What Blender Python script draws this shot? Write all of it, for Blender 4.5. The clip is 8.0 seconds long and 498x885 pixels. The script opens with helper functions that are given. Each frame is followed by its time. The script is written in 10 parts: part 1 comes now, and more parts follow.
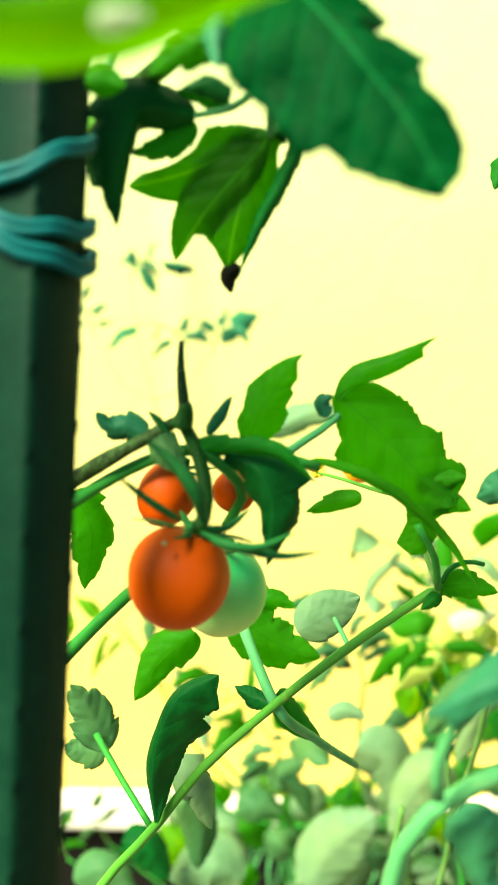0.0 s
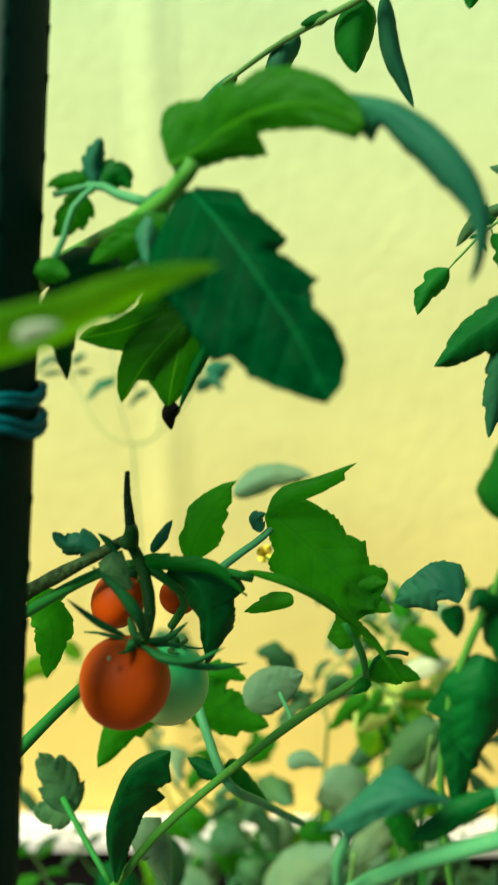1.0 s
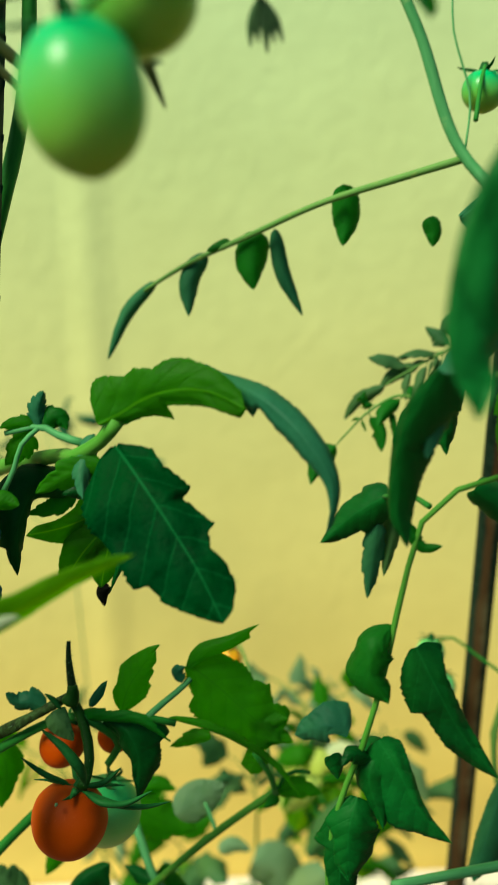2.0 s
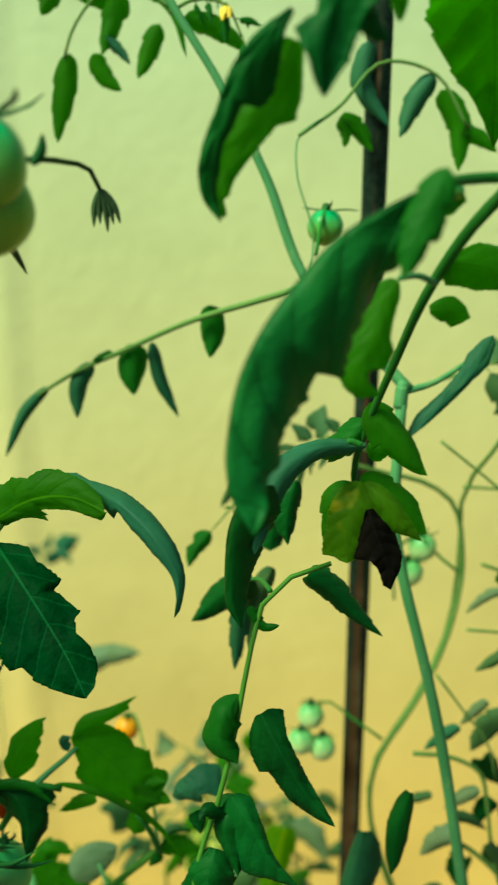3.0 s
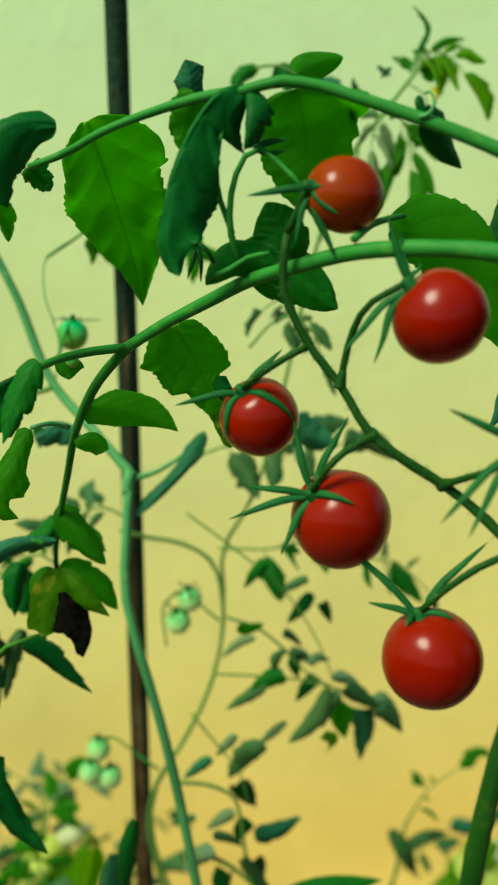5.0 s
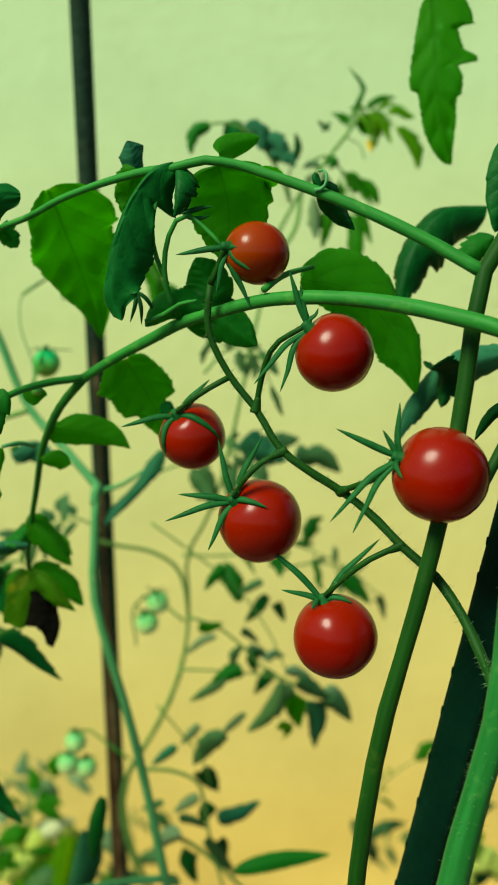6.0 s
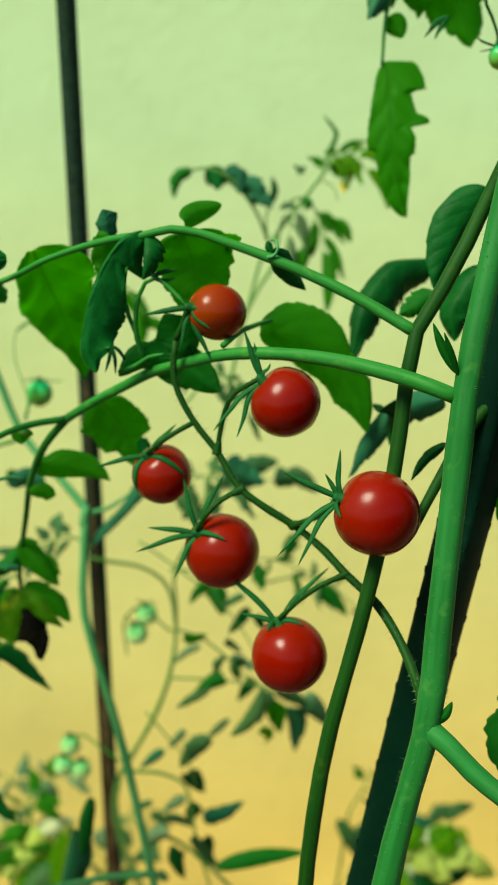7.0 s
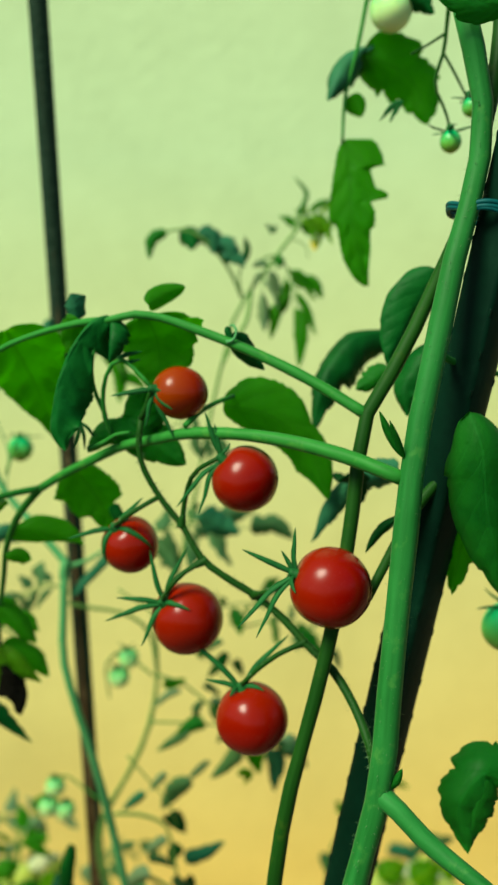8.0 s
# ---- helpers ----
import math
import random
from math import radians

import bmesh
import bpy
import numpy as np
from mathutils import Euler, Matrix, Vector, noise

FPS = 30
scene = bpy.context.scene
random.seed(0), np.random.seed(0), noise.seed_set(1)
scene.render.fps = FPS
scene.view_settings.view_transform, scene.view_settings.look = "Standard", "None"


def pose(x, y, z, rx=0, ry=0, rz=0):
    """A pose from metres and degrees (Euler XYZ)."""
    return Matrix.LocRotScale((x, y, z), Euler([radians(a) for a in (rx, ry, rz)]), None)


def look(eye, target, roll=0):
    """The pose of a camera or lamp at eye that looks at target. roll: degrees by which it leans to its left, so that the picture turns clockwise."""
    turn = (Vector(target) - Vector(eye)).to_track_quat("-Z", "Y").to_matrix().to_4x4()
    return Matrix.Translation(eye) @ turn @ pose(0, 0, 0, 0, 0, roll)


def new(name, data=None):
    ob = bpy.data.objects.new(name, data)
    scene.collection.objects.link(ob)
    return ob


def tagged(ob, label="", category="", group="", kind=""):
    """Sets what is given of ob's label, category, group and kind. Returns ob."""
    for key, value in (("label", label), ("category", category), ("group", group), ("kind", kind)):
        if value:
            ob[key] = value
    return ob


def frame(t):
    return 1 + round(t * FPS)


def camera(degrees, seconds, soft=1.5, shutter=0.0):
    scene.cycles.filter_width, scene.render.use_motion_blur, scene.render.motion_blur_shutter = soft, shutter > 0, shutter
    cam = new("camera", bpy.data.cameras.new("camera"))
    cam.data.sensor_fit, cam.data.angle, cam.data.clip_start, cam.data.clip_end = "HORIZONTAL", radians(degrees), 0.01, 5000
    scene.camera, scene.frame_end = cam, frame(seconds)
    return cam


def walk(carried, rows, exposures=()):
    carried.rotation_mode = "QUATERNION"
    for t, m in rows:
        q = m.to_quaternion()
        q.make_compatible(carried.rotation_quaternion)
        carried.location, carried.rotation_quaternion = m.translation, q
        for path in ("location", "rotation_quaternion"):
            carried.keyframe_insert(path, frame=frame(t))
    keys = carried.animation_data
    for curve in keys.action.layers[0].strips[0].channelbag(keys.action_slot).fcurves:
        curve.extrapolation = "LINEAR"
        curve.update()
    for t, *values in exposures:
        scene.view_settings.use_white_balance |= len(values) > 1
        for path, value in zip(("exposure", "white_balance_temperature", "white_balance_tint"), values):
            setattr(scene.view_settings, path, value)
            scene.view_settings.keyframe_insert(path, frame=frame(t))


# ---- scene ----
cam = camera(28.6, 8.0, soft=1.05, shutter=0.28)
cam.data.dof.use_dof = True
cam.data.dof.focus_distance = 0.37
cam.data.dof.aperture_fstop = 11.8
PATH = [
    (0.0, look((0.0, 0.0, 0.95), (-0.042, 0.9571, 0.6632), -0.91)),
    (0.5, look((0.0119, -0.0029, 0.9743), (-0.0398, 0.947, 0.666), -0.77)),
    (1.0, look((0.0203, -0.0237, 0.9977), (-0.0155, 0.9343, 0.7131), -0.91)),
    (2.3, look((0.0367, -0.0957, 1.0826), (0.0874, 0.8761, 0.8521), -1.18)),
    (2.5, look((0.0404, -0.1072, 1.0853), (0.108, 0.8676, 0.8725), -1.12)),
    (3.0, look((0.0612, -0.1325, 1.0971), (0.1514, 0.8453, 0.9077), -1.28)),
    (3.5, look((0.087, -0.1542, 1.1153), (0.1937, 0.8218, 0.9252), -0.92)),
    (4.0, look((0.115, -0.1795, 1.1299), (0.239, 0.7959, 0.9475), -0.75)),
    (4.5, look((0.1377, -0.1965, 1.1427), (0.281, 0.7756, 0.9572), -0.64)),
    (5.0, look((0.1545, -0.2174, 1.1484), (0.3128, 0.7531, 0.967), -1.00)),
    (6.3, look((0.1724, -0.3042, 1.1646), (0.3378, 0.6688, 1.0032), -1.40)),
    (6.5, look((0.1763, -0.3142, 1.1696), (0.3367, 0.6597, 1.0089), -1.28)),
    (7.0, look((0.1828, -0.329, 1.1826), (0.3373, 0.6452, 1.0179), -1.58)),
    (7.5, look((0.1853, -0.34, 1.1906), (0.3448, 0.6357, 1.04), -1.71)),
    (8.0, look((0.197, -0.3478, 1.2128), (0.3548, 0.6279, 1.0612), -2.03)),
]
EXPOSURES = [(0.0, 2.62, 7000, -6), (0.5, 2.53, 7000, -6), (0.7, 2.12, 7000, -6), (1.0, 1.47, 6150, -1), (1.3, 1.06, 6650, -5), (3.3, 1.06, 6750, -6), (3.45, 1.36, 6750, -6), (3.65, 1.34, 6750, -6), (3.9, 1.17, 6750, -6), (4.2, 1.11, 6750, -6), (5.0, 1.04, 6750, -6), (5.6, 1.04, 6750, -6), (6.5, 1.1, 6700, -4), (8.0, 1.16, 6650, -3)]
walk(cam, PATH, EXPOSURES)

# ---- world and sun ----
SUN_ELEVATION, SUN_ROTATION = radians(50), radians(233)
world = bpy.data.worlds.new("sky")
scene.world = world
world.use_nodes = True
wn = world.node_tree.nodes
sky = wn.new("ShaderNodeTexSky")
sky.sky_type = "NISHITA"
sky.sun_disc = False
sky.sun_elevation, sky.sun_rotation = SUN_ELEVATION, SUN_ROTATION
world.node_tree.links.new(sky.outputs[0], wn["Background"].inputs[0])
wn["Background"].inputs[1].default_value = 0.060
sun_data = bpy.data.lights.new("sun", "SUN")
sun_data.energy, sun_data.angle, sun_data.color = 3.15, radians(24), (1.0, 0.93, 0.78)
sun = new("sun", sun_data)
sun.matrix_world = look((-2.5, -1.55, 4.7), (0.0, 0.35, 0.9))


# ---- materials ----
def material(name):
    mat = bpy.data.materials.new(name)
    mat.use_nodes = True
    return mat, mat.node_tree.nodes, mat.node_tree.links, mat.node_tree.nodes["Principled BSDF"]


def ramp(nodes, links, value, stops):
    node = nodes.new("ShaderNodeValToRGB")
    while len(node.color_ramp.elements) < len(stops):
        node.color_ramp.elements.new(0.5)
    for element, (at, colour) in zip(node.color_ramp.elements, stops):
        element.position, element.color = at, (*colour, 1)
    links.new(value, node.inputs[0])
    return node.outputs[0]


def noise_tex(nodes, links, coord, scale, detail=4.0, rough=0.55):
    node = nodes.new("ShaderNodeTexNoise")
    node.inputs["Scale"].default_value, node.inputs["Detail"].default_value, node.inputs["Roughness"].default_value = scale, detail, rough
    links.new(coord, node.inputs["Vector"])
    return node.outputs["Fac"]


def calc(nodes, links, op, a, b=None, c=None):
    node = nodes.new("ShaderNodeMath")
    node.operation = op
    for slot, value in zip(node.inputs, (a, b, c)):
        if value is None:
            continue
        if isinstance(value, (int, float)):
            slot.default_value = value
        else:
            links.new(value, slot)
    return node.outputs[0]


def blend(nodes, links, fac, a, b, mode="MIX"):
    node = nodes.new("ShaderNodeMix")
    node.data_type, node.blend_type = "RGBA", mode
    for slot, value in ((0, fac), (6, a), (7, b)):
        if isinstance(value, (int, float)):
            node.inputs[slot].default_value = value
        elif isinstance(value, tuple):
            node.inputs[slot].default_value = (*value, 1)
        else:
            links.new(value, node.inputs[slot])
    return node.outputs[2]


def bump(nodes, links, height, strength, distance, bsdf):
    node = nodes.new("ShaderNodeBump")
    node.inputs["Strength"].default_value, node.inputs["Distance"].default_value = strength, distance
    links.new(height, node.inputs["Height"])
    links.new(node.outputs[0], bsdf.inputs["Normal"])


def coords(nodes, which="Object"):
    return nodes.new("ShaderNodeTexCoord").outputs[which]


def leaf_material(name, low, high, glow, share, yellow=0.0, burnt=0.0, gloss=0.09, lit=False, creased=False, relief=0.55, veins=0.2):
    """Leaf blade: veins along the blade's own map, mottling, and light that passes through."""
    mat, nodes, links, bsdf = material(name)
    xyz = nodes.new("ShaderNodeSeparateXYZ")
    links.new(coords(nodes, "UV"), xyz.inputs[0])
    u, v = xyz.outputs[0], xyz.outputs[1]
    across = calc(nodes, links, "ABSOLUTE", v)
    rib = calc(nodes, links, "LESS_THAN", across, calc(nodes, links, "MULTIPLY_ADD", u, -0.026 if lit else -0.014, 0.044 if lit else 0.024))
    sway = noise_tex(nodes, links, coords(nodes), 110.0, 2.0)
    slant = calc(nodes, links, "MULTIPLY_ADD", u, 6.0, calc(nodes, links, "MULTIPLY_ADD", sway, 0.25, calc(nodes, links, "MULTIPLY", across, -1.9)))
    wave = calc(nodes, links, "ABSOLUTE", calc(nodes, links, "SUBTRACT", calc(nodes, links, "FRACT", slant), 0.5))
    side = ramp(nodes, links, wave, ((0.0, (1, 1, 1)), (0.07, (0, 0, 0))))
    vein = calc(nodes, links, "MAXIMUM", rib, calc(nodes, links, "MULTIPLY", side, 0.55))
    where = coords(nodes)
    grain = noise_tex(nodes, links, where, 90.0, 6.0)
    fine = noise_tex(nodes, links, where, 700.0, 3.0)
    net = nodes.new("ShaderNodeTexVoronoi")
    net.feature = "DISTANCE_TO_EDGE"
    net.inputs["Scale"].default_value = 330.0
    links.new(where, net.inputs["Vector"])
    cell = calc(nodes, links, "MINIMUM", calc(nodes, links, "MULTIPLY", net.outputs["Distance"], 3.0), 1.0)
    info = nodes.new("ShaderNodeObjectInfo")
    tone = calc(nodes, links, "MULTIPLY_ADD", info.outputs["Random"], 0.36, calc(nodes, links, "MULTIPLY", grain, 0.64))
    green = ramp(nodes, links, tone, ((0.28, low), (0.72, high)))
    green = blend(nodes, links, calc(nodes, links, "MULTIPLY", fine, 0.45), green, tuple(0.5 * k for k in low))
    green = blend(nodes, links, calc(nodes, links, "MULTIPLY_ADD", cell, -0.1, 0.1), green, tuple(1.3 * k for k in high))
    blotch = noise_tex(nodes, links, where, 28.0, 3.0)
    green = blend(nodes, links, calc(nodes, links, "MULTIPLY", ramp(nodes, links, blotch, ((0.4, (0, 0, 0)), (0.7, (1, 1, 1)))), 0.4), green, (high[0] * 1.5, high[1] * 1.05, high[2] * 0.6))
    # creased: shade along the creases is painted as dark veins
    rib_colour = tuple(0.3 * k for k in low) if creased else tuple(min(1.0, 1.6 * k + 0.004) for k in high)
    green = blend(nodes, links, calc(nodes, links, "MULTIPLY", vein, 0.75 if creased else 0.34 if lit else veins), green, rib_colour)
    through_light = blend(nodes, links, calc(nodes, links, "MULTIPLY", grain, 0.5), glow, tuple(0.5 * k for k in glow))
    through_light = blend(nodes, links, calc(nodes, links, "MULTIPLY_ADD", cell, -0.16, 0.16), through_light, tuple(0.5 * k for k in glow))
    patchy = ramp(nodes, links, noise_tex(nodes, links, where, 38.0, 4.0), ((0.35, (0, 0, 0)), (0.65, (1, 1, 1))))
    through_light = blend(nodes, links, calc(nodes, links, "MULTIPLY", patchy, 0.42), through_light, (0.55 * glow[0], 0.62 * glow[1], glow[2]))
    through_light = blend(nodes, links, calc(nodes, links, "MULTIPLY", vein, 0.6), through_light, tuple(0.5 * k for k in glow))
    # lit: light through the midrib is painted as a brighter rib
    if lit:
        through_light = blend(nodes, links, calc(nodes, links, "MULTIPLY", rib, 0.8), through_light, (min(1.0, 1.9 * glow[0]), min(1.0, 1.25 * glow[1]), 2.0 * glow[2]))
    if yellow:
        patch = ramp(nodes, links, noise_tex(nodes, links, where, 45.0, 3.0), ((0.6 - yellow * 0.2, (0, 0, 0)), (0.72, (1, 1, 1))))
        green = blend(nodes, links, patch, green, (0.5, 0.44, 0.02))
        through_light = blend(nodes, links, patch, through_light, (0.85, 0.75, 0.03))
    if burnt:
        rot = ramp(nodes, links, calc(nodes, links, "MULTIPLY_ADD", u, 0.9, calc(nodes, links, "MULTIPLY", grain, 0.35)), ((0.78 - burnt * 0.2, (0, 0, 0)), (0.86 - burnt * 0.2, (1, 1, 1))))
        green = blend(nodes, links, rot, green, (0.04, 0.025, 0.01))
        through_light = blend(nodes, links, rot, through_light, (0.02, 0.012, 0.01))
    links.new(green, bsdf.inputs["Base Color"])
    links.new(calc(nodes, links, "MULTIPLY_ADD", grain, 0.3, 0.36), bsdf.inputs["Roughness"])
    bsdf.inputs["Specular IOR Level"].default_value = gloss
    swell = calc(nodes, links, "MULTIPLY_ADD", cell, 0.14, calc(nodes, links, "MULTIPLY", fine, 0.3))
    pillow = calc(nodes, links, "MULTIPLY_ADD", calc(nodes, links, "SQRT", wave), 0.38, swell)
    height = calc(nodes, links, "MULTIPLY_ADD", vein, -0.35, calc(nodes, links, "MULTIPLY_ADD", grain, 1.5, pillow))
    bump(nodes, links, height, relief, 0.0012, bsdf)
    film = nodes.new("ShaderNodeBsdfTranslucent")
    links.new(through_light, film.inputs[0])
    mix = nodes.new("ShaderNodeMixShader")
    mix.inputs[0].default_value = share
    links.new(bsdf.outputs[0], mix.inputs[1])
    links.new(film.outputs[0], mix.inputs[2])
    links.new(mix.outputs[0], nodes["Material Output"].inputs[0])
    return mat


def mottled(name, stops, rough, scale, relief=0.0004, fine=600.0, spec=0.4, metal=0.0):
    mat, nodes, links, bsdf = material(name)
    where = coords(nodes)
    coarse = noise_tex(nodes, links, where, scale, 5.0)
    small = noise_tex(nodes, links, where, fine, 3.0)
    tone = calc(nodes, links, "MULTIPLY_ADD", small, 0.35, calc(nodes, links, "MULTIPLY", coarse, 0.65))
    links.new(ramp(nodes, links, tone, stops), bsdf.inputs["Base Color"])
    links.new(calc(nodes, links, "MULTIPLY_ADD", coarse, 0.25, rough - 0.12), bsdf.inputs["Roughness"])
    bsdf.inputs["Specular IOR Level"].default_value, bsdf.inputs["Metallic"].default_value = spec, metal
    bump(nodes, links, tone, 0.6, relief, bsdf)
    return mat


def stem_material(name, low, high):
    """Soft green stem: streaks along its length, darker joints and pale scuffs."""
    mat, nodes, links, bsdf = material(name)
    where = coords(nodes)
    xyz = nodes.new("ShaderNodeSeparateXYZ")
    links.new(coords(nodes, "UV"), xyz.inputs[0])
    both = nodes.new("ShaderNodeCombineXYZ")
    links.new(calc(nodes, links, "MULTIPLY", xyz.outputs[0], 5.0), both.inputs[0])
    links.new(calc(nodes, links, "MULTIPLY", xyz.outputs[1], 45.0), both.inputs[1])
    streak = noise_tex(nodes, links, both.outputs[0], 1.0, 4.0)
    cloud = noise_tex(nodes, links, where, 22.0, 4.0)
    small = noise_tex(nodes, links, where, 700.0, 3.0)
    tone = calc(nodes, links, "MULTIPLY_ADD", streak, 0.55, calc(nodes, links, "MULTIPLY", cloud, 0.45))
    colour = ramp(nodes, links, tone, ((0.25, low), (0.75, high)))
    scuff = ramp(nodes, links, noise_tex(nodes, links, where, 130.0, 5.0), ((0.6, (0, 0, 0)), (0.72, (1, 1, 1))))
    colour = blend(nodes, links, calc(nodes, links, "MULTIPLY", scuff, 0.45), colour, (high[0] * 2.2 + 0.01, high[1] * 1.15, high[2] * 1.1))
    links.new(colour, bsdf.inputs["Base Color"])
    links.new(calc(nodes, links, "MULTIPLY_ADD", cloud, 0.25, 0.42), bsdf.inputs["Roughness"])
    bsdf.inputs["Specular IOR Level"].default_value = 0.1
    bsdf.inputs["Sheen Weight"].default_value, bsdf.inputs["Sheen Roughness"].default_value = 0.04, 0.4
    bsdf.inputs["Sheen Tint"].default_value = (0.45, 0.8, 0.4, 1)
    bump(nodes, links, calc(nodes, links, "MULTIPLY_ADD", small, 0.4, streak), 0.3, 0.0004, bsdf)
    return mat


def fruit_material(name, top, middle, bottom, rough=0.22, sub=0.12, gloss=0.25):
    """Fruit skin: colour runs from the stalk end to the tip, with fine speckles."""
    mat, nodes, links, bsdf = material(name)
    where = coords(nodes)
    xyz = nodes.new("ShaderNodeSeparateXYZ")
    links.new(coords(nodes, "Generated"), xyz.inputs[0])
    cloud = noise_tex(nodes, links, where, 60.0, 3.0)
    run = calc(nodes, links, "MULTIPLY_ADD", cloud, 0.25, calc(nodes, links, "SUBTRACT", xyz.outputs[2], 0.12))
    colour = ramp(nodes, links, run, ((0.05, bottom), (0.45, middle), (0.85, top)))
    speck = ramp(nodes, links, noise_tex(nodes, links, where, 900.0, 2.0), ((0.64, (0, 0, 0)), (0.72, (1, 1, 1))))
    colour = blend(nodes, links, calc(nodes, links, "MULTIPLY", speck, 0.12), colour, tuple(min(1.0, 1.5 * k + 0.05) for k in middle))
    links.new(colour, bsdf.inputs["Base Color"])
    links.new(calc(nodes, links, "MULTIPLY_ADD", cloud, 0.12, rough - 0.06), bsdf.inputs["Roughness"])
    bsdf.inputs["Subsurface Weight"].default_value = sub
    bsdf.inputs["Subsurface Radius"].default_value = (0.6, 0.2, 0.1)
    bsdf.inputs["Subsurface Scale"].default_value = 0.006
    bsdf.inputs["Specular IOR Level"].default_value = gloss
    bump(nodes, links, noise_tex(nodes, links, where, 250.0, 3.0), 0.12, 0.0004, bsdf)
    return mat


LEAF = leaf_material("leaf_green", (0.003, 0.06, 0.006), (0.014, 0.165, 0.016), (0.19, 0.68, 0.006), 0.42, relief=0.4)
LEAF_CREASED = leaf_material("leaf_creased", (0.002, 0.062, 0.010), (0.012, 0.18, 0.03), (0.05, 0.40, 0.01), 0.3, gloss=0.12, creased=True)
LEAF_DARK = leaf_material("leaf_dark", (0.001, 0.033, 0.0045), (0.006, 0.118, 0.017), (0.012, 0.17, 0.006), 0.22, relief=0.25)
# leaf_bright, leaf_lime: brighter copies with light from behind put into the colour
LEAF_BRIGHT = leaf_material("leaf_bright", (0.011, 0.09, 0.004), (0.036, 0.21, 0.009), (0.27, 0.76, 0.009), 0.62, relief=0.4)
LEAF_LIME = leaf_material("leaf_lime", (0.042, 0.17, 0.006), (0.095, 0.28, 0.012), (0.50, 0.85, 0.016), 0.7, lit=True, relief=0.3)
# sun on the low foliage is put into this bright leaf colour
LEAF_SUNLIT = leaf_material("leaf_sunlit", (0.42, 0.58, 0.10), (0.60, 0.74, 0.20), (0.85, 0.98, 0.25), 0.5)
# near-white leaf colour that stands for glare and strong sun
GLARE_PALE = leaf_material("leaf_glare_pale", (0.5, 0.6, 0.35), (0.6, 0.7, 0.45), (0.8, 0.9, 0.6), 0.5)
LEAF_PALE = leaf_material("leaf_pale", (0.085, 0.19, 0.085), (0.19, 0.32, 0.165), (0.34, 0.62, 0.24), 0.42, relief=0.12)
LEAF_BLUE = leaf_material("leaf_blue_green", (0.010, 0.088, 0.040), (0.034, 0.18, 0.084), (0.04, 0.3, 0.04), 0.3, relief=0.15)
LEAF_SICK = leaf_material("leaf_yellowing", (0.03, 0.14, 0.006), (0.08, 0.24, 0.010), (0.42, 0.75, 0.008), 0.6, yellow=0.05, relief=0.2)
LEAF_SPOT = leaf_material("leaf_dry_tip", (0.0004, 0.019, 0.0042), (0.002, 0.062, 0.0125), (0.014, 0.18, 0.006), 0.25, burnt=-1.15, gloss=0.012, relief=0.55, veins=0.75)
# leaf_middling and leaf_bright_veined hold light from behind in their colour too
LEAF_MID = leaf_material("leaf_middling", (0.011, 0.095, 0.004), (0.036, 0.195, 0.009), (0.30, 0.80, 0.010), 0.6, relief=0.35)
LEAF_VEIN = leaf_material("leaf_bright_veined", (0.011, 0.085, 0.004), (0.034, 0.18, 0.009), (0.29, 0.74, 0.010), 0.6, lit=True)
LEAF_MUTED = leaf_material("leaf_muted", (0.024, 0.10, 0.032), (0.075, 0.20, 0.072), (0.16, 0.38, 0.09), 0.38, relief=0.12)
LEAF_BURNT = leaf_material("leaf_burnt", (0.0025, 0.0035, 0.0022), (0.006, 0.0065, 0.0045), (0.008, 0.007, 0.004), 0.1, gloss=0.03, relief=0.3)
STEM = stem_material("stem_green", (0.009, 0.098, 0.009), (0.032, 0.21, 0.028))
STEM_MAIN = stem_material("stem_main", (0.006, 0.076, 0.009), (0.024, 0.176, 0.032))
STEM_DEEP = stem_material("stem_deep_green", (0.006, 0.07, 0.005), (0.026, 0.165, 0.018))
STEM_PALE = stem_material("stem_pale", (0.035, 0.175, 0.05), (0.09, 0.30, 0.105))
STEM_LIGHT = stem_material("stem_light", (0.03, 0.15, 0.010), (0.085, 0.26, 0.032))
STEM_DARK = stem_material("stem_dark", (0.003, 0.027, 0.0018), (0.011, 0.064, 0.0045))
STEM_OLIVE = stem_material("stem_olive", (0.05, 0.15, 0.025), (0.13, 0.27, 0.06))
STEM_BROWN = mottled("stem_brown", ((0.32, (0.006, 0.007, 0.003)), (0.48, (0.022, 0.045, 0.010)), (0.7, (0.05, 0.12, 0.03))), 0.65, 320.0, 0.0016, 900.0, spec=0.1)
STEM_STUB = mottled("stem_stub", ((0.3, (0.004, 0.012, 0.004)), (0.7, (0.02, 0.05, 0.014))), 0.7, 300.0, 0.001, 900.0, spec=0.08)
SEPAL = mottled("sepal_green", ((0.25, (0.004, 0.042, 0.008)), (0.75, (0.014, 0.11, 0.022))), 0.55, 120.0, spec=0.08)
# shade on the undersides is put into the darker third colour
RED = fruit_material("tomato_red", (0.165, 0.006, 0.0003), (0.160, 0.0016, 0.0002), (0.105, 0.0007, 0.0002), 0.23, 0.0, 0.16)
RED_ORANGE = fruit_material("tomato_orange_red", (0.18, 0.024, 0.0005), (0.18, 0.011, 0.0004), (0.13, 0.003, 0.0003), 0.23, 0.0, 0.16)
ORANGE = fruit_material("tomato_orange", (0.32, 0.042, 0.0006), (0.40, 0.054, 0.0004), (0.42, 0.046, 0.0004), 0.5, 0.12, 0.08)
YELLOW_FRUIT = fruit_material("tomato_yellow", (0.62, 0.30, 0.01), (0.70, 0.26, 0.005), (0.70, 0.22, 0.003), 0.35, 0.2)
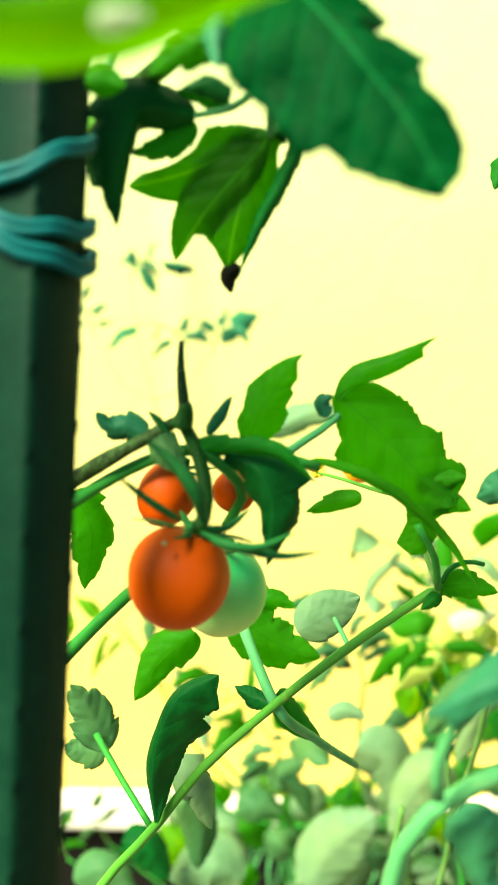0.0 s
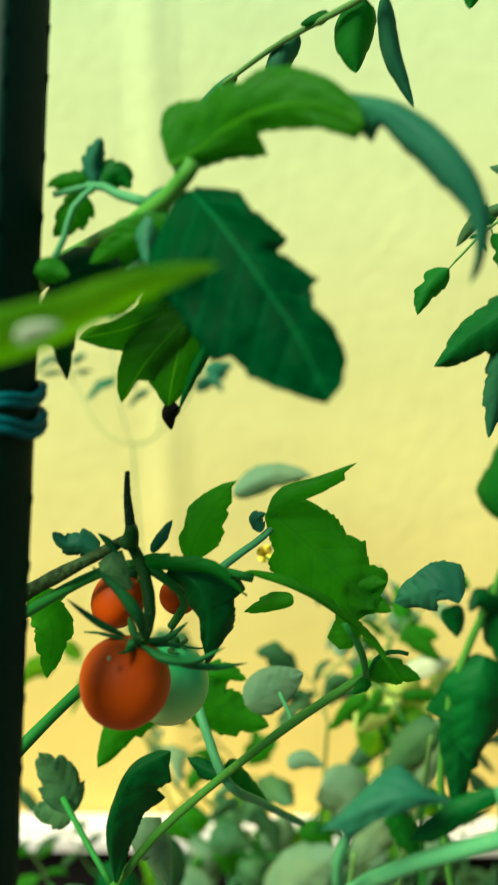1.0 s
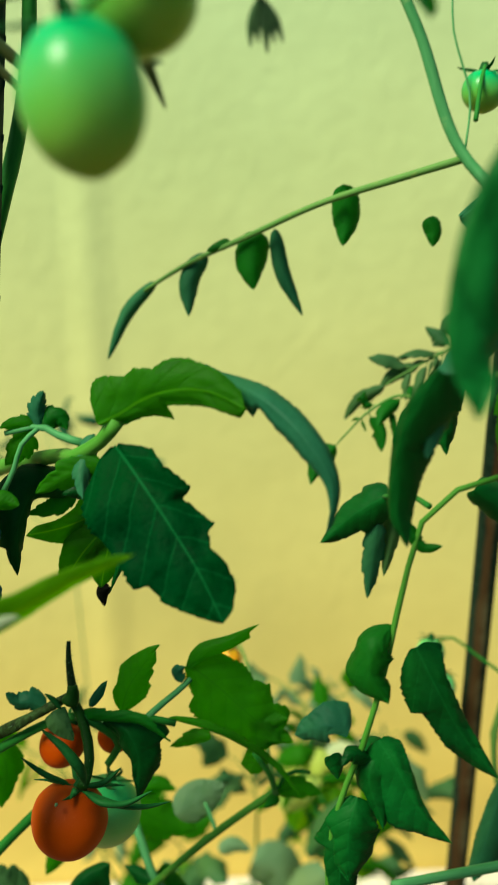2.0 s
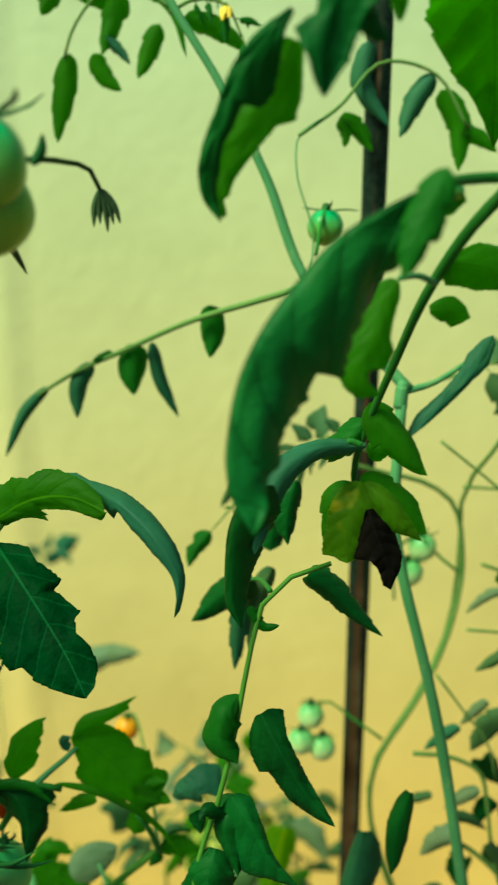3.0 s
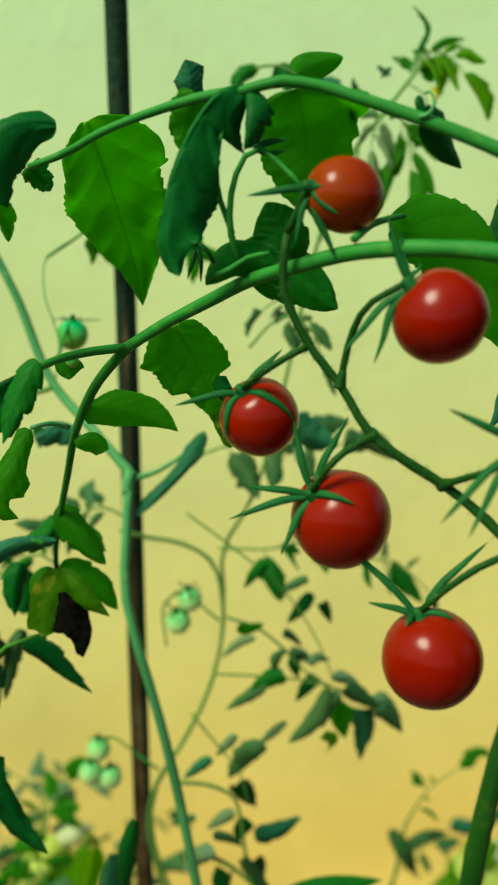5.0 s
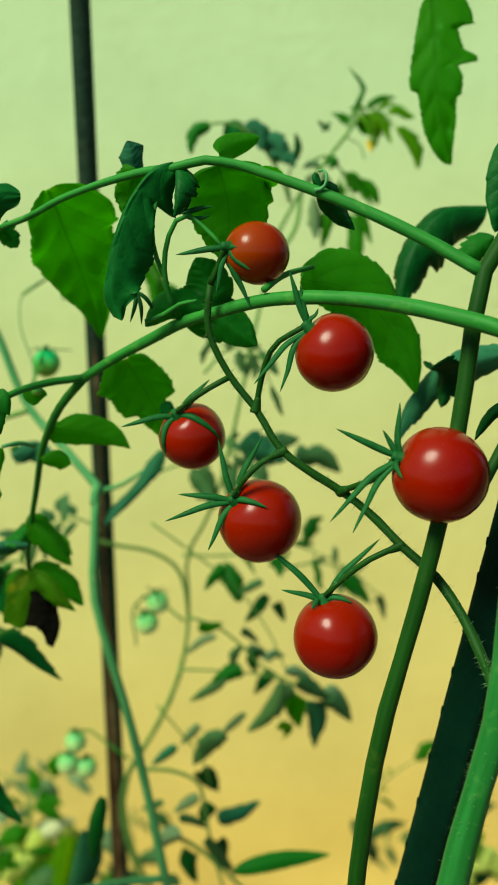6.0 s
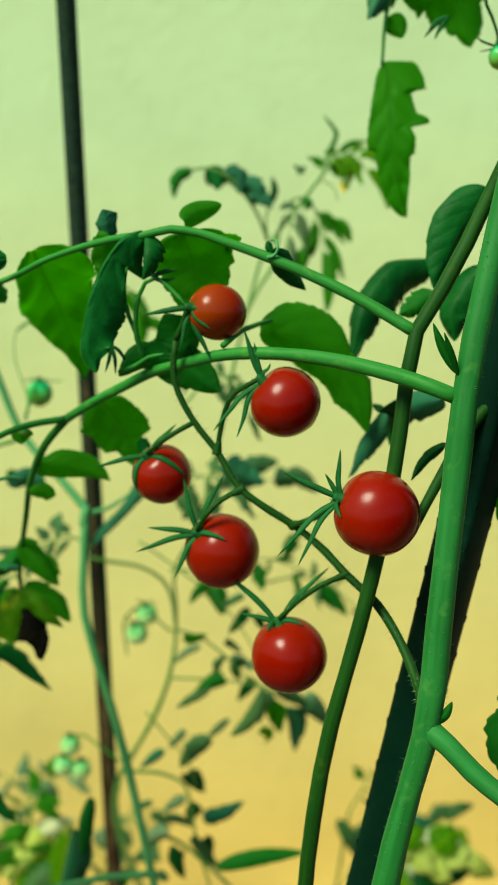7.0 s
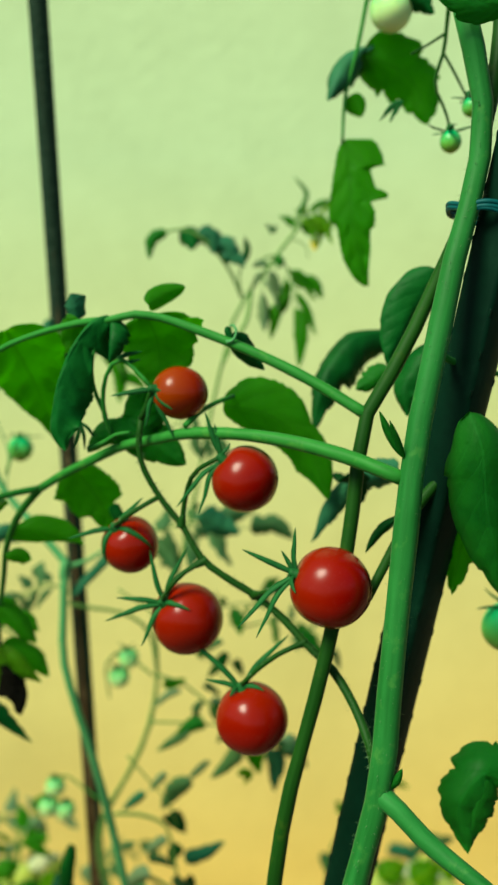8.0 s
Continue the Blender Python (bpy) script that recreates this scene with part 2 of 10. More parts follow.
GREEN_FRUIT = fruit_material("tomato_green", (0.008, 0.33, 0.095), (0.10, 0.35, 0.050), (0.20, 0.34, 0.034), 0.3, 0.2, 0.2)
TURNING_FRUIT = fruit_material("tomato_turning", (0.04, 0.36, 0.10), (0.19, 0.45, 0.10), (0.42, 0.56, 0.18), 0.35, 0.2, 0.15)
PALE_FRUIT = fruit_material("tomato_pale", (0.14, 0.48, 0.14), (0.44, 0.68, 0.26), (0.62, 0.76, 0.36), 0.3, 0.4)
WITHERED = mottled("withered_flower", ((0.3, (0.004, 0.03, 0.006)), (0.7, (0.025, 0.075, 0.014))), 0.75, 200.0)
PETAL = mottled("petal_yellow", ((0.3, (0.55, 0.42, 0.02)), (0.7, (0.75, 0.62, 0.05))), 0.6, 200.0)
HAIR = mottled("plant_hair", ((0.3, (0.05, 0.14, 0.04)), (0.7, (0.11, 0.22, 0.085))), 0.6, 50.0)
STAKE = mottled("stake_green_plastic", ((0.25, (0.0005, 0.009, 0.004)), (0.55, (0.0011, 0.0155, 0.0068)), (0.8, (0.005, 0.030, 0.014))), 0.5, 25.0, 0.0006, 300.0, 0.06)
TIE = mottled("tie_teal_plastic", ((0.25, (0.001, 0.045, 0.043)), (0.75, (0.004, 0.095, 0.09))), 0.5, 90.0, 0.0006, 500.0, 0.1)
SOIL = mottled("soil", ((0.25, (0.07, 0.05, 0.03)), (0.55, (0.17, 0.125, 0.075)), (0.8, (0.28, 0.22, 0.14))), 0.9, 9.0, 0.02, 120.0)
WHITE = mottled("plinth_white_paint", ((0.25, (0.50, 0.46, 0.36)), (0.75, (0.72, 0.69, 0.6))), 0.7, 12.0, 0.002, 200.0)

LEDGE_SHADE = mottled("ledge_shade", ((0.3, (0.0025, 0.0025, 0.002)), (0.7, (0.009, 0.008, 0.006))), 0.85, 20.0, 0.002, 200.0, spec=0.1)
UNSEEN_WALL = mottled("unseen_wall_paint", ((0.3, (0.05, 0.07, 0.045)), (0.7, (0.11, 0.13, 0.09))), 0.85, 4.0, 0.003, 90.0)


def pole_material():
    """A green-coated pole with rust down its middle; the highlight along it is put into the rust's colour."""
    mat, nodes, links, bsdf = material("pole_rusted")
    where = coords(nodes)
    xyz = nodes.new("ShaderNodeSeparateXYZ")
    links.new(where, xyz.inputs[0])
    cloud = noise_tex(nodes, links, where, 30.0, 4.0)
    small = noise_tex(nodes, links, where, 300.0, 3.0)
    # rust fades to both edges, with the pole's shading painted in
    side = calc(nodes, links, "MULTIPLY_ADD", calc(nodes, links, "ABSOLUTE", calc(nodes, links, "ADD", xyz.outputs[0], 0.0012)), -230.0, calc(nodes, links, "MULTIPLY", cloud, 1.3))
    height = calc(nodes, links, "MULTIPLY_ADD", xyz.outputs[2], -1.6, 1.95)
    run = calc(nodes, links, "ADD", side, height)
    green = ramp(nodes, links, small, ((0.3, (0.005, 0.018, 0.009)), (0.7, (0.020, 0.044, 0.025))))
    rust = ramp(nodes, links, calc(nodes, links, "MULTIPLY_ADD", xyz.outputs[0], 60.0, cloud), ((0.2, (0.060, 0.026, 0.009)), (0.5, (0.085, 0.052, 0.020)), (0.75, (0.16, 0.145, 0.07))))
    links.new(blend(nodes, links, ramp(nodes, links, run, ((0.3, (0, 0, 0)), (0.7, (1, 1, 1)))), green, rust), bsdf.inputs["Base Color"])
    bsdf.inputs["Roughness"].default_value, bsdf.inputs["Specular IOR Level"].default_value = 0.65, 0.08
    bump(nodes, links, small, 0.5, 0.0006, bsdf)
    return mat


RUST = pole_material()


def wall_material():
    """Plaster with the light's tint put into its colour, ochre below to pale lime above, with faint trowel marks and
    stains.
    """
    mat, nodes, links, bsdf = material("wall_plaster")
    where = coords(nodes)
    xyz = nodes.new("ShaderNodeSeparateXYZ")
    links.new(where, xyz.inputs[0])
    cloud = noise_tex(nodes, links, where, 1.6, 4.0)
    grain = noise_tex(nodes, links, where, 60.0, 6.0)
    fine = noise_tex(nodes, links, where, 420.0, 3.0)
    # the light's change of tint with height is painted from here
    tint_height = calc(nodes, links, "MULTIPLY_ADD", cloud, 0.18, calc(nodes, links, "SUBTRACT", xyz.outputs[2], 0.09))
    colour = ramp(nodes, links, calc(nodes, links, "MULTIPLY", tint_height, 0.5), ((0.17, (0.755, 0.56, 0.14)), (0.37, (0.65, 0.605, 0.21)), (0.55, (0.555, 0.65, 0.285)), (0.7, (0.485, 0.655, 0.34))))
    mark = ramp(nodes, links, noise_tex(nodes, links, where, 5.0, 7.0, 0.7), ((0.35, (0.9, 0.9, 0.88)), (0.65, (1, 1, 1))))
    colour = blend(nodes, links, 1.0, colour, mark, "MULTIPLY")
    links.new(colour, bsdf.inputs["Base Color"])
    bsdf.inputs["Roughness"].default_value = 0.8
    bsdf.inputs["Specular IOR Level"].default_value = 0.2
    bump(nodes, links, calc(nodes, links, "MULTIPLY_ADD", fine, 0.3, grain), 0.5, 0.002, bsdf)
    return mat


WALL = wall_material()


# ---- builders ----
def link_mesh(name, verts, faces, mat, parent=None, label="", origin=None, uvs=None):
    o = Vector(origin) if origin is not None else Vector((0, 0, 0))
    me = bpy.data.meshes.new(name)
    me.from_pydata([tuple(Vector(v) - o) for v in verts], [], faces)
    if uvs is not None:
        layer = me.uv_layers.new(name="UVMap")
        flat = np.array([uvs[loop.vertex_index] for loop in me.loops], dtype=np.float32)
        layer.data.foreach_set("uv", flat.ravel())
    me.polygons.foreach_set("use_smooth", [True] * len(me.polygons))
    me.materials.append(mat)
    ob = new(name, me)
    ob.location = o
    if parent is not None:
        ob.parent = parent
        held = Vector(parent.location)
        if parent.parent is not None:
            held += Vector(parent.parent.location)
        ob.location = o - held
    if label:
        tagged(ob, label)
    return ob


def smooth_line(points, count):
    """A rounded line through the points, in even steps."""
    p = [Vector(q) for q in points]
    if len(p) == 2:
        return [p[0].lerp(p[1], i / count) for i in range(count + 1)]
    gaps = [max(1e-6, (b - a).length) for a, b in zip(p, p[1:])]
    slopes = [(b - a) / g for a, b, g in zip(p, p[1:], gaps)]
    pull = [slopes[0]]
    for i in range(1, len(p) - 1):
        pull.append((slopes[i - 1] * gaps[i] + slopes[i] * gaps[i - 1]) / (gaps[i] + gaps[i - 1]))
    pull.append(slopes[-1])
    fine = []
    for i, g in enumerate(gaps):
        for k in range(24):
            t = k / 24
            fine.append((2 * t ** 3 - 3 * t * t + 1) * p[i] + (t ** 3 - 2 * t * t + t) * g * pull[i] + (3 * t * t - 2 * t ** 3) * p[i + 1] + (t ** 3 - t * t) * g * pull[i + 1])
    fine.append(p[-1])
    dist = [0.0]
    for a, b in zip(fine, fine[1:]):
        dist.append(dist[-1] + (b - a).length)
    out, j = [], 0
    for i in range(count + 1):
        want = dist[-1] * i / count
        while j < len(fine) - 2 and dist[j + 1] < want:
            j += 1
        gap = dist[j + 1] - dist[j]
        out.append(fine[j].lerp(fine[j + 1], (want - dist[j]) / gap if gap > 1e-9 else 0))
    return out


def tube_geometry(points, r0, r1, count=None, sides=8, wobble=0.06, seed=0):
    length = sum((Vector(b) - Vector(a)).length for a, b in zip(points, points[1:]))
    count = count or max(6, min(60, int(length / 0.006)))
    line = smooth_line(points, count)
    verts, faces = [], []
    normal = None
    for i, c in enumerate(line):
        t = (line[min(i + 1, count)] - line[max(i - 1, 0)]).normalized()
        normal = t.orthogonal().normalized() if normal is None else (normal - t * normal.dot(t)).normalized()
        other = t.cross(normal)
        f = i / count
        r = (r0 + (r1 - r0) * f) * (1 + wobble * noise.noise(Vector((seed * 7.3 + c.x * 90, c.y * 90, c.z * 90))) + 1.3 * wobble * noise.noise(Vector((c.x * 33, seed + c.y * 33, c.z * 33))))
        for k in range(sides):
            a = 2 * math.pi * k / sides
            verts.append(c + (normal * math.cos(a) + other * math.sin(a)) * r)
    for i in range(count):
        for k in range(sides):
            a, b = i * sides + k, i * sides + (k + 1) % sides
            faces.append((a, b, b + sides, a + sides))
    verts += [line[0], line[-1]]
    n = len(verts)
    for k in range(sides):
        faces.append((n - 2, (k + 1) % sides, k))
        faces.append((n - 1, count * sides + k, count * sides + (k + 1) % sides))
    return verts, faces, line


def stem(parent, name, points, r0, r1, mat=None, label="", sides=10, wobble=0.07, hairs=0, hair=0.002):
    """A round stem through the points, with fine hairs along its upper part if wanted."""
    verts, faces, line = tube_geometry(points, r0, r1, None, sides, wobble, len(points))
    uvs = [(abs(2.0 * k / sides - 1.0), 0.01 * i + 0.37 * len(faces)) for i in range(len(line)) for k in range(sides)] + [(0.5, 0.0), (0.5, 0.0)]
    ob = link_mesh(name, verts, faces, mat or STEM, parent, label, points[0], uvs)
    if hairs:
        rng = random.Random(len(faces) + hairs)
        hv, hf = [], []
        while len(hf) < hairs * 3:
            i = rng.randrange(1, len(line) - 1)
            if line[i].z < 0.8:
                continue
            t = (line[i + 1] - line[i - 1]).normalized()
            c = line[i].lerp(line[i + 1], rng.random())
            out = t.cross(Vector([rng.uniform(-1, 1) for _ in range(3)])).normalized()
            r = (r0 + (r1 - r0) * i / len(line)) * 0.9
            side, w = t.cross(out), 0.00015
            tip = c + out * (r + hair * rng.uniform(0.5, 1.2)) + t * rng.uniform(-0.0004, 0.0004)
            k = len(hv)
            hv += [c + out * r + side * w, c + out * r - side * w, c + out * r + t * w, tip]
            hf += [(k, k + 1, k + 3), (k + 1, k + 2, k + 3), (k + 2, k, k + 3)]
        tagged(link_mesh("hairs", hv, hf, HAIR, ob, "fine pale stem hairs", points[0]), kind="stuff")
    return ob


leaf_count = [0]


def edge_width(u, edge):
    """Half width of a blade at u along it, as a share: straight runs between the tips and notches of its edge."""
    last_u, last_w = 0.0, edge[0][1] * 0.35
    for at, w in edge:
        if u <= at:
            f = (u - last_u) / max(1e-6, at - last_u)
            return last_w + (w - last_w) * (f ** 0.75 if w > last_w else f)
        last_u, last_w = at, w
    return last_w * max(0.0, (1.0 - u) / max(1e-6, 1.0 - last_u)) ** 0.8


def leaf(parent, points, facing, width, mat=None, name="leaf", fold=12, curl=25, teeth=4, depth=0.4, wavy=0.06, rows=52, half=6, skew=0.0, peak=0.66, blunt=0.72, lobes=(), left=(), right=(), quilt=0.014, label=""):
    """A leaf blade on its midrib. facing: the side that its upper face shows to; fold and curl: degrees by which the halves bend away from it,
    one for both or (left, right); lobes: place along the blade, side, size and breadth of each larger lobe;
    left and right: the tips and notches of an uneven edge, as place along the blade and share of the half width."""
    leaf_count[0] += 1
    rng = random.Random(leaf_count[0] * 17 + 3)
    if left and right:
        rows, half = 96, 8
    line = smooth_line(points, rows)
    length = sum((b - a).length for a, b in zip(line, line[1:]))
    folds = fold if isinstance(fold, tuple) else (fold, fold)
    curls = curl if isinstance(curl, tuple) else (curl, curl)
    up = Vector(facing)
    offs = {-1: rng.random(), 1: rng.random()}
    seed = rng.random() * 50
    top, under, uvs = [], [], []
    cols = [k / half for k in range(-half, half + 1)]
    for i in range(rows + 1):
        u = i / rows
        t = (line[min(i + 1, rows)] - line[max(i - 1, 0)]).normalized()
        n = (up - t * up.dot(t)).normalized()
        s = t.cross(n)
        base = max(0.0, math.sin(math.pi * u ** peak)) ** blunt
        for c in cols:
            sign = 1 if c >= 0 else -1
            a = abs(c)
            tooth = 0.0
            if left and right:
                jag = u * 15 + offs[sign] * 7 + 2.2 * noise.noise(Vector((u * 5, seed, sign)))
                w = 0.5 * width * max(0.004, edge_width(u, right if sign > 0 else left)) * (1 - 0.06 * a * (jag - math.floor(jag)))
            else:
                if teeth:
                    p = u * teeth + offs[sign] + 0.15 * noise.noise(Vector((u * 6, seed, sign)))
                    fr = p - math.floor(p)
                    tooth = depth * (0.75 + 0.6 * noise.noise(Vector((math.floor(p) * 3.1 + seed, sign, 0)))) * (1 - fr ** 0.55) * min(1.0, 4 * u)
                    q2 = p * 2.6
                    tooth += 0.22 * depth * (1 - (q2 - math.floor(q2))) * min(1.0, 3 * u)
                    tooth = min(0.85, max(0.0, tooth))
                lobe = sum(amount * math.exp(-((u - place) / spread) ** 2) for place, which, amount, spread in lobes if which == sign)
                w = 0.5 * width * base * (1 + lobe * a) * (1 - tooth * a) * (1 + skew * sign)
            v = a * w / (0.5 * width)
            side = 0 if sign < 0 else 1
            ang = radians(folds[side]) + radians(curls[side]) * a
            lift = wavy * width * a * a * noise.noise(Vector((u * 5 + seed, sign * 3.0, seed)))
            lift += 0.05 * width * min(1.0, 4 * a) * noise.noise(Vector((u * 4.5 + seed, c * 1.8, seed * 0.7)))
            lift += quilt * width * (abs(math.cos(math.pi * (6 * u - 1.9 * v + 0.125))) ** 0.7 - 0.6) * min(1.0, 3 * a) * min(1.0, 6 * u, 6 * (1 - u))
            along = 0.0 if left and right else 0.1 * a * u * (1 - u) * length * 1.5 - 0.05 * a * a * length * tooth
            q = line[i] + s * (sign * w * a * math.cos(ang)) - n * (w * a * math.sin(ang)) + n * lift + t * along
            top.append(q)
            under.append(q - n * 0.00025)
            uvs.append((u, sign * v))
    m = len(cols)
    total = len(top)
    faces = []
    for i in range(rows):
        for k in range(m - 1):
            a = i * m + k
            faces.append((a, a + 1, a + m + 1, a + m))
            faces.append((total + a + m, total + a + m + 1, total + a + 1, total + a))
        for k in (0, m - 1):
            a = i * m + k
            quad = (a, a + m, total + a + m, total + a)
            faces.append(quad if k == 0 else quad[::-1])
    return link_mesh(name, top + under, faces, mat or LEAF, parent, label, points[0], uvs + uvs)


def compound(parent, points, r, facing, size, pairs, mat=None, droop=0.5, label="", spread=0.9, seed=1, rows=18, half=3):
    """A compound leaf: its stalk, uneven lobed leaflets on short stalks to both sides, tiny ones between, and a larger one at the end."""
    rng = random.Random(seed)
    verts, faces, line = tube_geometry(points, r, r * 0.5, 24, 6)
    up = Vector(facing).normalized()
    plan = [(24, 0, 1.3)]
    for i in range(pairs):
        for sign in (-1, 1):
            if rng.random() < 0.9:
                plan.append((int(24 * min(0.96, 0.3 + 0.64 * (i + rng.uniform(-0.25, 0.35)) / pairs)), sign, rng.uniform(0.6, 1.15)))
            if rng.random() < 0.45:
                plan.append((int(24 * rng.uniform(0.35, 0.9)), sign, rng.uniform(0.22, 0.4)))
    blades = []
    for i, sign, grow in plan:
        at = line[i]
        t = (line[min(24, i + 1)] - line[i - 1]).normalized()
        side = t.cross(up).normalized() * sign
        way = (t * (1.0 if sign == 0 else rng.uniform(0.2, 0.8)) + side * spread + Vector((0, 0, -droop * rng.uniform(0.3, 1.6))) + Vector([rng.uniform(-0.4, 0.4) for _ in range(3)])).normalized()
        ln = size * grow
        foot = at + way * ln * 0.16
        tv, tf, _ = tube_geometry([at, at + way * ln * 0.08, foot], r * 0.45, r * 0.3, 3, 5)
        faces += [tuple(k + len(verts) for k in face) for face in tf]
        verts += tv
        end = foot + way * ln * 0.9 + Vector((0, 0, -0.35 * ln * droop))
        mid = foot + way * ln * 0.45 + Vector((0, 0, rng.uniform(0.0, 0.12) * ln))
        blades.append(([foot, mid, end], (up + Vector([rng.uniform(-0.8, 0.8) for _ in range(3)])).normalized(), ln * rng.uniform(0.42, 0.8)))
    stalk = link_mesh("compound_leaf", verts, faces, STEM_OLIVE, parent, label, points[0])
    for pts, face, wide in blades:
        lobes = [(rng.uniform(0.15, 0.6), rng.choice((-1, 1)), rng.uniform(-0.4, 0.6), rng.uniform(0.06, 0.12)) for _ in range(3)]
        leaf(stalk, pts, face, wide, mat, "leaflet", rng.uniform(5, 30), rng.uniform(10, 60), rng.choice((2, 3, 4)), rng.uniform(0.15, 0.45), rows=rows, half=half, peak=rng.uniform(0.55, 0.85), lobes=lobes)
    return stalk


def tomato(parent, centre, r, axis, mat, name="tomato", tall=1.0, sepals=5, sepal=0.02, seed=0, label="", reflex=0.5, tips=()):
    """A fruit with a sunk stalk end. axis: from the centre to the stalk. Its sepals are parts of it; tips: where their ends lie, if known."""
    rng = random.Random(seed)
    z = Vector(axis).normalized()
    x = z.orthogonal().normalized()
    y = z.cross(x)
    turn = Matrix((x, y, z)).transposed()
    segs, rings = 40, 26
    verts, faces = [], []
    for i in range(rings + 1):
        a = math.pi * i / rings
        for k in range(segs):
            b = 2 * math.pi * k / segs
            rib = 1 + 0.016 * math.cos(5 * b + seed) * math.sin(a) ** 2 + 0.02 * noise.noise(Vector((math.cos(b) * math.sin(a) * 1.3 + seed, math.sin(b) * math.sin(a) * 1.3, math.cos(a) * 1.3)))
            rr = r * max(0.0, math.sin(a)) ** 0.96 * rib
            h = r * tall * math.cos(a) - 0.10 * r * math.exp(-(a / 0.3) ** 2) - 0.05 * r * math.exp(-((math.pi - a) / 0.25) ** 2)
            verts.append(Vector((rr * math.cos(b), rr * math.sin(b), h)))
    for i in range(rings):
        for k in range(segs):
            a, b = i * segs + k, i * segs + (k + 1) % segs
            faces.append((a, a + segs, b + segs, b))
    c = Vector(centre)
    me = bpy.data.meshes.new(name)
    me.from_pydata([tuple(v) for v in verts], [], faces)
    me.polygons.foreach_set("use_smooth", [True] * len(me.polygons))
    me.materials.append(mat)
    ob = new(name, me)
    ob.rotation_mode = "QUATERNION"
    ob.rotation_quaternion = turn.to_quaternion()
    ob.parent = parent
    ob.location = c - Vector(parent.location)
    if label:
        tagged(ob, label)
    foot = Vector((0, 0, r * tall * 0.9))
    if sepals:
        knob, knob_faces, _ = tube_geometry([foot - Vector((0, 0, 0.0015)), foot + Vector((0, 0, 0.0008)), foot + Vector((0, 0, 0.0035))], 0.0031, 0.0014, 6, 10, 0.1)
        link_mesh("calyx", knob, knob_faces, SEPAL).parent = ob
    for k, tip in enumerate(tips):
        start, end = turn @ foot, Vector(tip) - c
        way = end - start
        outwards = turn @ Vector((0, 0, 1))
        pts = [start - way.normalized() * 0.0012, start + way * 0.33 + outwards * 0.09 * way.length, start + way * 0.68 + outwards * 0.05 * way.length, end]
        for i in (1, 2):
            if pts[i].length < 1.08 * r:
                pts[i] = pts[i].normalized() * 1.08 * r
        leaf_local(ob, pts, (outwards + Vector((0, -0.8, 0))).normalized(), 0.0026 + 0.018 * way.length, turn)
    for k in range(0 if tips else sepals):
        a = 2 * math.pi * (k + rng.uniform(-0.25, 0.25)) / sepals
        out = Vector((math.cos(a), math.sin(a), 0))
        ln = sepal * rng.uniform(0.85, 1.22)
        lift = reflex * rng.uniform(0.3, 1.3)
        pts = [foot + out * 0.001, foot + out * ln * 0.4 + Vector((0, 0, ln * 0.12 * lift + 0.05 * r)), foot + out * ln * 0.75 + Vector((0, 0, ln * 0.3 * lift)), foot + out * ln * 0.95 + Vector((0, 0, ln * (0.65 * lift - 0.1)))]
        bend = Vector((-out.y, out.x, 0)) * ln * rng.uniform(-0.3, 0.3)
        pts[2], pts[3] = pts[2] + bend * 0.4, pts[3] + bend
        pts = [turn @ p for p in pts]
        leaf_local(ob, pts, turn @ Vector((0, 0, 1)), ln * 0.15, turn)
    return ob


def leaf_local(fruit, pts, facing, width, turn):
    """A sepal, given in directions of the world from the fruit's centre."""
    back = turn.inverted()
    s = leaf(None, [back @ Vector(p) for p in pts], back @ Vector(facing), width, SEPAL, "sepal", 10, 20, 0, 0, 0.05, 12, 2)
    s.parent = fruit
    return s


def thing(name, at, label, category, group=""):
    ob = new(name)
    ob.location = at
    ob.empty_display_size = 0.05
    return tagged(ob, label, category, group)


def box_mesh(name, lo, hi, mat, parent=None, bevel=0.0, label=""):
    bm = bmesh.new()
    bmesh.ops.create_cube(bm, size=1)
    for v in bm.verts:
        v.co = Vector([lo[k] + (v.co[k] + 0.5) * (hi[k] - lo[k]) for k in range(3)])
    if bevel:
        bmesh.ops.bevel(bm, geom=bm.edges[:], offset=bevel, segments=2, affect="EDGES")
    me = bpy.data.meshes.new(name)
    bm.to_mesh(me)
    bm.free()
    me.materials.append(mat)
    ob = new(name, me)
    ob.parent = parent
    if label:
        tagged(ob, label)
    return ob


# ---- ground, wall ----
def ground_sheet():
    bm = bmesh.new()
    steps = [-60, -20, -6, -2] + [-1.5 + 0.1 * k for k in range(31)] + [2, 6, 20, 60]
    grid = [[bm.verts.new((x, y, 0.0 if abs(x) > 1.6 or y < -0.6 or y > 0.9 else 0.02 * noise.noise(Vector((x * 4, y * 4, 0))))) for x in steps] for y in steps]
    for a, b in zip(grid, grid[1:]):
        for k in range(len(steps) - 1):
            bm.faces.new((a[k], a[k + 1], b[k + 1], b[k]))
    me = bpy.data.meshes.new("ground")
    bm.to_mesh(me)
    bm.free()
    me.polygons.foreach_set("use_smooth", [True] * len(me.polygons))
    me.materials.append(SOIL)
    return tagged(new("ground", me), "dry crumbly garden soil under the tomato plants", "ground", kind="structure")


ground_sheet()
wall = tagged(box_mesh("wall_north", (-2.4, 1.02, -0.1), (2.4, 1.22, 2.6), WALL, None, 0.004), "plastered wall, light's tint painted in: ochre yellow below, pale lime above", "wall", kind="structure")
tagged(box_mesh("baseboard", (-2.4, 0.97, 0.175), (2.4, 1.018, 0.207), WHITE, None, 0.008), "white painted concrete ledge along the foot of the wall", "ledge", kind="structure")

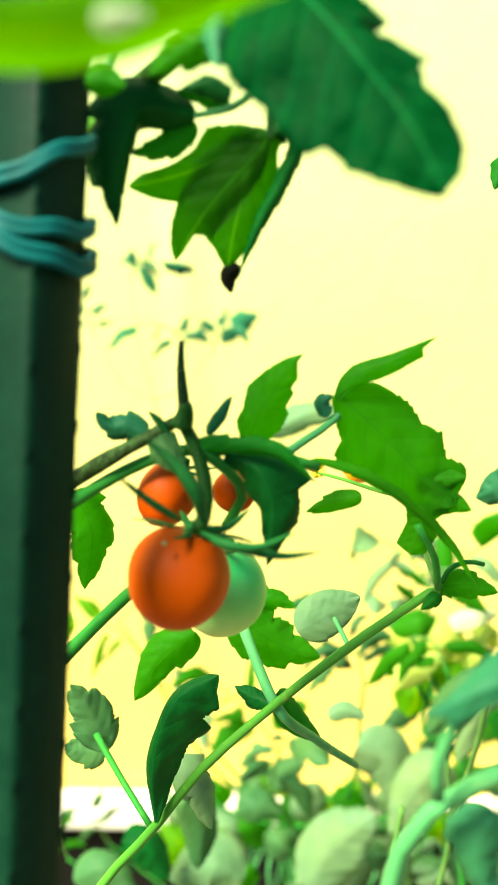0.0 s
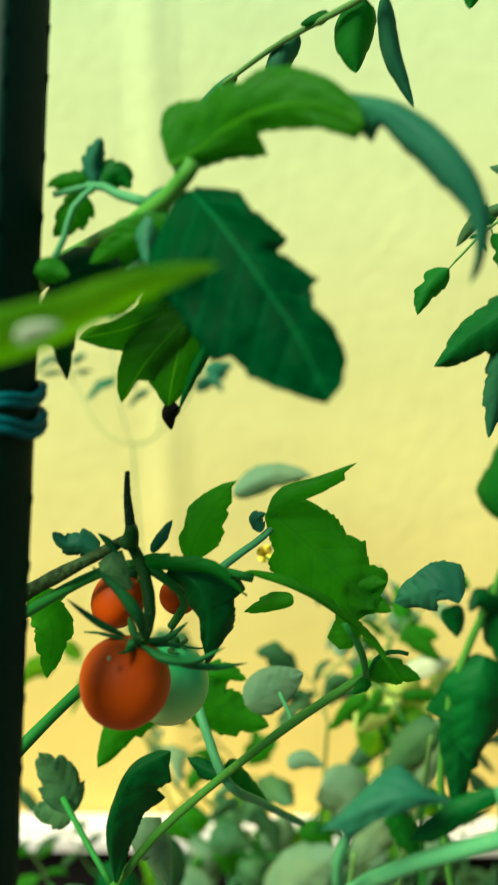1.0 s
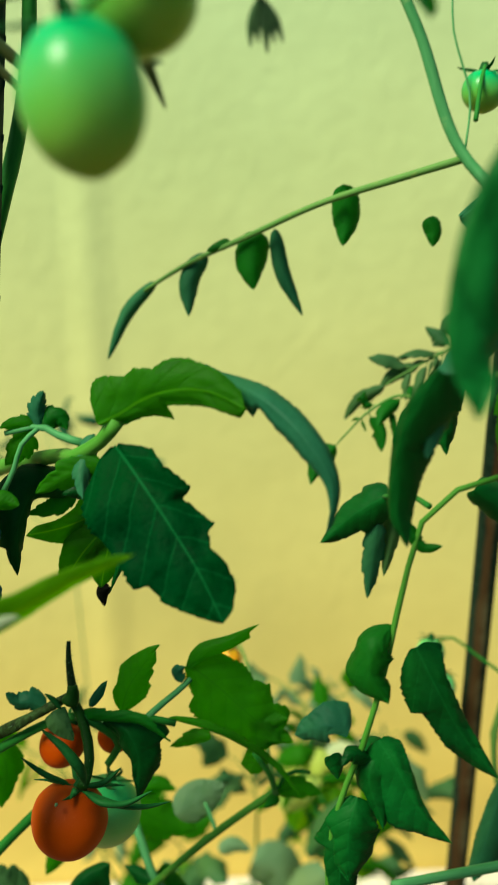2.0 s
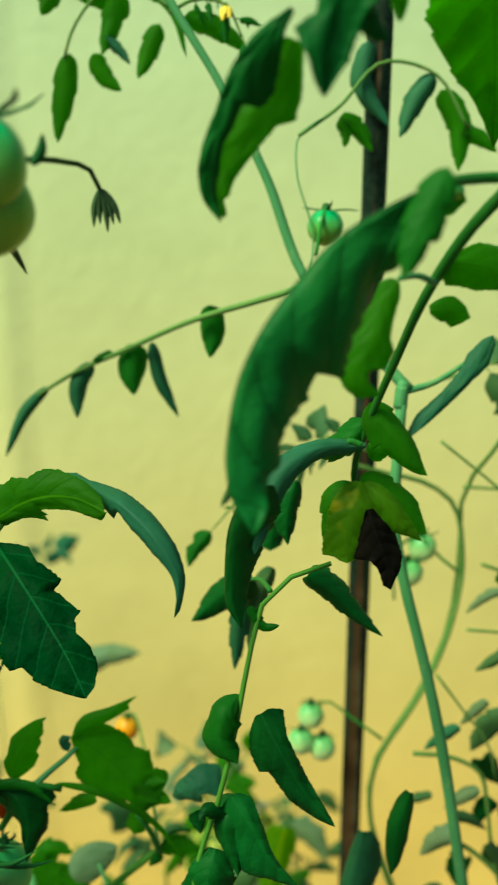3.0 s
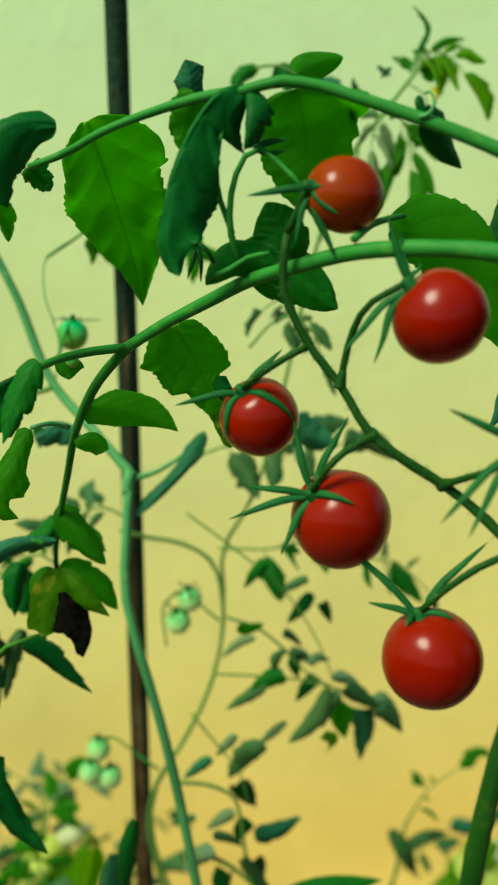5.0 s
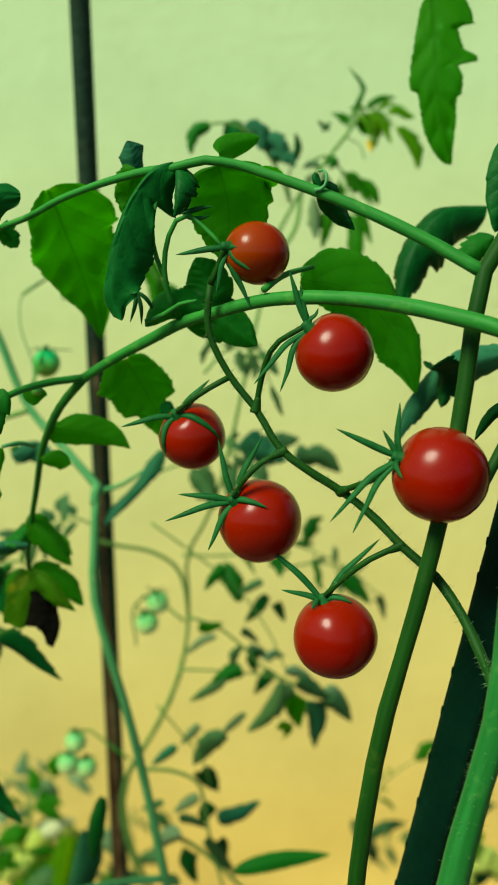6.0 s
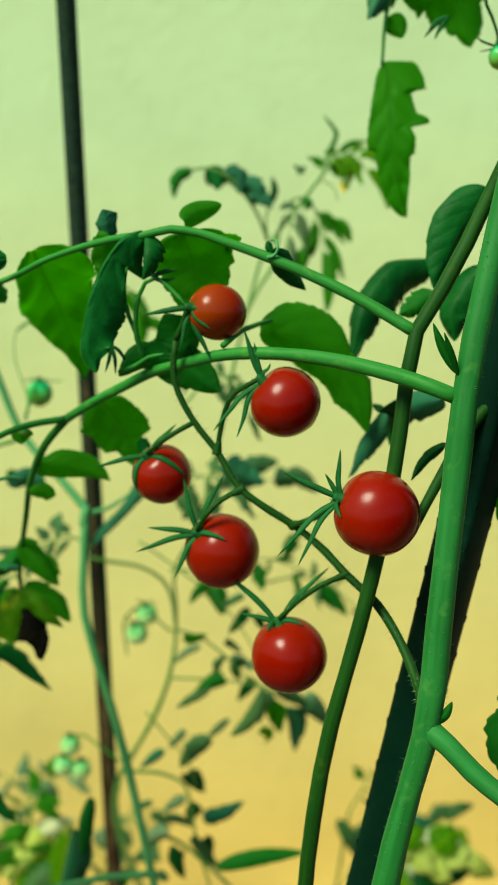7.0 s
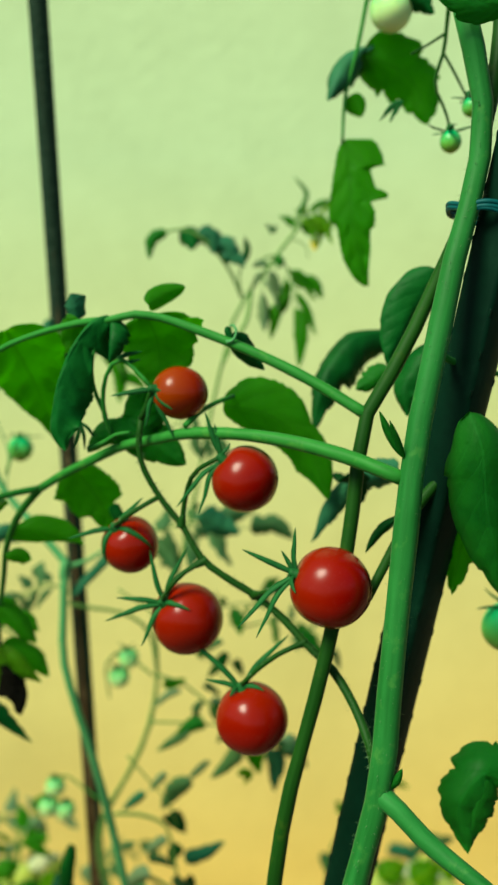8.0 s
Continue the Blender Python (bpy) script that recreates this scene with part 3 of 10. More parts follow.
# shade below the ledge, put in as a near-black strip
tagged(box_mesh("trim", (-2.4, 0.995, -0.1), (2.4, 1.017, 0.173), LEDGE_SHADE, None, 0.004), "black strip standing in for the shade under the ledge", "wall foot", kind="structure")


def plaster_bead(x, wide, high):
    """A soft upright swelling in the plaster, where two coats meet."""
    verts, faces = [], []
    for i in range(13):
        z = 0.21 + 2.37 * i / 12
        for k in range(9):
            a = (k - 4) / 4
            verts.append((x + wide * a + 0.004 * noise.noise(Vector((0.0, 0.0, z * 3))), 1.0198 - high * math.cos(a * math.pi / 2) ** 2, z))
    for i in range(12):
        for k in range(8):
            a = i * 9 + k
            faces.append((a, a + 1, a + 10, a + 9))
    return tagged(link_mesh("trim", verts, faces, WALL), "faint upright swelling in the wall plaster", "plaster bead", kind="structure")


plaster_bead(-0.112, 0.03, 0.0028)
# added walls, never in view, that keep low sky light off the plants
tagged(box_mesh("unseen_wall_south", (-2.4, -2.8, -0.1), (2.4, -2.6, 1.15), UNSEEN_WALL, None, 0.004), "plain dark wall added out of view to cut low sky light", "wall", kind="structure")
tagged(box_mesh("unseen_wall_west", (-2.6, -2.8, -0.1), (-2.402, 1.22, 1.3), UNSEEN_WALL, None, 0.004), "plain dark wall added out of view to cut low sky light", "wall", kind="structure")
tagged(box_mesh("unseen_wall_east", (2.402, -2.8, -0.1), (2.6, 1.22, 1.3), UNSEEN_WALL, None, 0.004), "plain dark wall added out of view to cut low sky light", "wall", kind="structure")


# ---- stakes and pole ----
def stake(foot, top, r, label, ribbed=True, mat=None, seed=0, turn=0.0):
    """A plastic-coated steel stake: four soft ribs with a row of small pimples on each, or a plain round pole."""
    a, b = Vector(foot), Vector(top)
    ob = thing("garden_stake", a, label, "stake", "stakes of the tomato bed")
    t = (b - a).normalized()
    x = (Vector((1, 0, 0)) - t * t.x).normalized()
    y = t.cross(x)
    verts, faces = [], []
    sides, count = (36, int((b - a).length / 0.006)) if ribbed else (24, int((b - a).length / 0.012))
    for i in range(count + 1):
        for k in range(sides):
            ang = 2 * math.pi * k / sides + turn
            rr = r * (1 + 0.012 * noise.noise(Vector((k * 0.5, i * 0.4, seed))))
            if ribbed:
                off = (ang - turn + math.pi / 4) % (math.pi / 2) - math.pi / 4
                rr *= 0.22 + 0.78 * math.cos(math.pi / 4) / math.cos(math.pi / 4 - abs(off))
            verts.append(a + (b - a) * (i / count) + (x * math.cos(ang) + y * math.sin(ang)) * rr)
    for i in range(count):
        for k in range(sides):
            p, q = i * sides + k, i * sides + (k + 1) % sides
            faces.append((p, q, q + sides, p + sides))
    faces.append(tuple(range(sides))[::-1])
    faces.append(tuple(count * sides + k for k in range(sides)))
    link_mesh("shaft", verts, faces, mat or STAKE, ob, "", a)
    tip = [b, b + t * r * 0.5, b + t * r]
    verts, faces, _ = tube_geometry(tip, r * 1.08, r * 0.3, 6, 16, 0)
    link_mesh("cap", verts, faces, mat or STAKE, ob, "rounded end cap", b)
    if ribbed:
        rng = random.Random(seed)
        for i in range(2, int((b - a).length / 0.02)):
            for k in range(4):
                ang = math.pi / 2 * k + turn
                out = x * math.cos(ang) + y * math.sin(ang)
                c = a + t * (0.02 * i + (0.007 if k % 2 else 0.0) + rng.uniform(-0.003, 0.003)) + out * r * 0.985
                if not (0.62 < c.z < 1.38) or out.y > 0.75:
                    continue
                verts, faces, _ = tube_geometry([c - t * 0.0019, c + out * 0.0001, c + t * 0.0015], 0.0003, 0.0006, 6, 6, 0)
                link_mesh("pimple", verts, faces, mat or STAKE, ob, "", c)
    return ob


def rings(spec, label):
    """A plant tie: rings of cord. Each ring: centre, half width, half depth, tilt of its right side up, swing, cord radius."""
    ob = thing("plant_tie", spec[0][0], label, "plant tie", "plastic ties")
    for centre, wide, deep, tilt, swing, r in spec:
        c = Vector(centre)
        pts = []
        for i in range(25):
            a = 2 * math.pi * i / 24
            x, y = wide * math.cos(a) * (1 + 0.05 * math.sin(3 * a)), deep * math.sin(a)
            pts.append(c + Vector((x * math.cos(swing) - y * math.sin(swing), x * math.sin(swing) + y * math.cos(swing), tilt * math.cos(a) + 0.0006 * math.sin(5 * a))))
        verts, faces, _ = tube_geometry(pts, r, r, 72, 8, 0.12)
        link_mesh("cord", verts, faces, TIE, ob, "", c)
    return ob


# ---- stakes ----
stake((-0.0980, -0.1209, -0.1200), (-0.0480, 0.4181, 1.4200), 0.0125, "dark green plastic-coated garden stake with small pimples", seed=1, turn=radians(-74))
stake((0.0861, 0.1830, -0.1200), (0.4279, 0.0210, 1.5000), 0.0115, "dark green garden stake behind the thick tomato stem", seed=2, turn=radians(-100))
stake((0.1787, 0.5998, -0.1200), (0.1787, 0.3192, 1.5500), 0.0065, "slim rust-brown and green pole before the wall", False, RUST, seed=3)

rings([((-0.0634, 0.2521, 0.9458), 0.0139, 0.0139, 0.0055, 0.0, 0.0013), ((-0.0633, 0.2529, 0.9481), 0.0139, 0.0139, 0.0048, 0.0, 0.0013), ((-0.0637, 0.2484, 0.9350), 0.0139, 0.0139, -0.0027, 0.0, 0.0012), ((-0.0638, 0.2477, 0.9330), 0.0139, 0.0139, -0.0024, 0.0, 0.0012), ((-0.0639, 0.2467, 0.9302), 0.0139, 0.0139, -0.0061, 0.0, 0.0013), ((-0.0640, 0.2459, 0.9279), 0.0139, 0.0139, -0.0062, 0.0, 0.0013)], "teal plastic cord wound round the stake")

rings([((0.3668, 0.0520, 1.2447), 0.0162, 0.0150, -0.0015, 0.3, 0.0011), ((0.3668, 0.0520, 1.2425), 0.0162, 0.0150, -0.0022, 0.3, 0.0011), ((0.3668, 0.0520, 1.2407), 0.0160, 0.0150, -0.0035, 0.3, 0.0010)], "teal plastic cord tying stem to stake")


# ---- right-hand tomato plant with the red truss ----
red_plant = thing("tomato_plant", (0.236, 0.03, 0.0), "tall tomato plant with a truss of ripe red cherry tomatoes", "tomato plant", "tomato plants")
stem(red_plant, "main_stem", [(0.3544, 0.0500, 1.3302), (0.3584, 0.0500, 1.3139), (0.3628, 0.0500, 1.2985), (0.3635, 0.0480, 1.2780), (0.3567, 0.0440, 1.2483), (0.3495, 0.0400, 1.2300), (0.3381, 0.0340, 1.1916), (0.3256, 0.0270, 1.1468), (0.3187, 0.0220, 1.1062), (0.3107, 0.0160, 1.0564), (0.3040, 0.0120, 1.0103), (0.2927, 0.0120, 0.9698), (0.2620, 0.0150, 0.7000), (0.2400, 0.0250, 0.3000), (0.2360, 0.0300, 0.0000)], 0.0046, 0.0066, STEM_MAIN, hairs=1100, hair=0.0022)
stem(red_plant, "side_stem", [(0.3582, 0.0460, 1.2489), (0.3561, 0.0530, 1.2375), (0.3507, 0.0600, 1.2220), (0.3406, 0.0580, 1.2026), (0.3267, 0.0550, 1.1792), (0.3133, 0.0530, 1.1594), (0.3103, 0.0520, 1.1487), (0.3055, 0.0500, 1.1199), (0.2976, 0.0470, 1.0813), (0.2861, 0.0450, 1.0397), (0.2706, 0.0440, 0.9870), (0.2645, 0.0440, 0.9534), (0.2620, 0.0460, 0.7000), (0.2500, 0.0400, 0.4000), (0.2400, 0.0340, 0.0200)], 0.003, 0.0046, STEM_DARK)
stem(red_plant, "arm", [(0.3224, 0.0270, 1.1349), (0.3170, 0.0280, 1.1374), (0.2985, 0.0450, 1.1445), (0.2775, 0.0600, 1.1496), (0.2552, 0.0750, 1.1518), (0.2390, 0.0880, 1.1509), (0.2215, 0.1040, 1.1461), (0.2104, 0.1180, 1.1423), (0.1977, 0.1300, 1.1352), (0.1804, 0.1450, 1.1252), (0.1692, 0.1540, 1.1176)], 0.0033, 0.0021, STEM, hairs=150, hair=0.001)
stem(red_plant, "branch", [(0.1692, 0.1540, 1.1176), (0.1591, 0.1600, 1.1061), (0.1499, 0.1750, 1.0875), (0.1430, 0.2000, 1.0582), (0.1376, 0.2200, 1.0316), (0.1352, 0.2310, 1.0117), (0.1355, 0.2310, 1.0066)], 0.0021, 0.0012, STEM_DEEP)
stem(red_plant, "branch", [(0.1692, 0.1540, 1.1176), (0.1547, 0.1480, 1.1169), (0.1437, 0.1380, 1.1154), (0.1355, 0.1250, 1.1132)], 0.0018, 0.0013)
stem(red_plant, "arm", [(0.3133, 0.0530, 1.1594), (0.2945, 0.0660, 1.1726), (0.2699, 0.0800, 1.1864), (0.2465, 0.0920, 1.1969), (0.2271, 0.1000, 1.2038), (0.2176, 0.1020, 1.2048), (0.2106, 0.1050, 1.2031), (0.1953, 0.1150, 1.2018), (0.1790, 0.1250, 1.1983), (0.1618, 0.1350, 1.1928), (0.1509, 0.1420, 1.1875), (0.1369, 0.1480, 1.1828)], 0.0026, 0.0013, STEM)
stem(red_plant, "truss_stalk", [(0.2193, 0.0965, 1.1576), (0.2178, 0.0965, 1.1414), (0.2259, 0.0945, 1.1214), (0.2350, 0.0900, 1.1086), (0.2441, 0.0830, 1.0924), (0.2548, 0.0790, 1.0839), (0.2656, 0.0760, 1.0767), (0.2766, 0.0700, 1.0672), (0.2852, 0.0620, 1.0572), (0.2953, 0.0520, 1.0470), (0.3019, 0.0400, 1.0340), (0.3046, 0.0280, 1.0221), (0.3034, 0.0170, 1.0171)], 0.0014, 0.0020, STEM_DARK, hairs=420, hair=0.0024, wobble=0.14)
for joint, way in (((0.2350, 0.0900, 1.1086), (0.2375, 0.0880, 1.1224)), ((0.2441, 0.0830, 1.0924), (0.2360, 0.0810, 1.0894)), ((0.2656, 0.0760, 1.0767), (0.2695, 0.0650, 1.0813)), ((0.2852, 0.0620, 1.0572), (0.2737, 0.0640, 1.0522))):
    a, b = Vector(joint), Vector(way)
    u = (b - a).normalized()
    stem(red_plant, "stem_joint", [a - u * 0.0012, a, a + u * 0.0022, a + u * 0.005], 0.0023, 0.0012, STEM_DARK, wobble=0.2)
stem(red_plant, "fruit_stalk", [(0.2259, 0.0945, 1.1214), (0.2196, 0.0950, 1.1183), (0.2118, 0.0960, 1.1137), (0.2045, 0.1045, 1.1066)], 0.0012, 0.0011, STEM_DARK, hairs=60, hair=0.0016, wobble=0.12)
stem(red_plant, "fruit_stalk", [(0.2441, 0.0830, 1.0924), (0.2360, 0.0810, 1.0894), (0.2291, 0.0800, 1.0842), (0.2239, 0.0862, 1.0739)], 0.0012, 0.0011, STEM_DARK, hairs=60, hair=0.0016, wobble=0.12)
stem(red_plant, "fruit_stalk", [(0.2852, 0.0620, 1.0572), (0.2737, 0.0640, 1.0522), (0.2645, 0.0680, 1.0443), (0.2571, 0.0740, 1.0347)], 0.0012, 0.0011, STEM_DARK, hairs=60, hair=0.0016, wobble=0.12)
stem(red_plant, "fruit_stalk", [(0.2656, 0.0760, 1.0767), (0.2695, 0.0650, 1.0813), (0.2734, 0.0530, 1.0864), (0.2766, 0.0419, 1.0958)], 0.0012, 0.0011, STEM_DARK, hairs=60, hair=0.0016, wobble=0.12)
stem(red_plant, "fruit_stalk", [(0.2350, 0.0900, 1.1086), (0.2375, 0.0880, 1.1224), (0.2410, 0.0820, 1.1335), (0.2520, 0.0743, 1.1414)], 0.0012, 0.0011, STEM_DARK, hairs=60, hair=0.0016, wobble=0.12)
tomato(red_plant, (0.2118, 0.1100, 1.0959), 0.0137, (-0.52, -0.39, 0.76), RED, tall=0.98, sepal=0.024, seed=1, reflex=0.7, label="small ripe red cherry tomato", tips=((0.1825, 0.1068, 1.1017), (0.2000, 0.1042, 1.0894), (0.2218, 0.0993, 1.0958), (0.2188, 0.1039, 1.1197), (0.2130, 0.1047, 1.1119)))
tomato(red_plant, (0.2359, 0.0920, 1.0631), 0.0168, (-0.70, -0.34, 0.63), RED, tall=1.0, sepal=0.027, seed=2, reflex=0.7, label="glossy ripe red cherry tomato", tips=((0.1973, 0.0890, 1.0660), (0.2031, 0.0912, 1.0761), (0.2134, 0.0835, 1.0544), (0.2362, 0.0763, 1.0719), (0.2199, 0.0921, 1.0972), (0.2373, 0.0879, 1.0986)))
tomato(red_plant, (0.2374, 0.0940, 1.1690), 0.0120, (-0.94, -0.26, 0.20), RED_ORANGE, tall=1.08, sepal=0.022, seed=3, reflex=0.7, label="orange-red ripening cherry tomato", tips=((0.2060, 0.0945, 1.1690), (0.2338, 0.0890, 1.1479), (0.2209, 0.0924, 1.1539), (0.2283, 0.0851, 1.1711), (0.2330, 0.0838, 1.1625)))
tomato(red_plant, (0.2629, 0.0740, 1.1310), 0.0151, (-0.72, 0.02, 0.69), RED, tall=0.96, sepal=0.028, seed=4, reflex=0.9, label="glossy ripe red cherry tomato", tips=((0.2462, 0.0760, 1.1622), (0.2502, 0.0754, 1.1565), (0.2413, 0.0732, 1.1170), (0.2317, 0.0748, 1.1202), (0.2567, 0.0740, 1.1477)))
tomato(red_plant, (0.2923, 0.0400, 1.0885), 0.0172, (-0.90, 0.11, 0.42), RED, tall=1.0, sepal=0.027, seed=5, reflex=1.1, label="largest ripe red cherry tomato of the truss", tips=((0.2562, 0.0485, 1.1059), (0.2788, 0.0446, 1.1146), (0.2726, 0.0450, 1.1050), (0.2520, 0.0416, 1.0737), (0.2596, 0.0390, 1.0698), (0.2756, 0.0324, 1.0898)))
tomato(red_plant, (0.2620, 0.0740, 1.0185), 0.0166, (-0.29, -0.00, 0.96), RED, tall=1.0, sepal=0.024, seed=6, reflex=0.6, label="glossy ripe red cherry tomato with a curled sepal", tips=((0.2352, 0.0840, 1.0560), (0.2414, 0.0784, 1.0379), (0.2808, 0.0748, 1.0569), (0.2672, 0.0672, 1.0341), (0.2515, 0.0696, 1.0321)))
stem(red_plant, "fruit_stalk", [(0.2193, 0.0965, 1.1576), (0.2221, 0.0940, 1.1637), (0.2245, 0.0904, 1.1717)], 0.0015, 0.0013, STEM_DARK)
stem(red_plant, "flower_stalk", [(0.2079, 0.1150, 1.1460), (0.2038, 0.1120, 1.1553), (0.2030, 0.1100, 1.1679), (0.2059, 0.1080, 1.1790), (0.2105, 0.1060, 1.1850), (0.2180, 0.1030, 1.1799), (0.2251, 0.0980, 1.1712)], 0.0012, 0.0009)
stem(red_plant, "flower_stalk", [(0.2039, 0.1120, 1.1578), (0.1988, 0.1100, 1.1730), (0.1987, 0.1080, 1.1829), (0.2002, 0.1060, 1.1901)], 0.0011, 0.0008)
leaf(red_plant, [(0.2090, 0.1060, 1.1845), (0.2127, 0.1060, 1.1898), (0.2120, 0.1060, 1.1971)], (-0.06, -1.00, 0.01), 0.0028, SEPAL, teeth=0, rows=12, half=2, name='sepal')
leaf(red_plant, [(0.2098, 0.1060, 1.1850), (0.2185, 0.1060, 1.1872), (0.2223, 0.1060, 1.1876)], (-0.00, -1.00, 0.01), 0.0028, SEPAL, teeth=0, rows=12, half=2, name='sepal')
leaf(red_plant, [(0.2105, 0.1060, 1.1845), (0.2159, 0.1060, 1.1831), (0.2214, 0.1060, 1.1842)], (-0.00, -1.00, -0.00), 0.0025, SEPAL, teeth=0, rows=12, half=2, name='sepal')
leaf(red_plant, [(0.1926, 0.1150, 1.1550), (0.1909, 0.1150, 1.1561), (0.1872, 0.1150, 1.1570)], (0.02, -1.00, 0.05), 0.0028, SEPAL, teeth=0, rows=12, half=2, name='sepal')
leaf(red_plant, [(0.1917, 0.1150, 1.1555), (0.1884, 0.1130, 1.1522), (0.1836, 0.1140, 1.1475)], (0.0, -1.0, 0.05), 0.0022, SEPAL, teeth=0, rows=12, half=2, name='sepal')
leaf(red_plant, [(0.1917, 0.1150, 1.1555), (0.1908, 0.1130, 1.1500), (0.1885, 0.1140, 1.1429)], (0.0, -1.0, 0.05), 0.0022, SEPAL, teeth=0, rows=12, half=2, name='sepal')
leaf(red_plant, [(0.1917, 0.1150, 1.1555), (0.1931, 0.1130, 1.1494), (0.1931, 0.1140, 1.1418)], (0.0, -1.0, 0.05), 0.0022, SEPAL, teeth=0, rows=12, half=2, name='sepal')
leaf(red_plant, [(0.1917, 0.1150, 1.1555), (0.1956, 0.1130, 1.1520), (0.1982, 0.1140, 1.1470)], (0.0, -1.0, 0.05), 0.0022, SEPAL, teeth=0, rows=12, half=2, name='sepal')
stem(red_plant, "leaf_stalk", [(0.1944, 0.1100, 1.1432), (0.2019, 0.1080, 1.1461), (0.2081, 0.1040, 1.1501), (0.2141, 0.1000, 1.1512)], 0.0011, 0.0007, STEM)
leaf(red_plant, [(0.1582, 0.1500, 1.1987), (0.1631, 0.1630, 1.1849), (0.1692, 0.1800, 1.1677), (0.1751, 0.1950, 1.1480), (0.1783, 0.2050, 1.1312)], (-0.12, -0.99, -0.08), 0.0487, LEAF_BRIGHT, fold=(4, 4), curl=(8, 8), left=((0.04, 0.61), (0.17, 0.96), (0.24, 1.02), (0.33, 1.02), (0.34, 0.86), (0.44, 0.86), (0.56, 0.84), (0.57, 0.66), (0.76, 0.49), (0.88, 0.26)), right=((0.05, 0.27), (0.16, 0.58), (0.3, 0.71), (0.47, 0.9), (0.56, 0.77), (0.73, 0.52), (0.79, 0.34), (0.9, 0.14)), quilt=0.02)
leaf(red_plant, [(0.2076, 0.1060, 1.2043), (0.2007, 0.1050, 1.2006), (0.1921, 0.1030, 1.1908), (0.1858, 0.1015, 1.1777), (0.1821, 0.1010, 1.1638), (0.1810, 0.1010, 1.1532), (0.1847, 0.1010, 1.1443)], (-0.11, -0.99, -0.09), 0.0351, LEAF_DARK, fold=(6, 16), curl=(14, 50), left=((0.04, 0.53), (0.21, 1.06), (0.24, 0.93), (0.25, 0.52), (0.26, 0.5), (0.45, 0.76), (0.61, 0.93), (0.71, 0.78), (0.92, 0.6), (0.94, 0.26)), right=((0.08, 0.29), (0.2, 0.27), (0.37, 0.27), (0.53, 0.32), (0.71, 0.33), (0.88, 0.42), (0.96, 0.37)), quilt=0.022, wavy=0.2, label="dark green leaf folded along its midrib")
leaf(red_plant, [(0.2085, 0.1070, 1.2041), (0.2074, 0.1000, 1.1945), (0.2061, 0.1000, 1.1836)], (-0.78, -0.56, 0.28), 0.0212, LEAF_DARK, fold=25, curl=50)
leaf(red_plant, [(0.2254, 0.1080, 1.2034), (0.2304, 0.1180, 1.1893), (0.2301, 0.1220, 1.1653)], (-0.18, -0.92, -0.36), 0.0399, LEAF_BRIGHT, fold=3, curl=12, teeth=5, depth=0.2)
leaf(red_plant, [(0.2264, 0.1120, 1.2087), (0.2348, 0.1200, 1.2136), (0.2452, 0.1240, 1.2167)], (0.48, -0.86, 0.18), 0.0127, LEAF_BRIGHT, teeth=0, peak=0.8, blunt=0.55)
leaf(red_plant, [(0.1935, 0.1280, 1.2027), (0.1925, 0.1260, 1.2090), (0.1911, 0.1260, 1.2154)], (-0.04, -1.00, -0.09), 0.0125, LEAF_BLUE, fold=(14, 10), curl=(40, 24), left=((0.17, 1.12), (0.6, 1.44)), right=((0.07, 0.82), (0.43, 0.9), (0.81, 1.21)))
leaf(red_plant, [(0.1941, 0.1180, 1.2032), (0.1911, 0.1220, 1.1963), (0.1879, 0.1250, 1.1865)], (-0.22, -0.93, -0.31), 0.0211, LEAF_BRIGHT, teeth=3)
leaf(red_plant, [(0.2099, 0.1200, 1.1474), (0.2236, 0.1180, 1.1445), (0.2409, 0.1150, 1.1318)], (-0.10, -0.99, 0.11), 0.0225, LEAF, fold=6, curl=15, teeth=3, depth=0.15)
leaf(red_plant, [(0.2211, 0.1160, 1.1472), (0.2210, 0.1160, 1.1578), (0.2163, 0.1160, 1.1683)], (-0.09, -1.00, -0.02), 0.0256, LEAF, fold=6, teeth=3, depth=0.12)
leaf(red_plant, [(0.2211, 0.1160, 1.1472), (0.2058, 0.1140, 1.1499), (0.1944, 0.1120, 1.1412)], (0.14, -0.99, 0.06), 0.0161, LEAF, fold=8, teeth=3, depth=0.15)
leaf(red_plant, [(0.2371, 0.1000, 1.1997), (0.2478, 0.1150, 1.1959), (0.2440, 0.1200, 1.1941)], (-0.10, -0.24, -0.97), 0.0134, LEAF_BRIGHT, teeth=3)
stem(red_plant, "leaf_stalk", [(0.2384, 0.0850, 1.1551), (0.2482, 0.1000, 1.1598), (0.2579, 0.1120, 1.1622), (0.2659, 0.1200, 1.1635)], 0.0014, 0.001)
leaf(red_plant, [(0.2607, 0.1200, 1.1587), (0.2804, 0.1220, 1.1543), (0.2981, 0.1240, 1.1408), (0.3092, 0.1250, 1.1220), (0.3133, 0.1250, 1.1072)], (-0.26, -0.96, 0.07), 0.0343, LEAF_BRIGHT, fold=(8, 8), curl=(16, 16), left=((0, 0.26), (0.15, 1.01), (0.28, 1.09), (0.39, 1.06), (0.47, 0.82), (0.54, 0.63), (0.72, 0.63), (0.86, 0.36)), right=((0.02, 0.24), (0.14, 0.63), (0.39, 0.87), (0.61, 0.7), (0.76, 0.74), (0.9, 0.3)), quilt=0.012, label="broad green leaf behind the red fruit")
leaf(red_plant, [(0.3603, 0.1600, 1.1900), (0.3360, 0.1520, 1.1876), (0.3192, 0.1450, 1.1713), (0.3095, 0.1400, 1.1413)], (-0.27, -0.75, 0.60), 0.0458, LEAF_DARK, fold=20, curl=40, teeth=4)
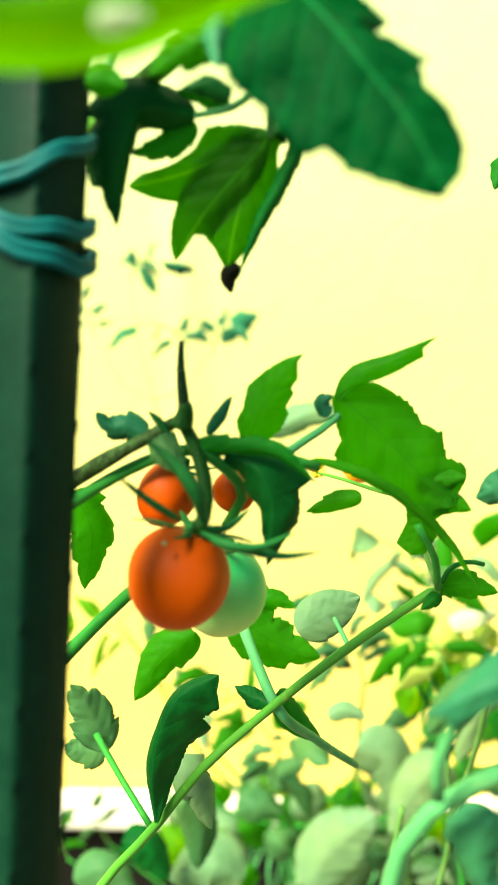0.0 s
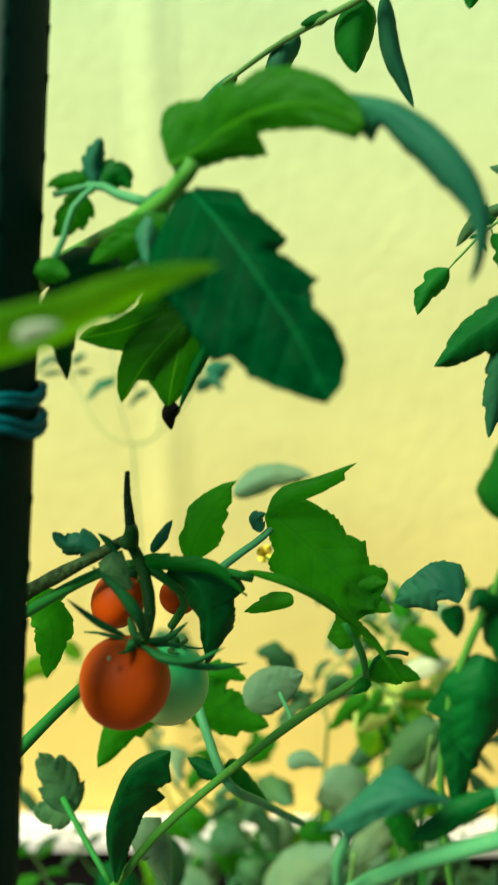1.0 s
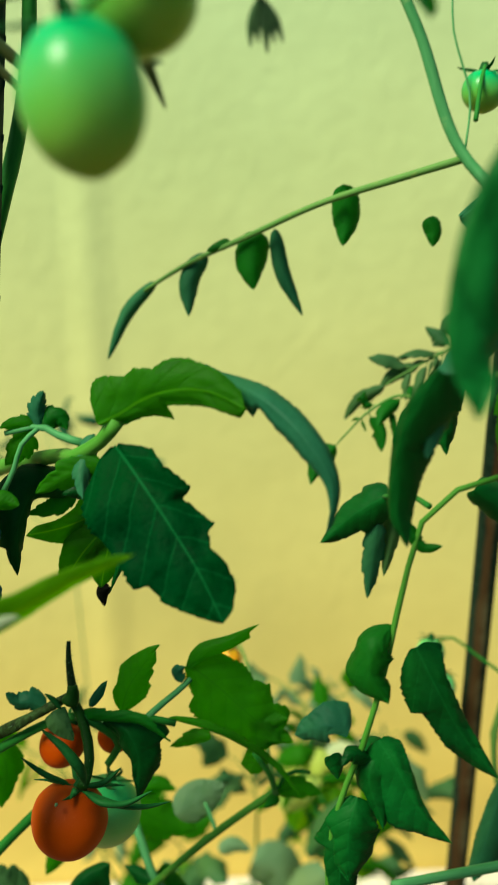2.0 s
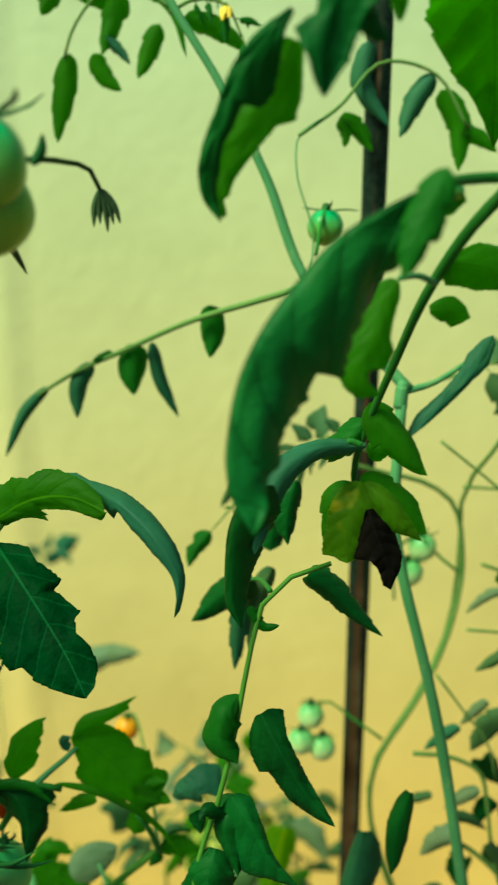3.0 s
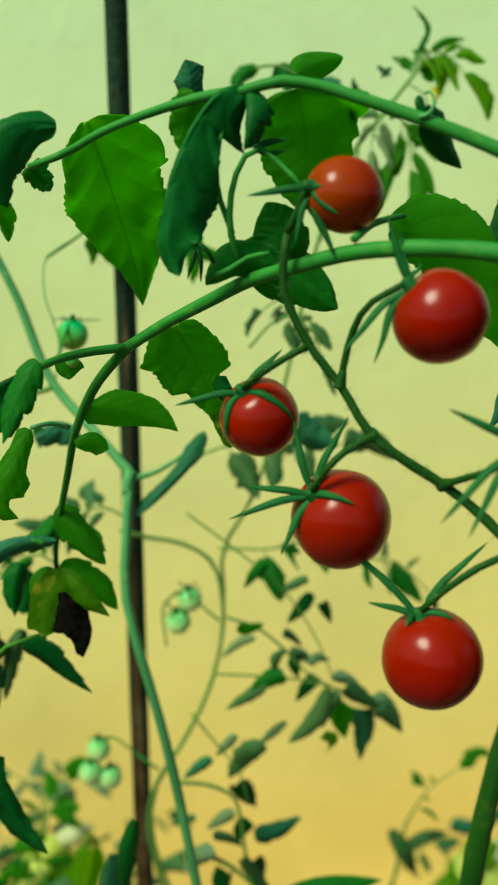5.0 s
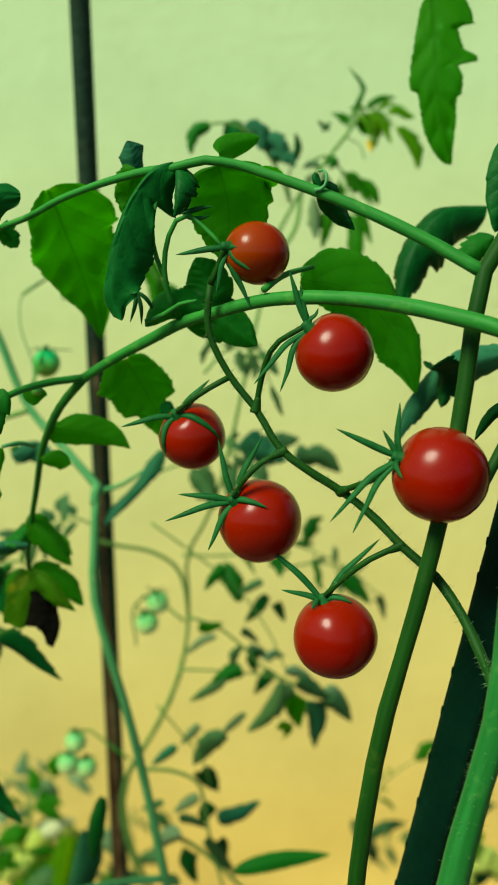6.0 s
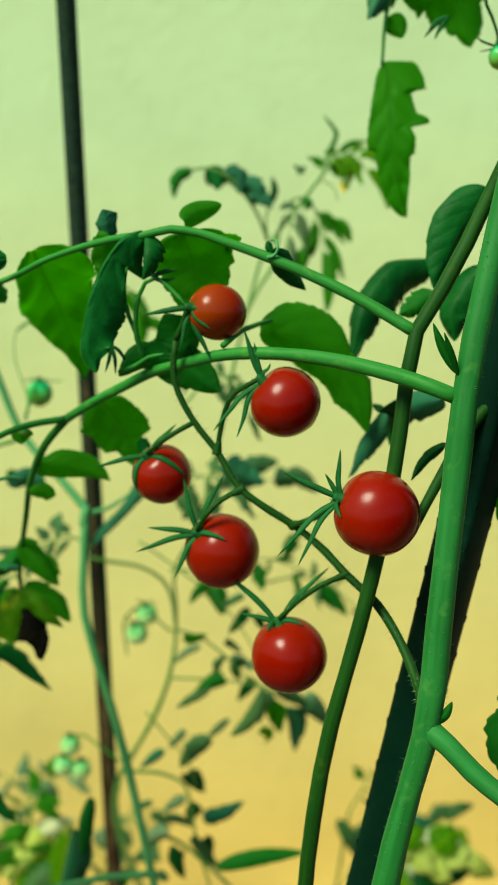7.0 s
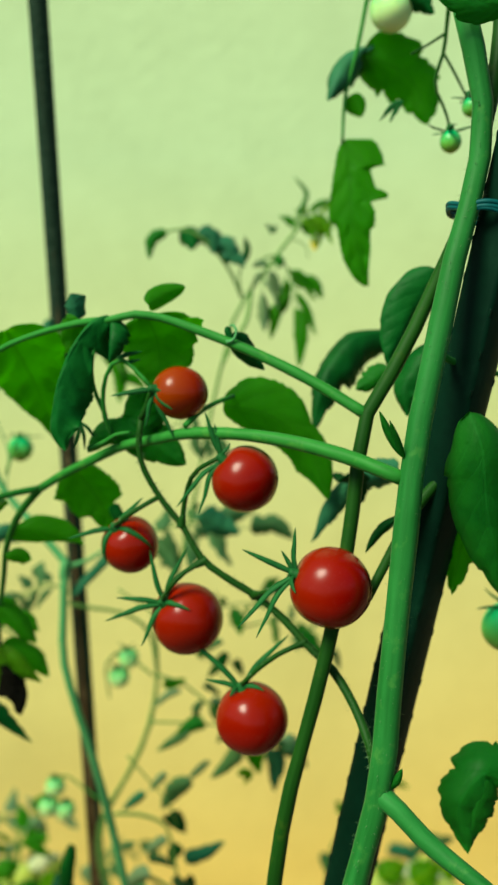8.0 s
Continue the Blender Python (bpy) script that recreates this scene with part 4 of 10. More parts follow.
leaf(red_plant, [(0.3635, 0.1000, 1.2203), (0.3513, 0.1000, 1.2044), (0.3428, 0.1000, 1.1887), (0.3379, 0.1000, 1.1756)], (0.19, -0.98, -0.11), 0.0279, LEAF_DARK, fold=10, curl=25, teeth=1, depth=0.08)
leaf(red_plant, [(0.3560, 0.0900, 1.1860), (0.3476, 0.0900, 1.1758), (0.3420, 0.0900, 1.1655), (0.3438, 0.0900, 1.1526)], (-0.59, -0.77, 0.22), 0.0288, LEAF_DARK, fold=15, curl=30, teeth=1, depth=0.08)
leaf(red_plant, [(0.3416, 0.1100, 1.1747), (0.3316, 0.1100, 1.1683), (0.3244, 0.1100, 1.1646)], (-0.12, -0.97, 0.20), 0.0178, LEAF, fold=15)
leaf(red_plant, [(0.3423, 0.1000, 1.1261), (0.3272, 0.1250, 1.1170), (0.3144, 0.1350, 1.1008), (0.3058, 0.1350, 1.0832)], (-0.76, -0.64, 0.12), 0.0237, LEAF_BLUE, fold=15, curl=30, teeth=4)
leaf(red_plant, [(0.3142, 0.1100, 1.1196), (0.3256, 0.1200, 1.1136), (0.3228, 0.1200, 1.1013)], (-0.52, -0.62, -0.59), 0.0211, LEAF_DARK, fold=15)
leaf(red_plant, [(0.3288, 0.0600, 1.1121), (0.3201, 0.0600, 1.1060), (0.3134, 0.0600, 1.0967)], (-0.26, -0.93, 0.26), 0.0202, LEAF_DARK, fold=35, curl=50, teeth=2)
stem(red_plant, "leaf_stalk", [(0.3577, 0.0550, 1.1435), (0.3507, 0.0550, 1.1329), (0.3378, 0.0520, 1.1217), (0.3215, 0.0500, 1.0974), (0.3105, 0.0480, 1.0798)], 0.0026, 0.0022, STEM_DARK)
stem(red_plant, "branch", [(0.3027, 0.0140, 1.0094), (0.3048, 0.0100, 1.0083), (0.3095, 0.0050, 1.0045), (0.3165, -0.0020, 0.9968), (0.3339, -0.0200, 0.9843), (0.3588, -0.0400, 0.9657)], 0.0044, 0.0026, STEM_MAIN)
leaf(red_plant, [(0.3062, 0.0100, 1.0111), (0.3095, 0.0080, 1.0154), (0.3124, 0.0080, 1.0206)], (-0.52, -0.84, 0.15), 0.0052, LEAF, fold=18, teeth=0)
leaf(red_plant, [(0.3204, 0.0250, 1.1446), (0.3136, 0.0240, 1.1560), (0.3100, 0.0240, 1.1646)], (-0.16, -0.98, -0.13), 0.0061, LEAF, fold=25, teeth=0)
leaf(red_plant, [(0.3204, 0.0250, 1.1446), (0.3167, 0.0220, 1.1527), (0.3129, 0.0200, 1.1611)], (-0.12, -0.93, -0.34), 0.0040, LEAF, fold=25, teeth=0)
stem(red_plant, "leaf_stalk", [(0.3610, 0.1900, 1.3838), (0.3584, 0.1950, 1.3679), (0.3531, 0.1980, 1.3422), (0.3467, 0.2000, 1.3188), (0.3443, 0.2000, 1.2931)], 0.0013, 0.0009, STEM)
leaf(red_plant, [(0.3464, 0.2000, 1.2954), (0.3473, 0.1970, 1.2757), (0.3479, 0.1950, 1.2500), (0.3528, 0.1970, 1.2273), (0.3580, 0.2000, 1.2136)], (-0.32, -0.94, -0.15), 0.0421, LEAF_BRIGHT, fold=(5, 5), curl=(10, 10), left=((0, 0.38), (0.01, 0.73), (0.12, 0.96), (0.19, 1.01), (0.2, 0.66), (0.22, 0.58), (0.33, 0.7), (0.35, 1), (0.4, 1.04), (0.42, 0.53), (0.5, 0.68), (0.6, 0.6), (0.62, 0.46), (0.77, 0.35), (0.91, 0.13)), right=((0.03, 0.23), (0.16, 0.4), (0.33, 0.55), (0.49, 0.66), (0.53, 0.66), (0.55, 0.47), (0.77, 0.47), (0.9, 0.35), (0.98, 0.18)), quilt=0.03)
leaf(red_plant, [(0.3634, 0.2000, 1.3457), (0.3514, 0.2000, 1.3397), (0.3411, 0.1950, 1.3267), (0.3351, 0.1950, 1.3149)], (-0.15, -0.94, 0.29), 0.0352, LEAF_BLUE, fold=20, curl=45)
leaf(red_plant, [(0.3562, 0.2000, 1.3397), (0.3756, 0.2000, 1.3338), (0.3886, 0.2000, 1.3217), (0.3941, 0.2000, 1.3027)], (-0.25, -0.93, -0.26), 0.0448, LEAF_BRIGHT, fold=10, curl=20, teeth=4)
leaf(red_plant, [(0.3487, 0.2000, 1.3188), (0.3531, 0.2000, 1.3127), (0.3556, 0.2000, 1.3073)], (-0.27, -0.95, -0.16), 0.0157, LEAF_BRIGHT, teeth=1, depth=0.1)
tomato(red_plant, (0.3702, 0.1900, 1.3614), 0.0116, (-0.16, 0.07, 0.98), PALE_FRUIT, tall=1.0, sepal=0.018, seed=11, label="pale green unripe tomato")
leaf(red_plant, [(0.3665, 0.1800, 1.3723), (0.3820, 0.1800, 1.3640), (0.3915, 0.1800, 1.3569)], (-0.21, -0.92, -0.33), 0.0250, LEAF_DARK, fold=20)
stem(red_plant, "truss_stalk", [(0.3817, 0.1300, 1.3576), (0.3815, 0.1350, 1.3434), (0.3802, 0.1370, 1.3279), (0.3754, 0.1370, 1.3118), (0.3812, 0.1370, 1.2983), (0.3833, 0.1370, 1.2901)], 0.0011, 0.0007, STEM_DARK)
stem(red_plant, "fruit_stalk", [(0.3802, 0.1370, 1.3266), (0.3866, 0.1370, 1.3159), (0.3925, 0.1370, 1.3050)], 0.0008, 0.0006, STEM_DARK)
stem(red_plant, "fruit_stalk", [(0.3808, 0.1370, 1.3359), (0.3726, 0.1370, 1.3311), (0.3632, 0.1370, 1.3263)], 0.0008, 0.0006, STEM_DARK)
tomato(red_plant, (0.3835, 0.1370, 1.2843), 0.0054, (-0.01, 0.05, 1.00), GREEN_FRUIT, tall=1.05, sepal=0.014, seed=12, label="tiny pale green tomato")
tomato(red_plant, (0.3946, 0.1370, 1.3009), 0.0048, (-0.16, 0.07, 0.98), GREEN_FRUIT, tall=1.05, sepal=0.012, seed=13, label="tiny pale green tomato")
leaf(red_plant, [(0.3669, 0.1600, 1.3087), (0.3602, 0.1600, 1.3048), (0.3537, 0.1600, 1.2983)], (-0.03, -1.00, 0.04), 0.0029, SEPAL, teeth=0, rows=12, half=2, name='sepal')
leaf(red_plant, [(0.3669, 0.1600, 1.3087), (0.3629, 0.1600, 1.3042), (0.3591, 0.1600, 1.2974)], (-0.14, -0.99, 0.09), 0.0029, SEPAL, teeth=0, rows=12, half=2, name='sepal')
leaf(red_plant, [(0.3669, 0.1600, 1.3087), (0.3644, 0.1600, 1.3062), (0.3622, 0.1600, 1.3011)], (-0.15, -0.98, 0.10), 0.0029, SEPAL, teeth=0, rows=12, half=2, name='sepal')
leaf(red_plant, [(0.3669, 0.1600, 1.3087), (0.3614, 0.1600, 1.3067), (0.3562, 0.1600, 1.3025)], (-0.00, -1.00, 0.00), 0.0029, SEPAL, teeth=0, rows=12, half=2, name='sepal')
stem(red_plant, "leaf_stalk", [(0.3390, 0.0400, 1.1866), (0.3502, 0.0500, 1.1808), (0.3671, 0.0600, 1.1764), (0.3930, 0.0700, 1.1673)], 0.0016, 0.0012, STEM)
leaf(red_plant, [(0.3497, 0.0300, 1.1613), (0.3525, 0.0250, 1.1501), (0.3555, 0.0250, 1.1217), (0.3661, 0.0300, 1.0793)], (-0.17, -0.98, -0.03), 0.0396, LEAF, fold=12, curl=30, teeth=2, depth=0.2)
leaf(red_plant, [(0.3632, 0.0600, 1.1266), (0.3591, 0.0600, 1.1009), (0.3537, 0.0600, 1.0736)], (-0.40, -0.92, 0.07), 0.0234, LEAF_BRIGHT, fold=10, teeth=4)
leaf(red_plant, [(0.3678, 0.0300, 0.9956), (0.3573, 0.0300, 1.0021), (0.3457, 0.0300, 0.9904), (0.3495, 0.0300, 0.9654)], (-0.46, -0.84, 0.28), 0.0428, LEAF, fold=15, curl=35, teeth=5)
leaf(red_plant, [(0.3573, 0.0300, 0.9995), (0.3522, 0.0300, 0.9843), (0.3495, 0.0300, 0.9686)], (-0.46, -0.88, 0.12), 0.0287, LEAF, fold=15, curl=35, teeth=4)
tomato(red_plant, (0.4064, 0.1200, 1.0335), 0.0125, (0.01, -0.17, 0.99), GREEN_FRUIT, tall=1.05, sepal=0.018, seed=14, label="green unripe tomato")
leaf(red_plant, [(0.1366, 0.1220, 1.1150), (0.1238, 0.1215, 1.1095), (0.1079, 0.1210, 1.1003), (0.0980, 0.1200, 1.0901), (0.0885, 0.1190, 1.0783), (0.0822, 0.1180, 1.0663), (0.0789, 0.1165, 1.0537), (0.0778, 0.1155, 1.0419), (0.0794, 0.1145, 1.0331), (0.0843, 0.1130, 1.0248)], (-0.05, -0.99, 0.15), 0.0549, LEAF_CREASED, fold=(10, 100), curl=(22, 30), left=((0.04, 0.2), (0.09, 0.48), (0.12, 0.5), (0.16, 0.66), (0.2, 0.62), (0.24, 0.67), (0.29, 0.77), (0.41, 0.98), (0.51, 1.18), (0.52, 1.02), (0.54, 0.85), (0.63, 0.9), (0.75, 0.68), (0.86, 0.66), (0.88, 0.51), (0.97, 0.36)), right=((0.05, 0.3), (0.3, 0.55), (0.5, 0.4), (0.6, 0.6), (0.8, 0.4), (0.95, 0.2)), quilt=0.03, wavy=0.1, label="large drooping leaf with creased blade")
leaf(red_plant, [(0.1370, 0.1200, 1.1176), (0.1325, 0.1180, 1.1102), (0.1279, 0.1170, 1.1004), (0.1246, 0.1170, 1.0894)], (-0.33, -0.91, 0.24), 0.0146, LEAF, fold=8, curl=22, teeth=3)
leaf(red_plant, [(0.1313, 0.1500, 1.0889), (0.1266, 0.1480, 1.0803), (0.1227, 0.1460, 1.0709), (0.1201, 0.1460, 1.0621), (0.1259, 0.1470, 1.0555)], (-0.12, -0.98, 0.14), 0.0172, LEAF_MID, fold=(10, 10), curl=(22, 22), left=((0.08, 0.48), (0.27, 0.62), (0.42, 0.77), (0.53, 1.13), (0.69, 1.03), (0.87, 0.13)), right=((0.05, 0.55), (0.24, 0.49), (0.45, 0.76), (0.58, 1.18), (0.74, 1.04), (0.8, 0.81), (0.91, 0.68)), quilt=0.025, label="green leaf with a hooked tip")
leaf(red_plant, [(0.1476, 0.1720, 1.0790), (0.1538, 0.1720, 1.0799), (0.1611, 0.1730, 1.0756)], (-0.20, -0.97, 0.11), 0.0119, LEAF_MID, fold=(8, 8), curl=(18, 18), left=((0.26, 0.43), (0.5, 0.6), (0.81, 0.43)), right=((0.21, 0.93), (0.86, 1.11)))
leaf(red_plant, [(0.1249, 0.3000, 1.0589), (0.1369, 0.3000, 1.0644), (0.1495, 0.3000, 1.0583)], (0.03, -0.99, 0.17), 0.0196, LEAF_BLUE, fold=(8, 8), curl=(18, 18), left=((0.33, 0.35), (0.52, 0.41), (0.81, 0.45)), right=((0.09, 0.78), (0.67, 1.11), (0.95, 0.64)))
leaf(red_plant, [(0.1145, 0.3200, 0.9816), (0.1133, 0.3200, 0.9684), (0.1121, 0.3200, 0.9556)], (-0.05, -0.95, 0.30), 0.0168, LEAF_DARK, fold=(8, 8), curl=(24, 24), left=((0.1, 0.59), (0.55, 1.1), (0.92, 0.79)), right=((0.13, 0.78), (0.65, 1.18), (0.95, 0.82)))
stem(red_plant, "leaf_stalk", [(0.1458, 0.1600, 1.0871), (0.1393, 0.1550, 1.0897), (0.1322, 0.1500, 1.0892)], 0.0011, 0.0008, STEM_PALE)
stem(red_plant, "leaf_stalk", [(0.1317, 0.2000, 1.0301), (0.1291, 0.2000, 1.0313), (0.1266, 0.2000, 1.0319)], 0.0011, 0.001, STEM)
leaf(red_plant, [(0.1365, 0.2150, 1.0272), (0.1262, 0.2120, 1.0283), (0.1171, 0.2080, 1.0278), (0.1038, 0.2030, 1.0209), (0.0963, 0.2000, 1.0068), (0.0927, 0.2000, 0.9921)], (-0.08, -0.96, 0.26), 0.0111, LEAF_BLUE, fold=(14, 14), curl=(30, 30), left=((0.12, 0.98), (0.32, 0.99), (0.55, 1.39), (0.78, 1.21), (0.93, 0.75)), right=((0.15, 0.59), (0.29, 0.9), (0.5, 1.27), (0.69, 1.14), (0.91, 0.7)), label="narrow blue-green drooping leaf")
leaf(red_plant, [(0.1478, 0.1500, 1.1154), (0.1466, 0.1500, 1.1113), (0.1471, 0.1500, 1.1066)], (-0.19, -0.98, 0.02), 0.0145, LEAF_BRIGHT, teeth=1, depth=0.1)
leaf(red_plant, [(0.1876, 0.1600, 1.1247), (0.1945, 0.1660, 1.1136), (0.2026, 0.1720, 1.0974), (0.2090, 0.1760, 1.0838), (0.2111, 0.1780, 1.0729)], (-0.21, -0.97, 0.10), 0.0433, LEAF_BRIGHT, fold=(5, 5), curl=(12, 12), left=((0.06, 0.38), (0.24, 0.57), (0.37, 0.64), (0.47, 0.57), (0.48, 0.3), (0.56, 0.29), (0.7, 0.36), (0.83, 0.28), (0.97, 0.14)), right=((0, 0.41), (0.12, 0.81), (0.23, 1.05), (0.29, 0.91), (0.42, 0.85), (0.5, 0.75), (0.51, 0.47), (0.63, 0.39), (0.72, 0.27), (0.85, 0.24), (0.97, 0.13)), quilt=0.025, label="bright green lobed leaf yellowing at its tip")
leaf(red_plant, [(0.1510, 0.1700, 1.0931), (0.1642, 0.1720, 1.0916), (0.1771, 0.1740, 1.0872), (0.1891, 0.1750, 1.0811)], (-0.13, -0.98, 0.13), 0.0179, LEAF_MID, fold=(8, 8), curl=(20, 20), left=((0.17, 0.54), (0.31, 1), (0.49, 1.13), (0.7, 1.08), (0.85, 0.73)), right=((0.08, 0.84), (0.39, 0.93), (0.71, 0.46), (0.92, 0.08)), quilt=0.02)
leaf(red_plant, [(0.1379, 0.2150, 1.0429), (0.1470, 0.2100, 1.0300), (0.1581, 0.2100, 1.0156)], (0.03, -0.98, 0.20), 0.0219, LEAF_BRIGHT, fold=15, teeth=1)
leaf(red_plant, [(0.1475, 0.1300, 1.1948), (0.1384, 0.1280, 1.1943), (0.1288, 0.1250, 1.1899), (0.1193, 0.1220, 1.1804), (0.1118, 0.1200, 1.1680), (0.1069, 0.1200, 1.1550), (0.1046, 0.1220, 1.1443), (0.1060, 0.1250, 1.1359)], (0.01, -0.99, -0.11), 0.0351, LEAF_DARK, fold=(4, 14), curl=(12, 36), left=((0.01, 0.21), (0.07, 0.39), (0.19, 0.74), (0.31, 0.8), (0.45, 1.04), (0.46, 0.72), (0.51, 0.67), (0.63, 0.75), (0.72, 0.56), (0.82, 0.5), (0.9, 0.47)), right=((0.05, 0.43), (0.16, 0.42), (0.24, 0.46), (0.37, 0.41), (0.52, 0.4), (0.65, 0.35), (0.76, 0.25), (0.82, 0.64), (0.89, 0.25)), quilt=0.022, wavy=0.18, label="dark green folded leaf")
leaf(red_plant, [(0.0996, 0.1350, 1.1595), (0.0914, 0.1370, 1.1511), (0.0852, 0.1400, 1.1413), (0.0809, 0.1430, 1.1320), (0.0779, 0.1460, 1.1224), (0.0775, 0.1490, 1.1141), (0.0807, 0.1500, 1.1060)], (0.01, -1.00, -0.06), 0.0207, LEAF_DARK, fold=(6, 6), curl=(14, 14), left=((0.08, 0.27), (0.16, 0.6), (0.34, 1.06), (0.43, 0.93), (0.44, 0.38), (0.55, 0.38), (0.63, 0.28), (0.78, 0.32), (0.93, 0.19)), right=((0.06, 0.15), (0.19, 0.31), (0.35, 0.37), (0.51, 0.27), (0.66, 0.31), (0.76, 0.33), (0.88, 0.22)), quilt=0.03, wavy=0.1)
leaf(red_plant, [(0.1013, 0.1420, 1.1532), (0.0961, 0.1460, 1.1409), (0.0887, 0.1490, 1.1290), (0.0825, 0.1520, 1.1191), (0.0815, 0.1530, 1.1072)], (-0.01, -1.00, -0.05), 0.0186, LEAF_MID, fold=(4, 4), curl=(10, 10), left=((0.16, 0.67), (0.34, 1.03), (0.41, 0.61), (0.57, 0.46), (0.74, 0.39), (0.88, 0.21), (0.9, 0.01), (0.98, 0.13)), right=((0.06, 0.61), (0.33, 0.73), (0.52, 0.84), (0.72, 0.62), (0.87, 0.41)))
leaf(red_plant, [(0.1253, 0.1300, 1.1695), (0.1284, 0.1350, 1.1651), (0.1291, 0.1380, 1.1566)], (0.07, -0.86, -0.51), 0.0109, LEAF_BRIGHT, teeth=2)
leaf(red_plant, [(0.1189, 0.1280, 1.1577), (0.1205, 0.1300, 1.1537), (0.1241, 0.1300, 1.1504)], (0.08, -0.97, -0.21), 0.0095, LEAF_DARK, fold=20)
leaf(red_plant, [(0.1369, 0.1480, 1.1828), (0.1405, 0.1500, 1.1793), (0.1441, 0.1500, 1.1747)], (0.06, -0.98, -0.19), 0.0159, LEAF, fold=20)
leaf(red_plant, [(0.1359, 0.2265, 1.0096), (0.1441, 0.2265, 1.0067), (0.1557, 0.2260, 0.9996), (0.1625, 0.2260, 0.9884)], (0.21, -0.94, 0.28), 0.0222, LEAF_BRIGHT, fold=10, curl=25, teeth=3, depth=0.25, peak=0.6)
leaf(red_plant, [(0.1349, 0.2265, 1.0092), (0.1275, 0.2265, 1.0050), (0.1248, 0.2260, 0.9947), (0.1237, 0.2260, 0.9830)], (-0.29, -0.95, 0.14), 0.0166, LEAF_BRIGHT, fold=15, curl=30, teeth=2)
leaf(red_plant, [(0.1361, 0.2220, 1.0115), (0.1323, 0.2180, 1.0023), (0.1295, 0.2170, 0.9910), (0.1298, 0.2170, 0.9815)], (-0.11, -0.95, 0.30), 0.0206, LEAF_SICK, fold=(6, 6), curl=(16, 16), left=((0.06, 0.61), (0.33, 1.08), (0.65, 0.91), (0.97, 0.41)), right=((0.12, 0.71), (0.4, 0.94), (0.68, 0.88), (0.91, 0.99), (0.92, 0.54), (0.97, 0.31)), quilt=0.03, label="withering leaf, green with a yellow patch and black tip")
leaf(red_plant, [(0.1377, 0.2220, 1.0114), (0.1449, 0.2170, 1.0043), (0.1504, 0.2160, 0.9968), (0.1588, 0.2180, 0.9881)], (-0.15, -0.94, 0.29), 0.0142, LEAF_SICK, fold=(8, 8), curl=(20, 20), left=((0.1, 0.52), (0.42, 0.69), (0.73, 0.53)), right=((0.19, 0.59), (0.51, 1.13), (0.69, 0.73), (0.84, 0.33)), quilt=0.03)
leaf(red_plant, [(0.1372, 0.2145, 1.0026), (0.1405, 0.2130, 0.9917), (0.1441, 0.2130, 0.9821), (0.1460, 0.2140, 0.9711)], (-0.14, -0.93, 0.33), 0.0276, LEAF_BURNT, fold=(10, 10), curl=(24, 24), left=((0.19, 0.4), (0.45, 0.7), (0.67, 0.58), (0.86, 0.31)), right=((0.14, 0.26), (0.35, 0.71), (0.5, 1.21), (0.57, 0.53), (0.74, 0.34), (0.94, 0.25)), quilt=0.022, wavy=0.15, name='dry_tip', label="blackened shrivelled leaf tip")
leaf(red_plant, [(0.1414, 0.2320, 1.0187), (0.1493, 0.2320, 1.0234), (0.1586, 0.2320, 1.0153)], (0.04, -0.97, 0.23), 0.0136, LEAF_BRIGHT, fold=8, teeth=1)
leaf(red_plant, [(0.1377, 0.2200, 1.0354), (0.1326, 0.2200, 1.0293), (0.1192, 0.2150, 1.0238)], (0.07, -0.95, 0.30), 0.0263, LEAF, fold=25, curl=40)
leaf(red_plant, [(0.2604, 0.0860, 1.1937), (0.2659, 0.0900, 1.1870), (0.2774, 0.0960, 1.1772)], (-0.22, -0.97, -0.04), 0.0128, LEAF_DARK, fold=(12, 12), curl=(22, 22), left=((0.25, 1.21), (0.55, 1.07), (0.79, 0.52)), right=((0.27, 0.69), (0.41, 0.81), (0.75, 0.65)))
stem(red_plant, "tendril", [(0.2581, 0.0830, 1.1916), (0.2605, 0.0820, 1.1919), (0.2619, 0.0810, 1.1936), (0.2624, 0.0810, 1.1959), (0.2622, 0.0820, 1.1979), (0.2611, 0.0830, 1.1991), (0.2601, 0.0840, 1.1986)], 0.0008, 0.0005, STEM_PALE, sides=8)
leaf(red_plant, [(0.2607, 0.0850, 1.1926), (0.2588, 0.0850, 1.1955), (0.2591, 0.0860, 1.1985)], (-0.20, -0.98, -0.07), 0.0048, LEAF_DARK, fold=(12, 12), curl=(25, 25), left=((0.19, 0.62), (0.54, 0.61), (0.89, 0.5)), right=((0.17, 0.95), (0.72, 1.25), (0.93, 0.88)))
tomato(red_plant, (0.1486, 0.1500, 1.1135), 0.0025, (0.03, 0.07, 1.00), GREEN_FRUIT, tall=1.0, sepals=0)


# ---- left-hand tomato plant with the orange fruit ----
orange_plant = thing("tomato_plant", (-0.095, 0.262, 0.0), "tomato plant with an orange ripening tomato, tied to a stake", "tomato plant", "tomato plants")
stem(orange_plant, "main_stem", [(-0.0889, 0.2620, 0.9464), (-0.1011, 0.2620, 0.8606), (-0.1145, 0.2620, 0.7197), (-0.0970, 0.2620, 0.4000), (-0.0950, 0.2620, 0.0000)], 0.0055, 0.007, STEM)
stem(orange_plant, "main_stem", [(-0.0350, 0.3300, 1.1700), (-0.0400, 0.3300, 1.1180), (-0.0640, 0.3150, 1.0300), (-0.0750, 0.2900, 0.9850), (-0.0889, 0.2620, 0.9464)], 0.0026, 0.0045, STEM)
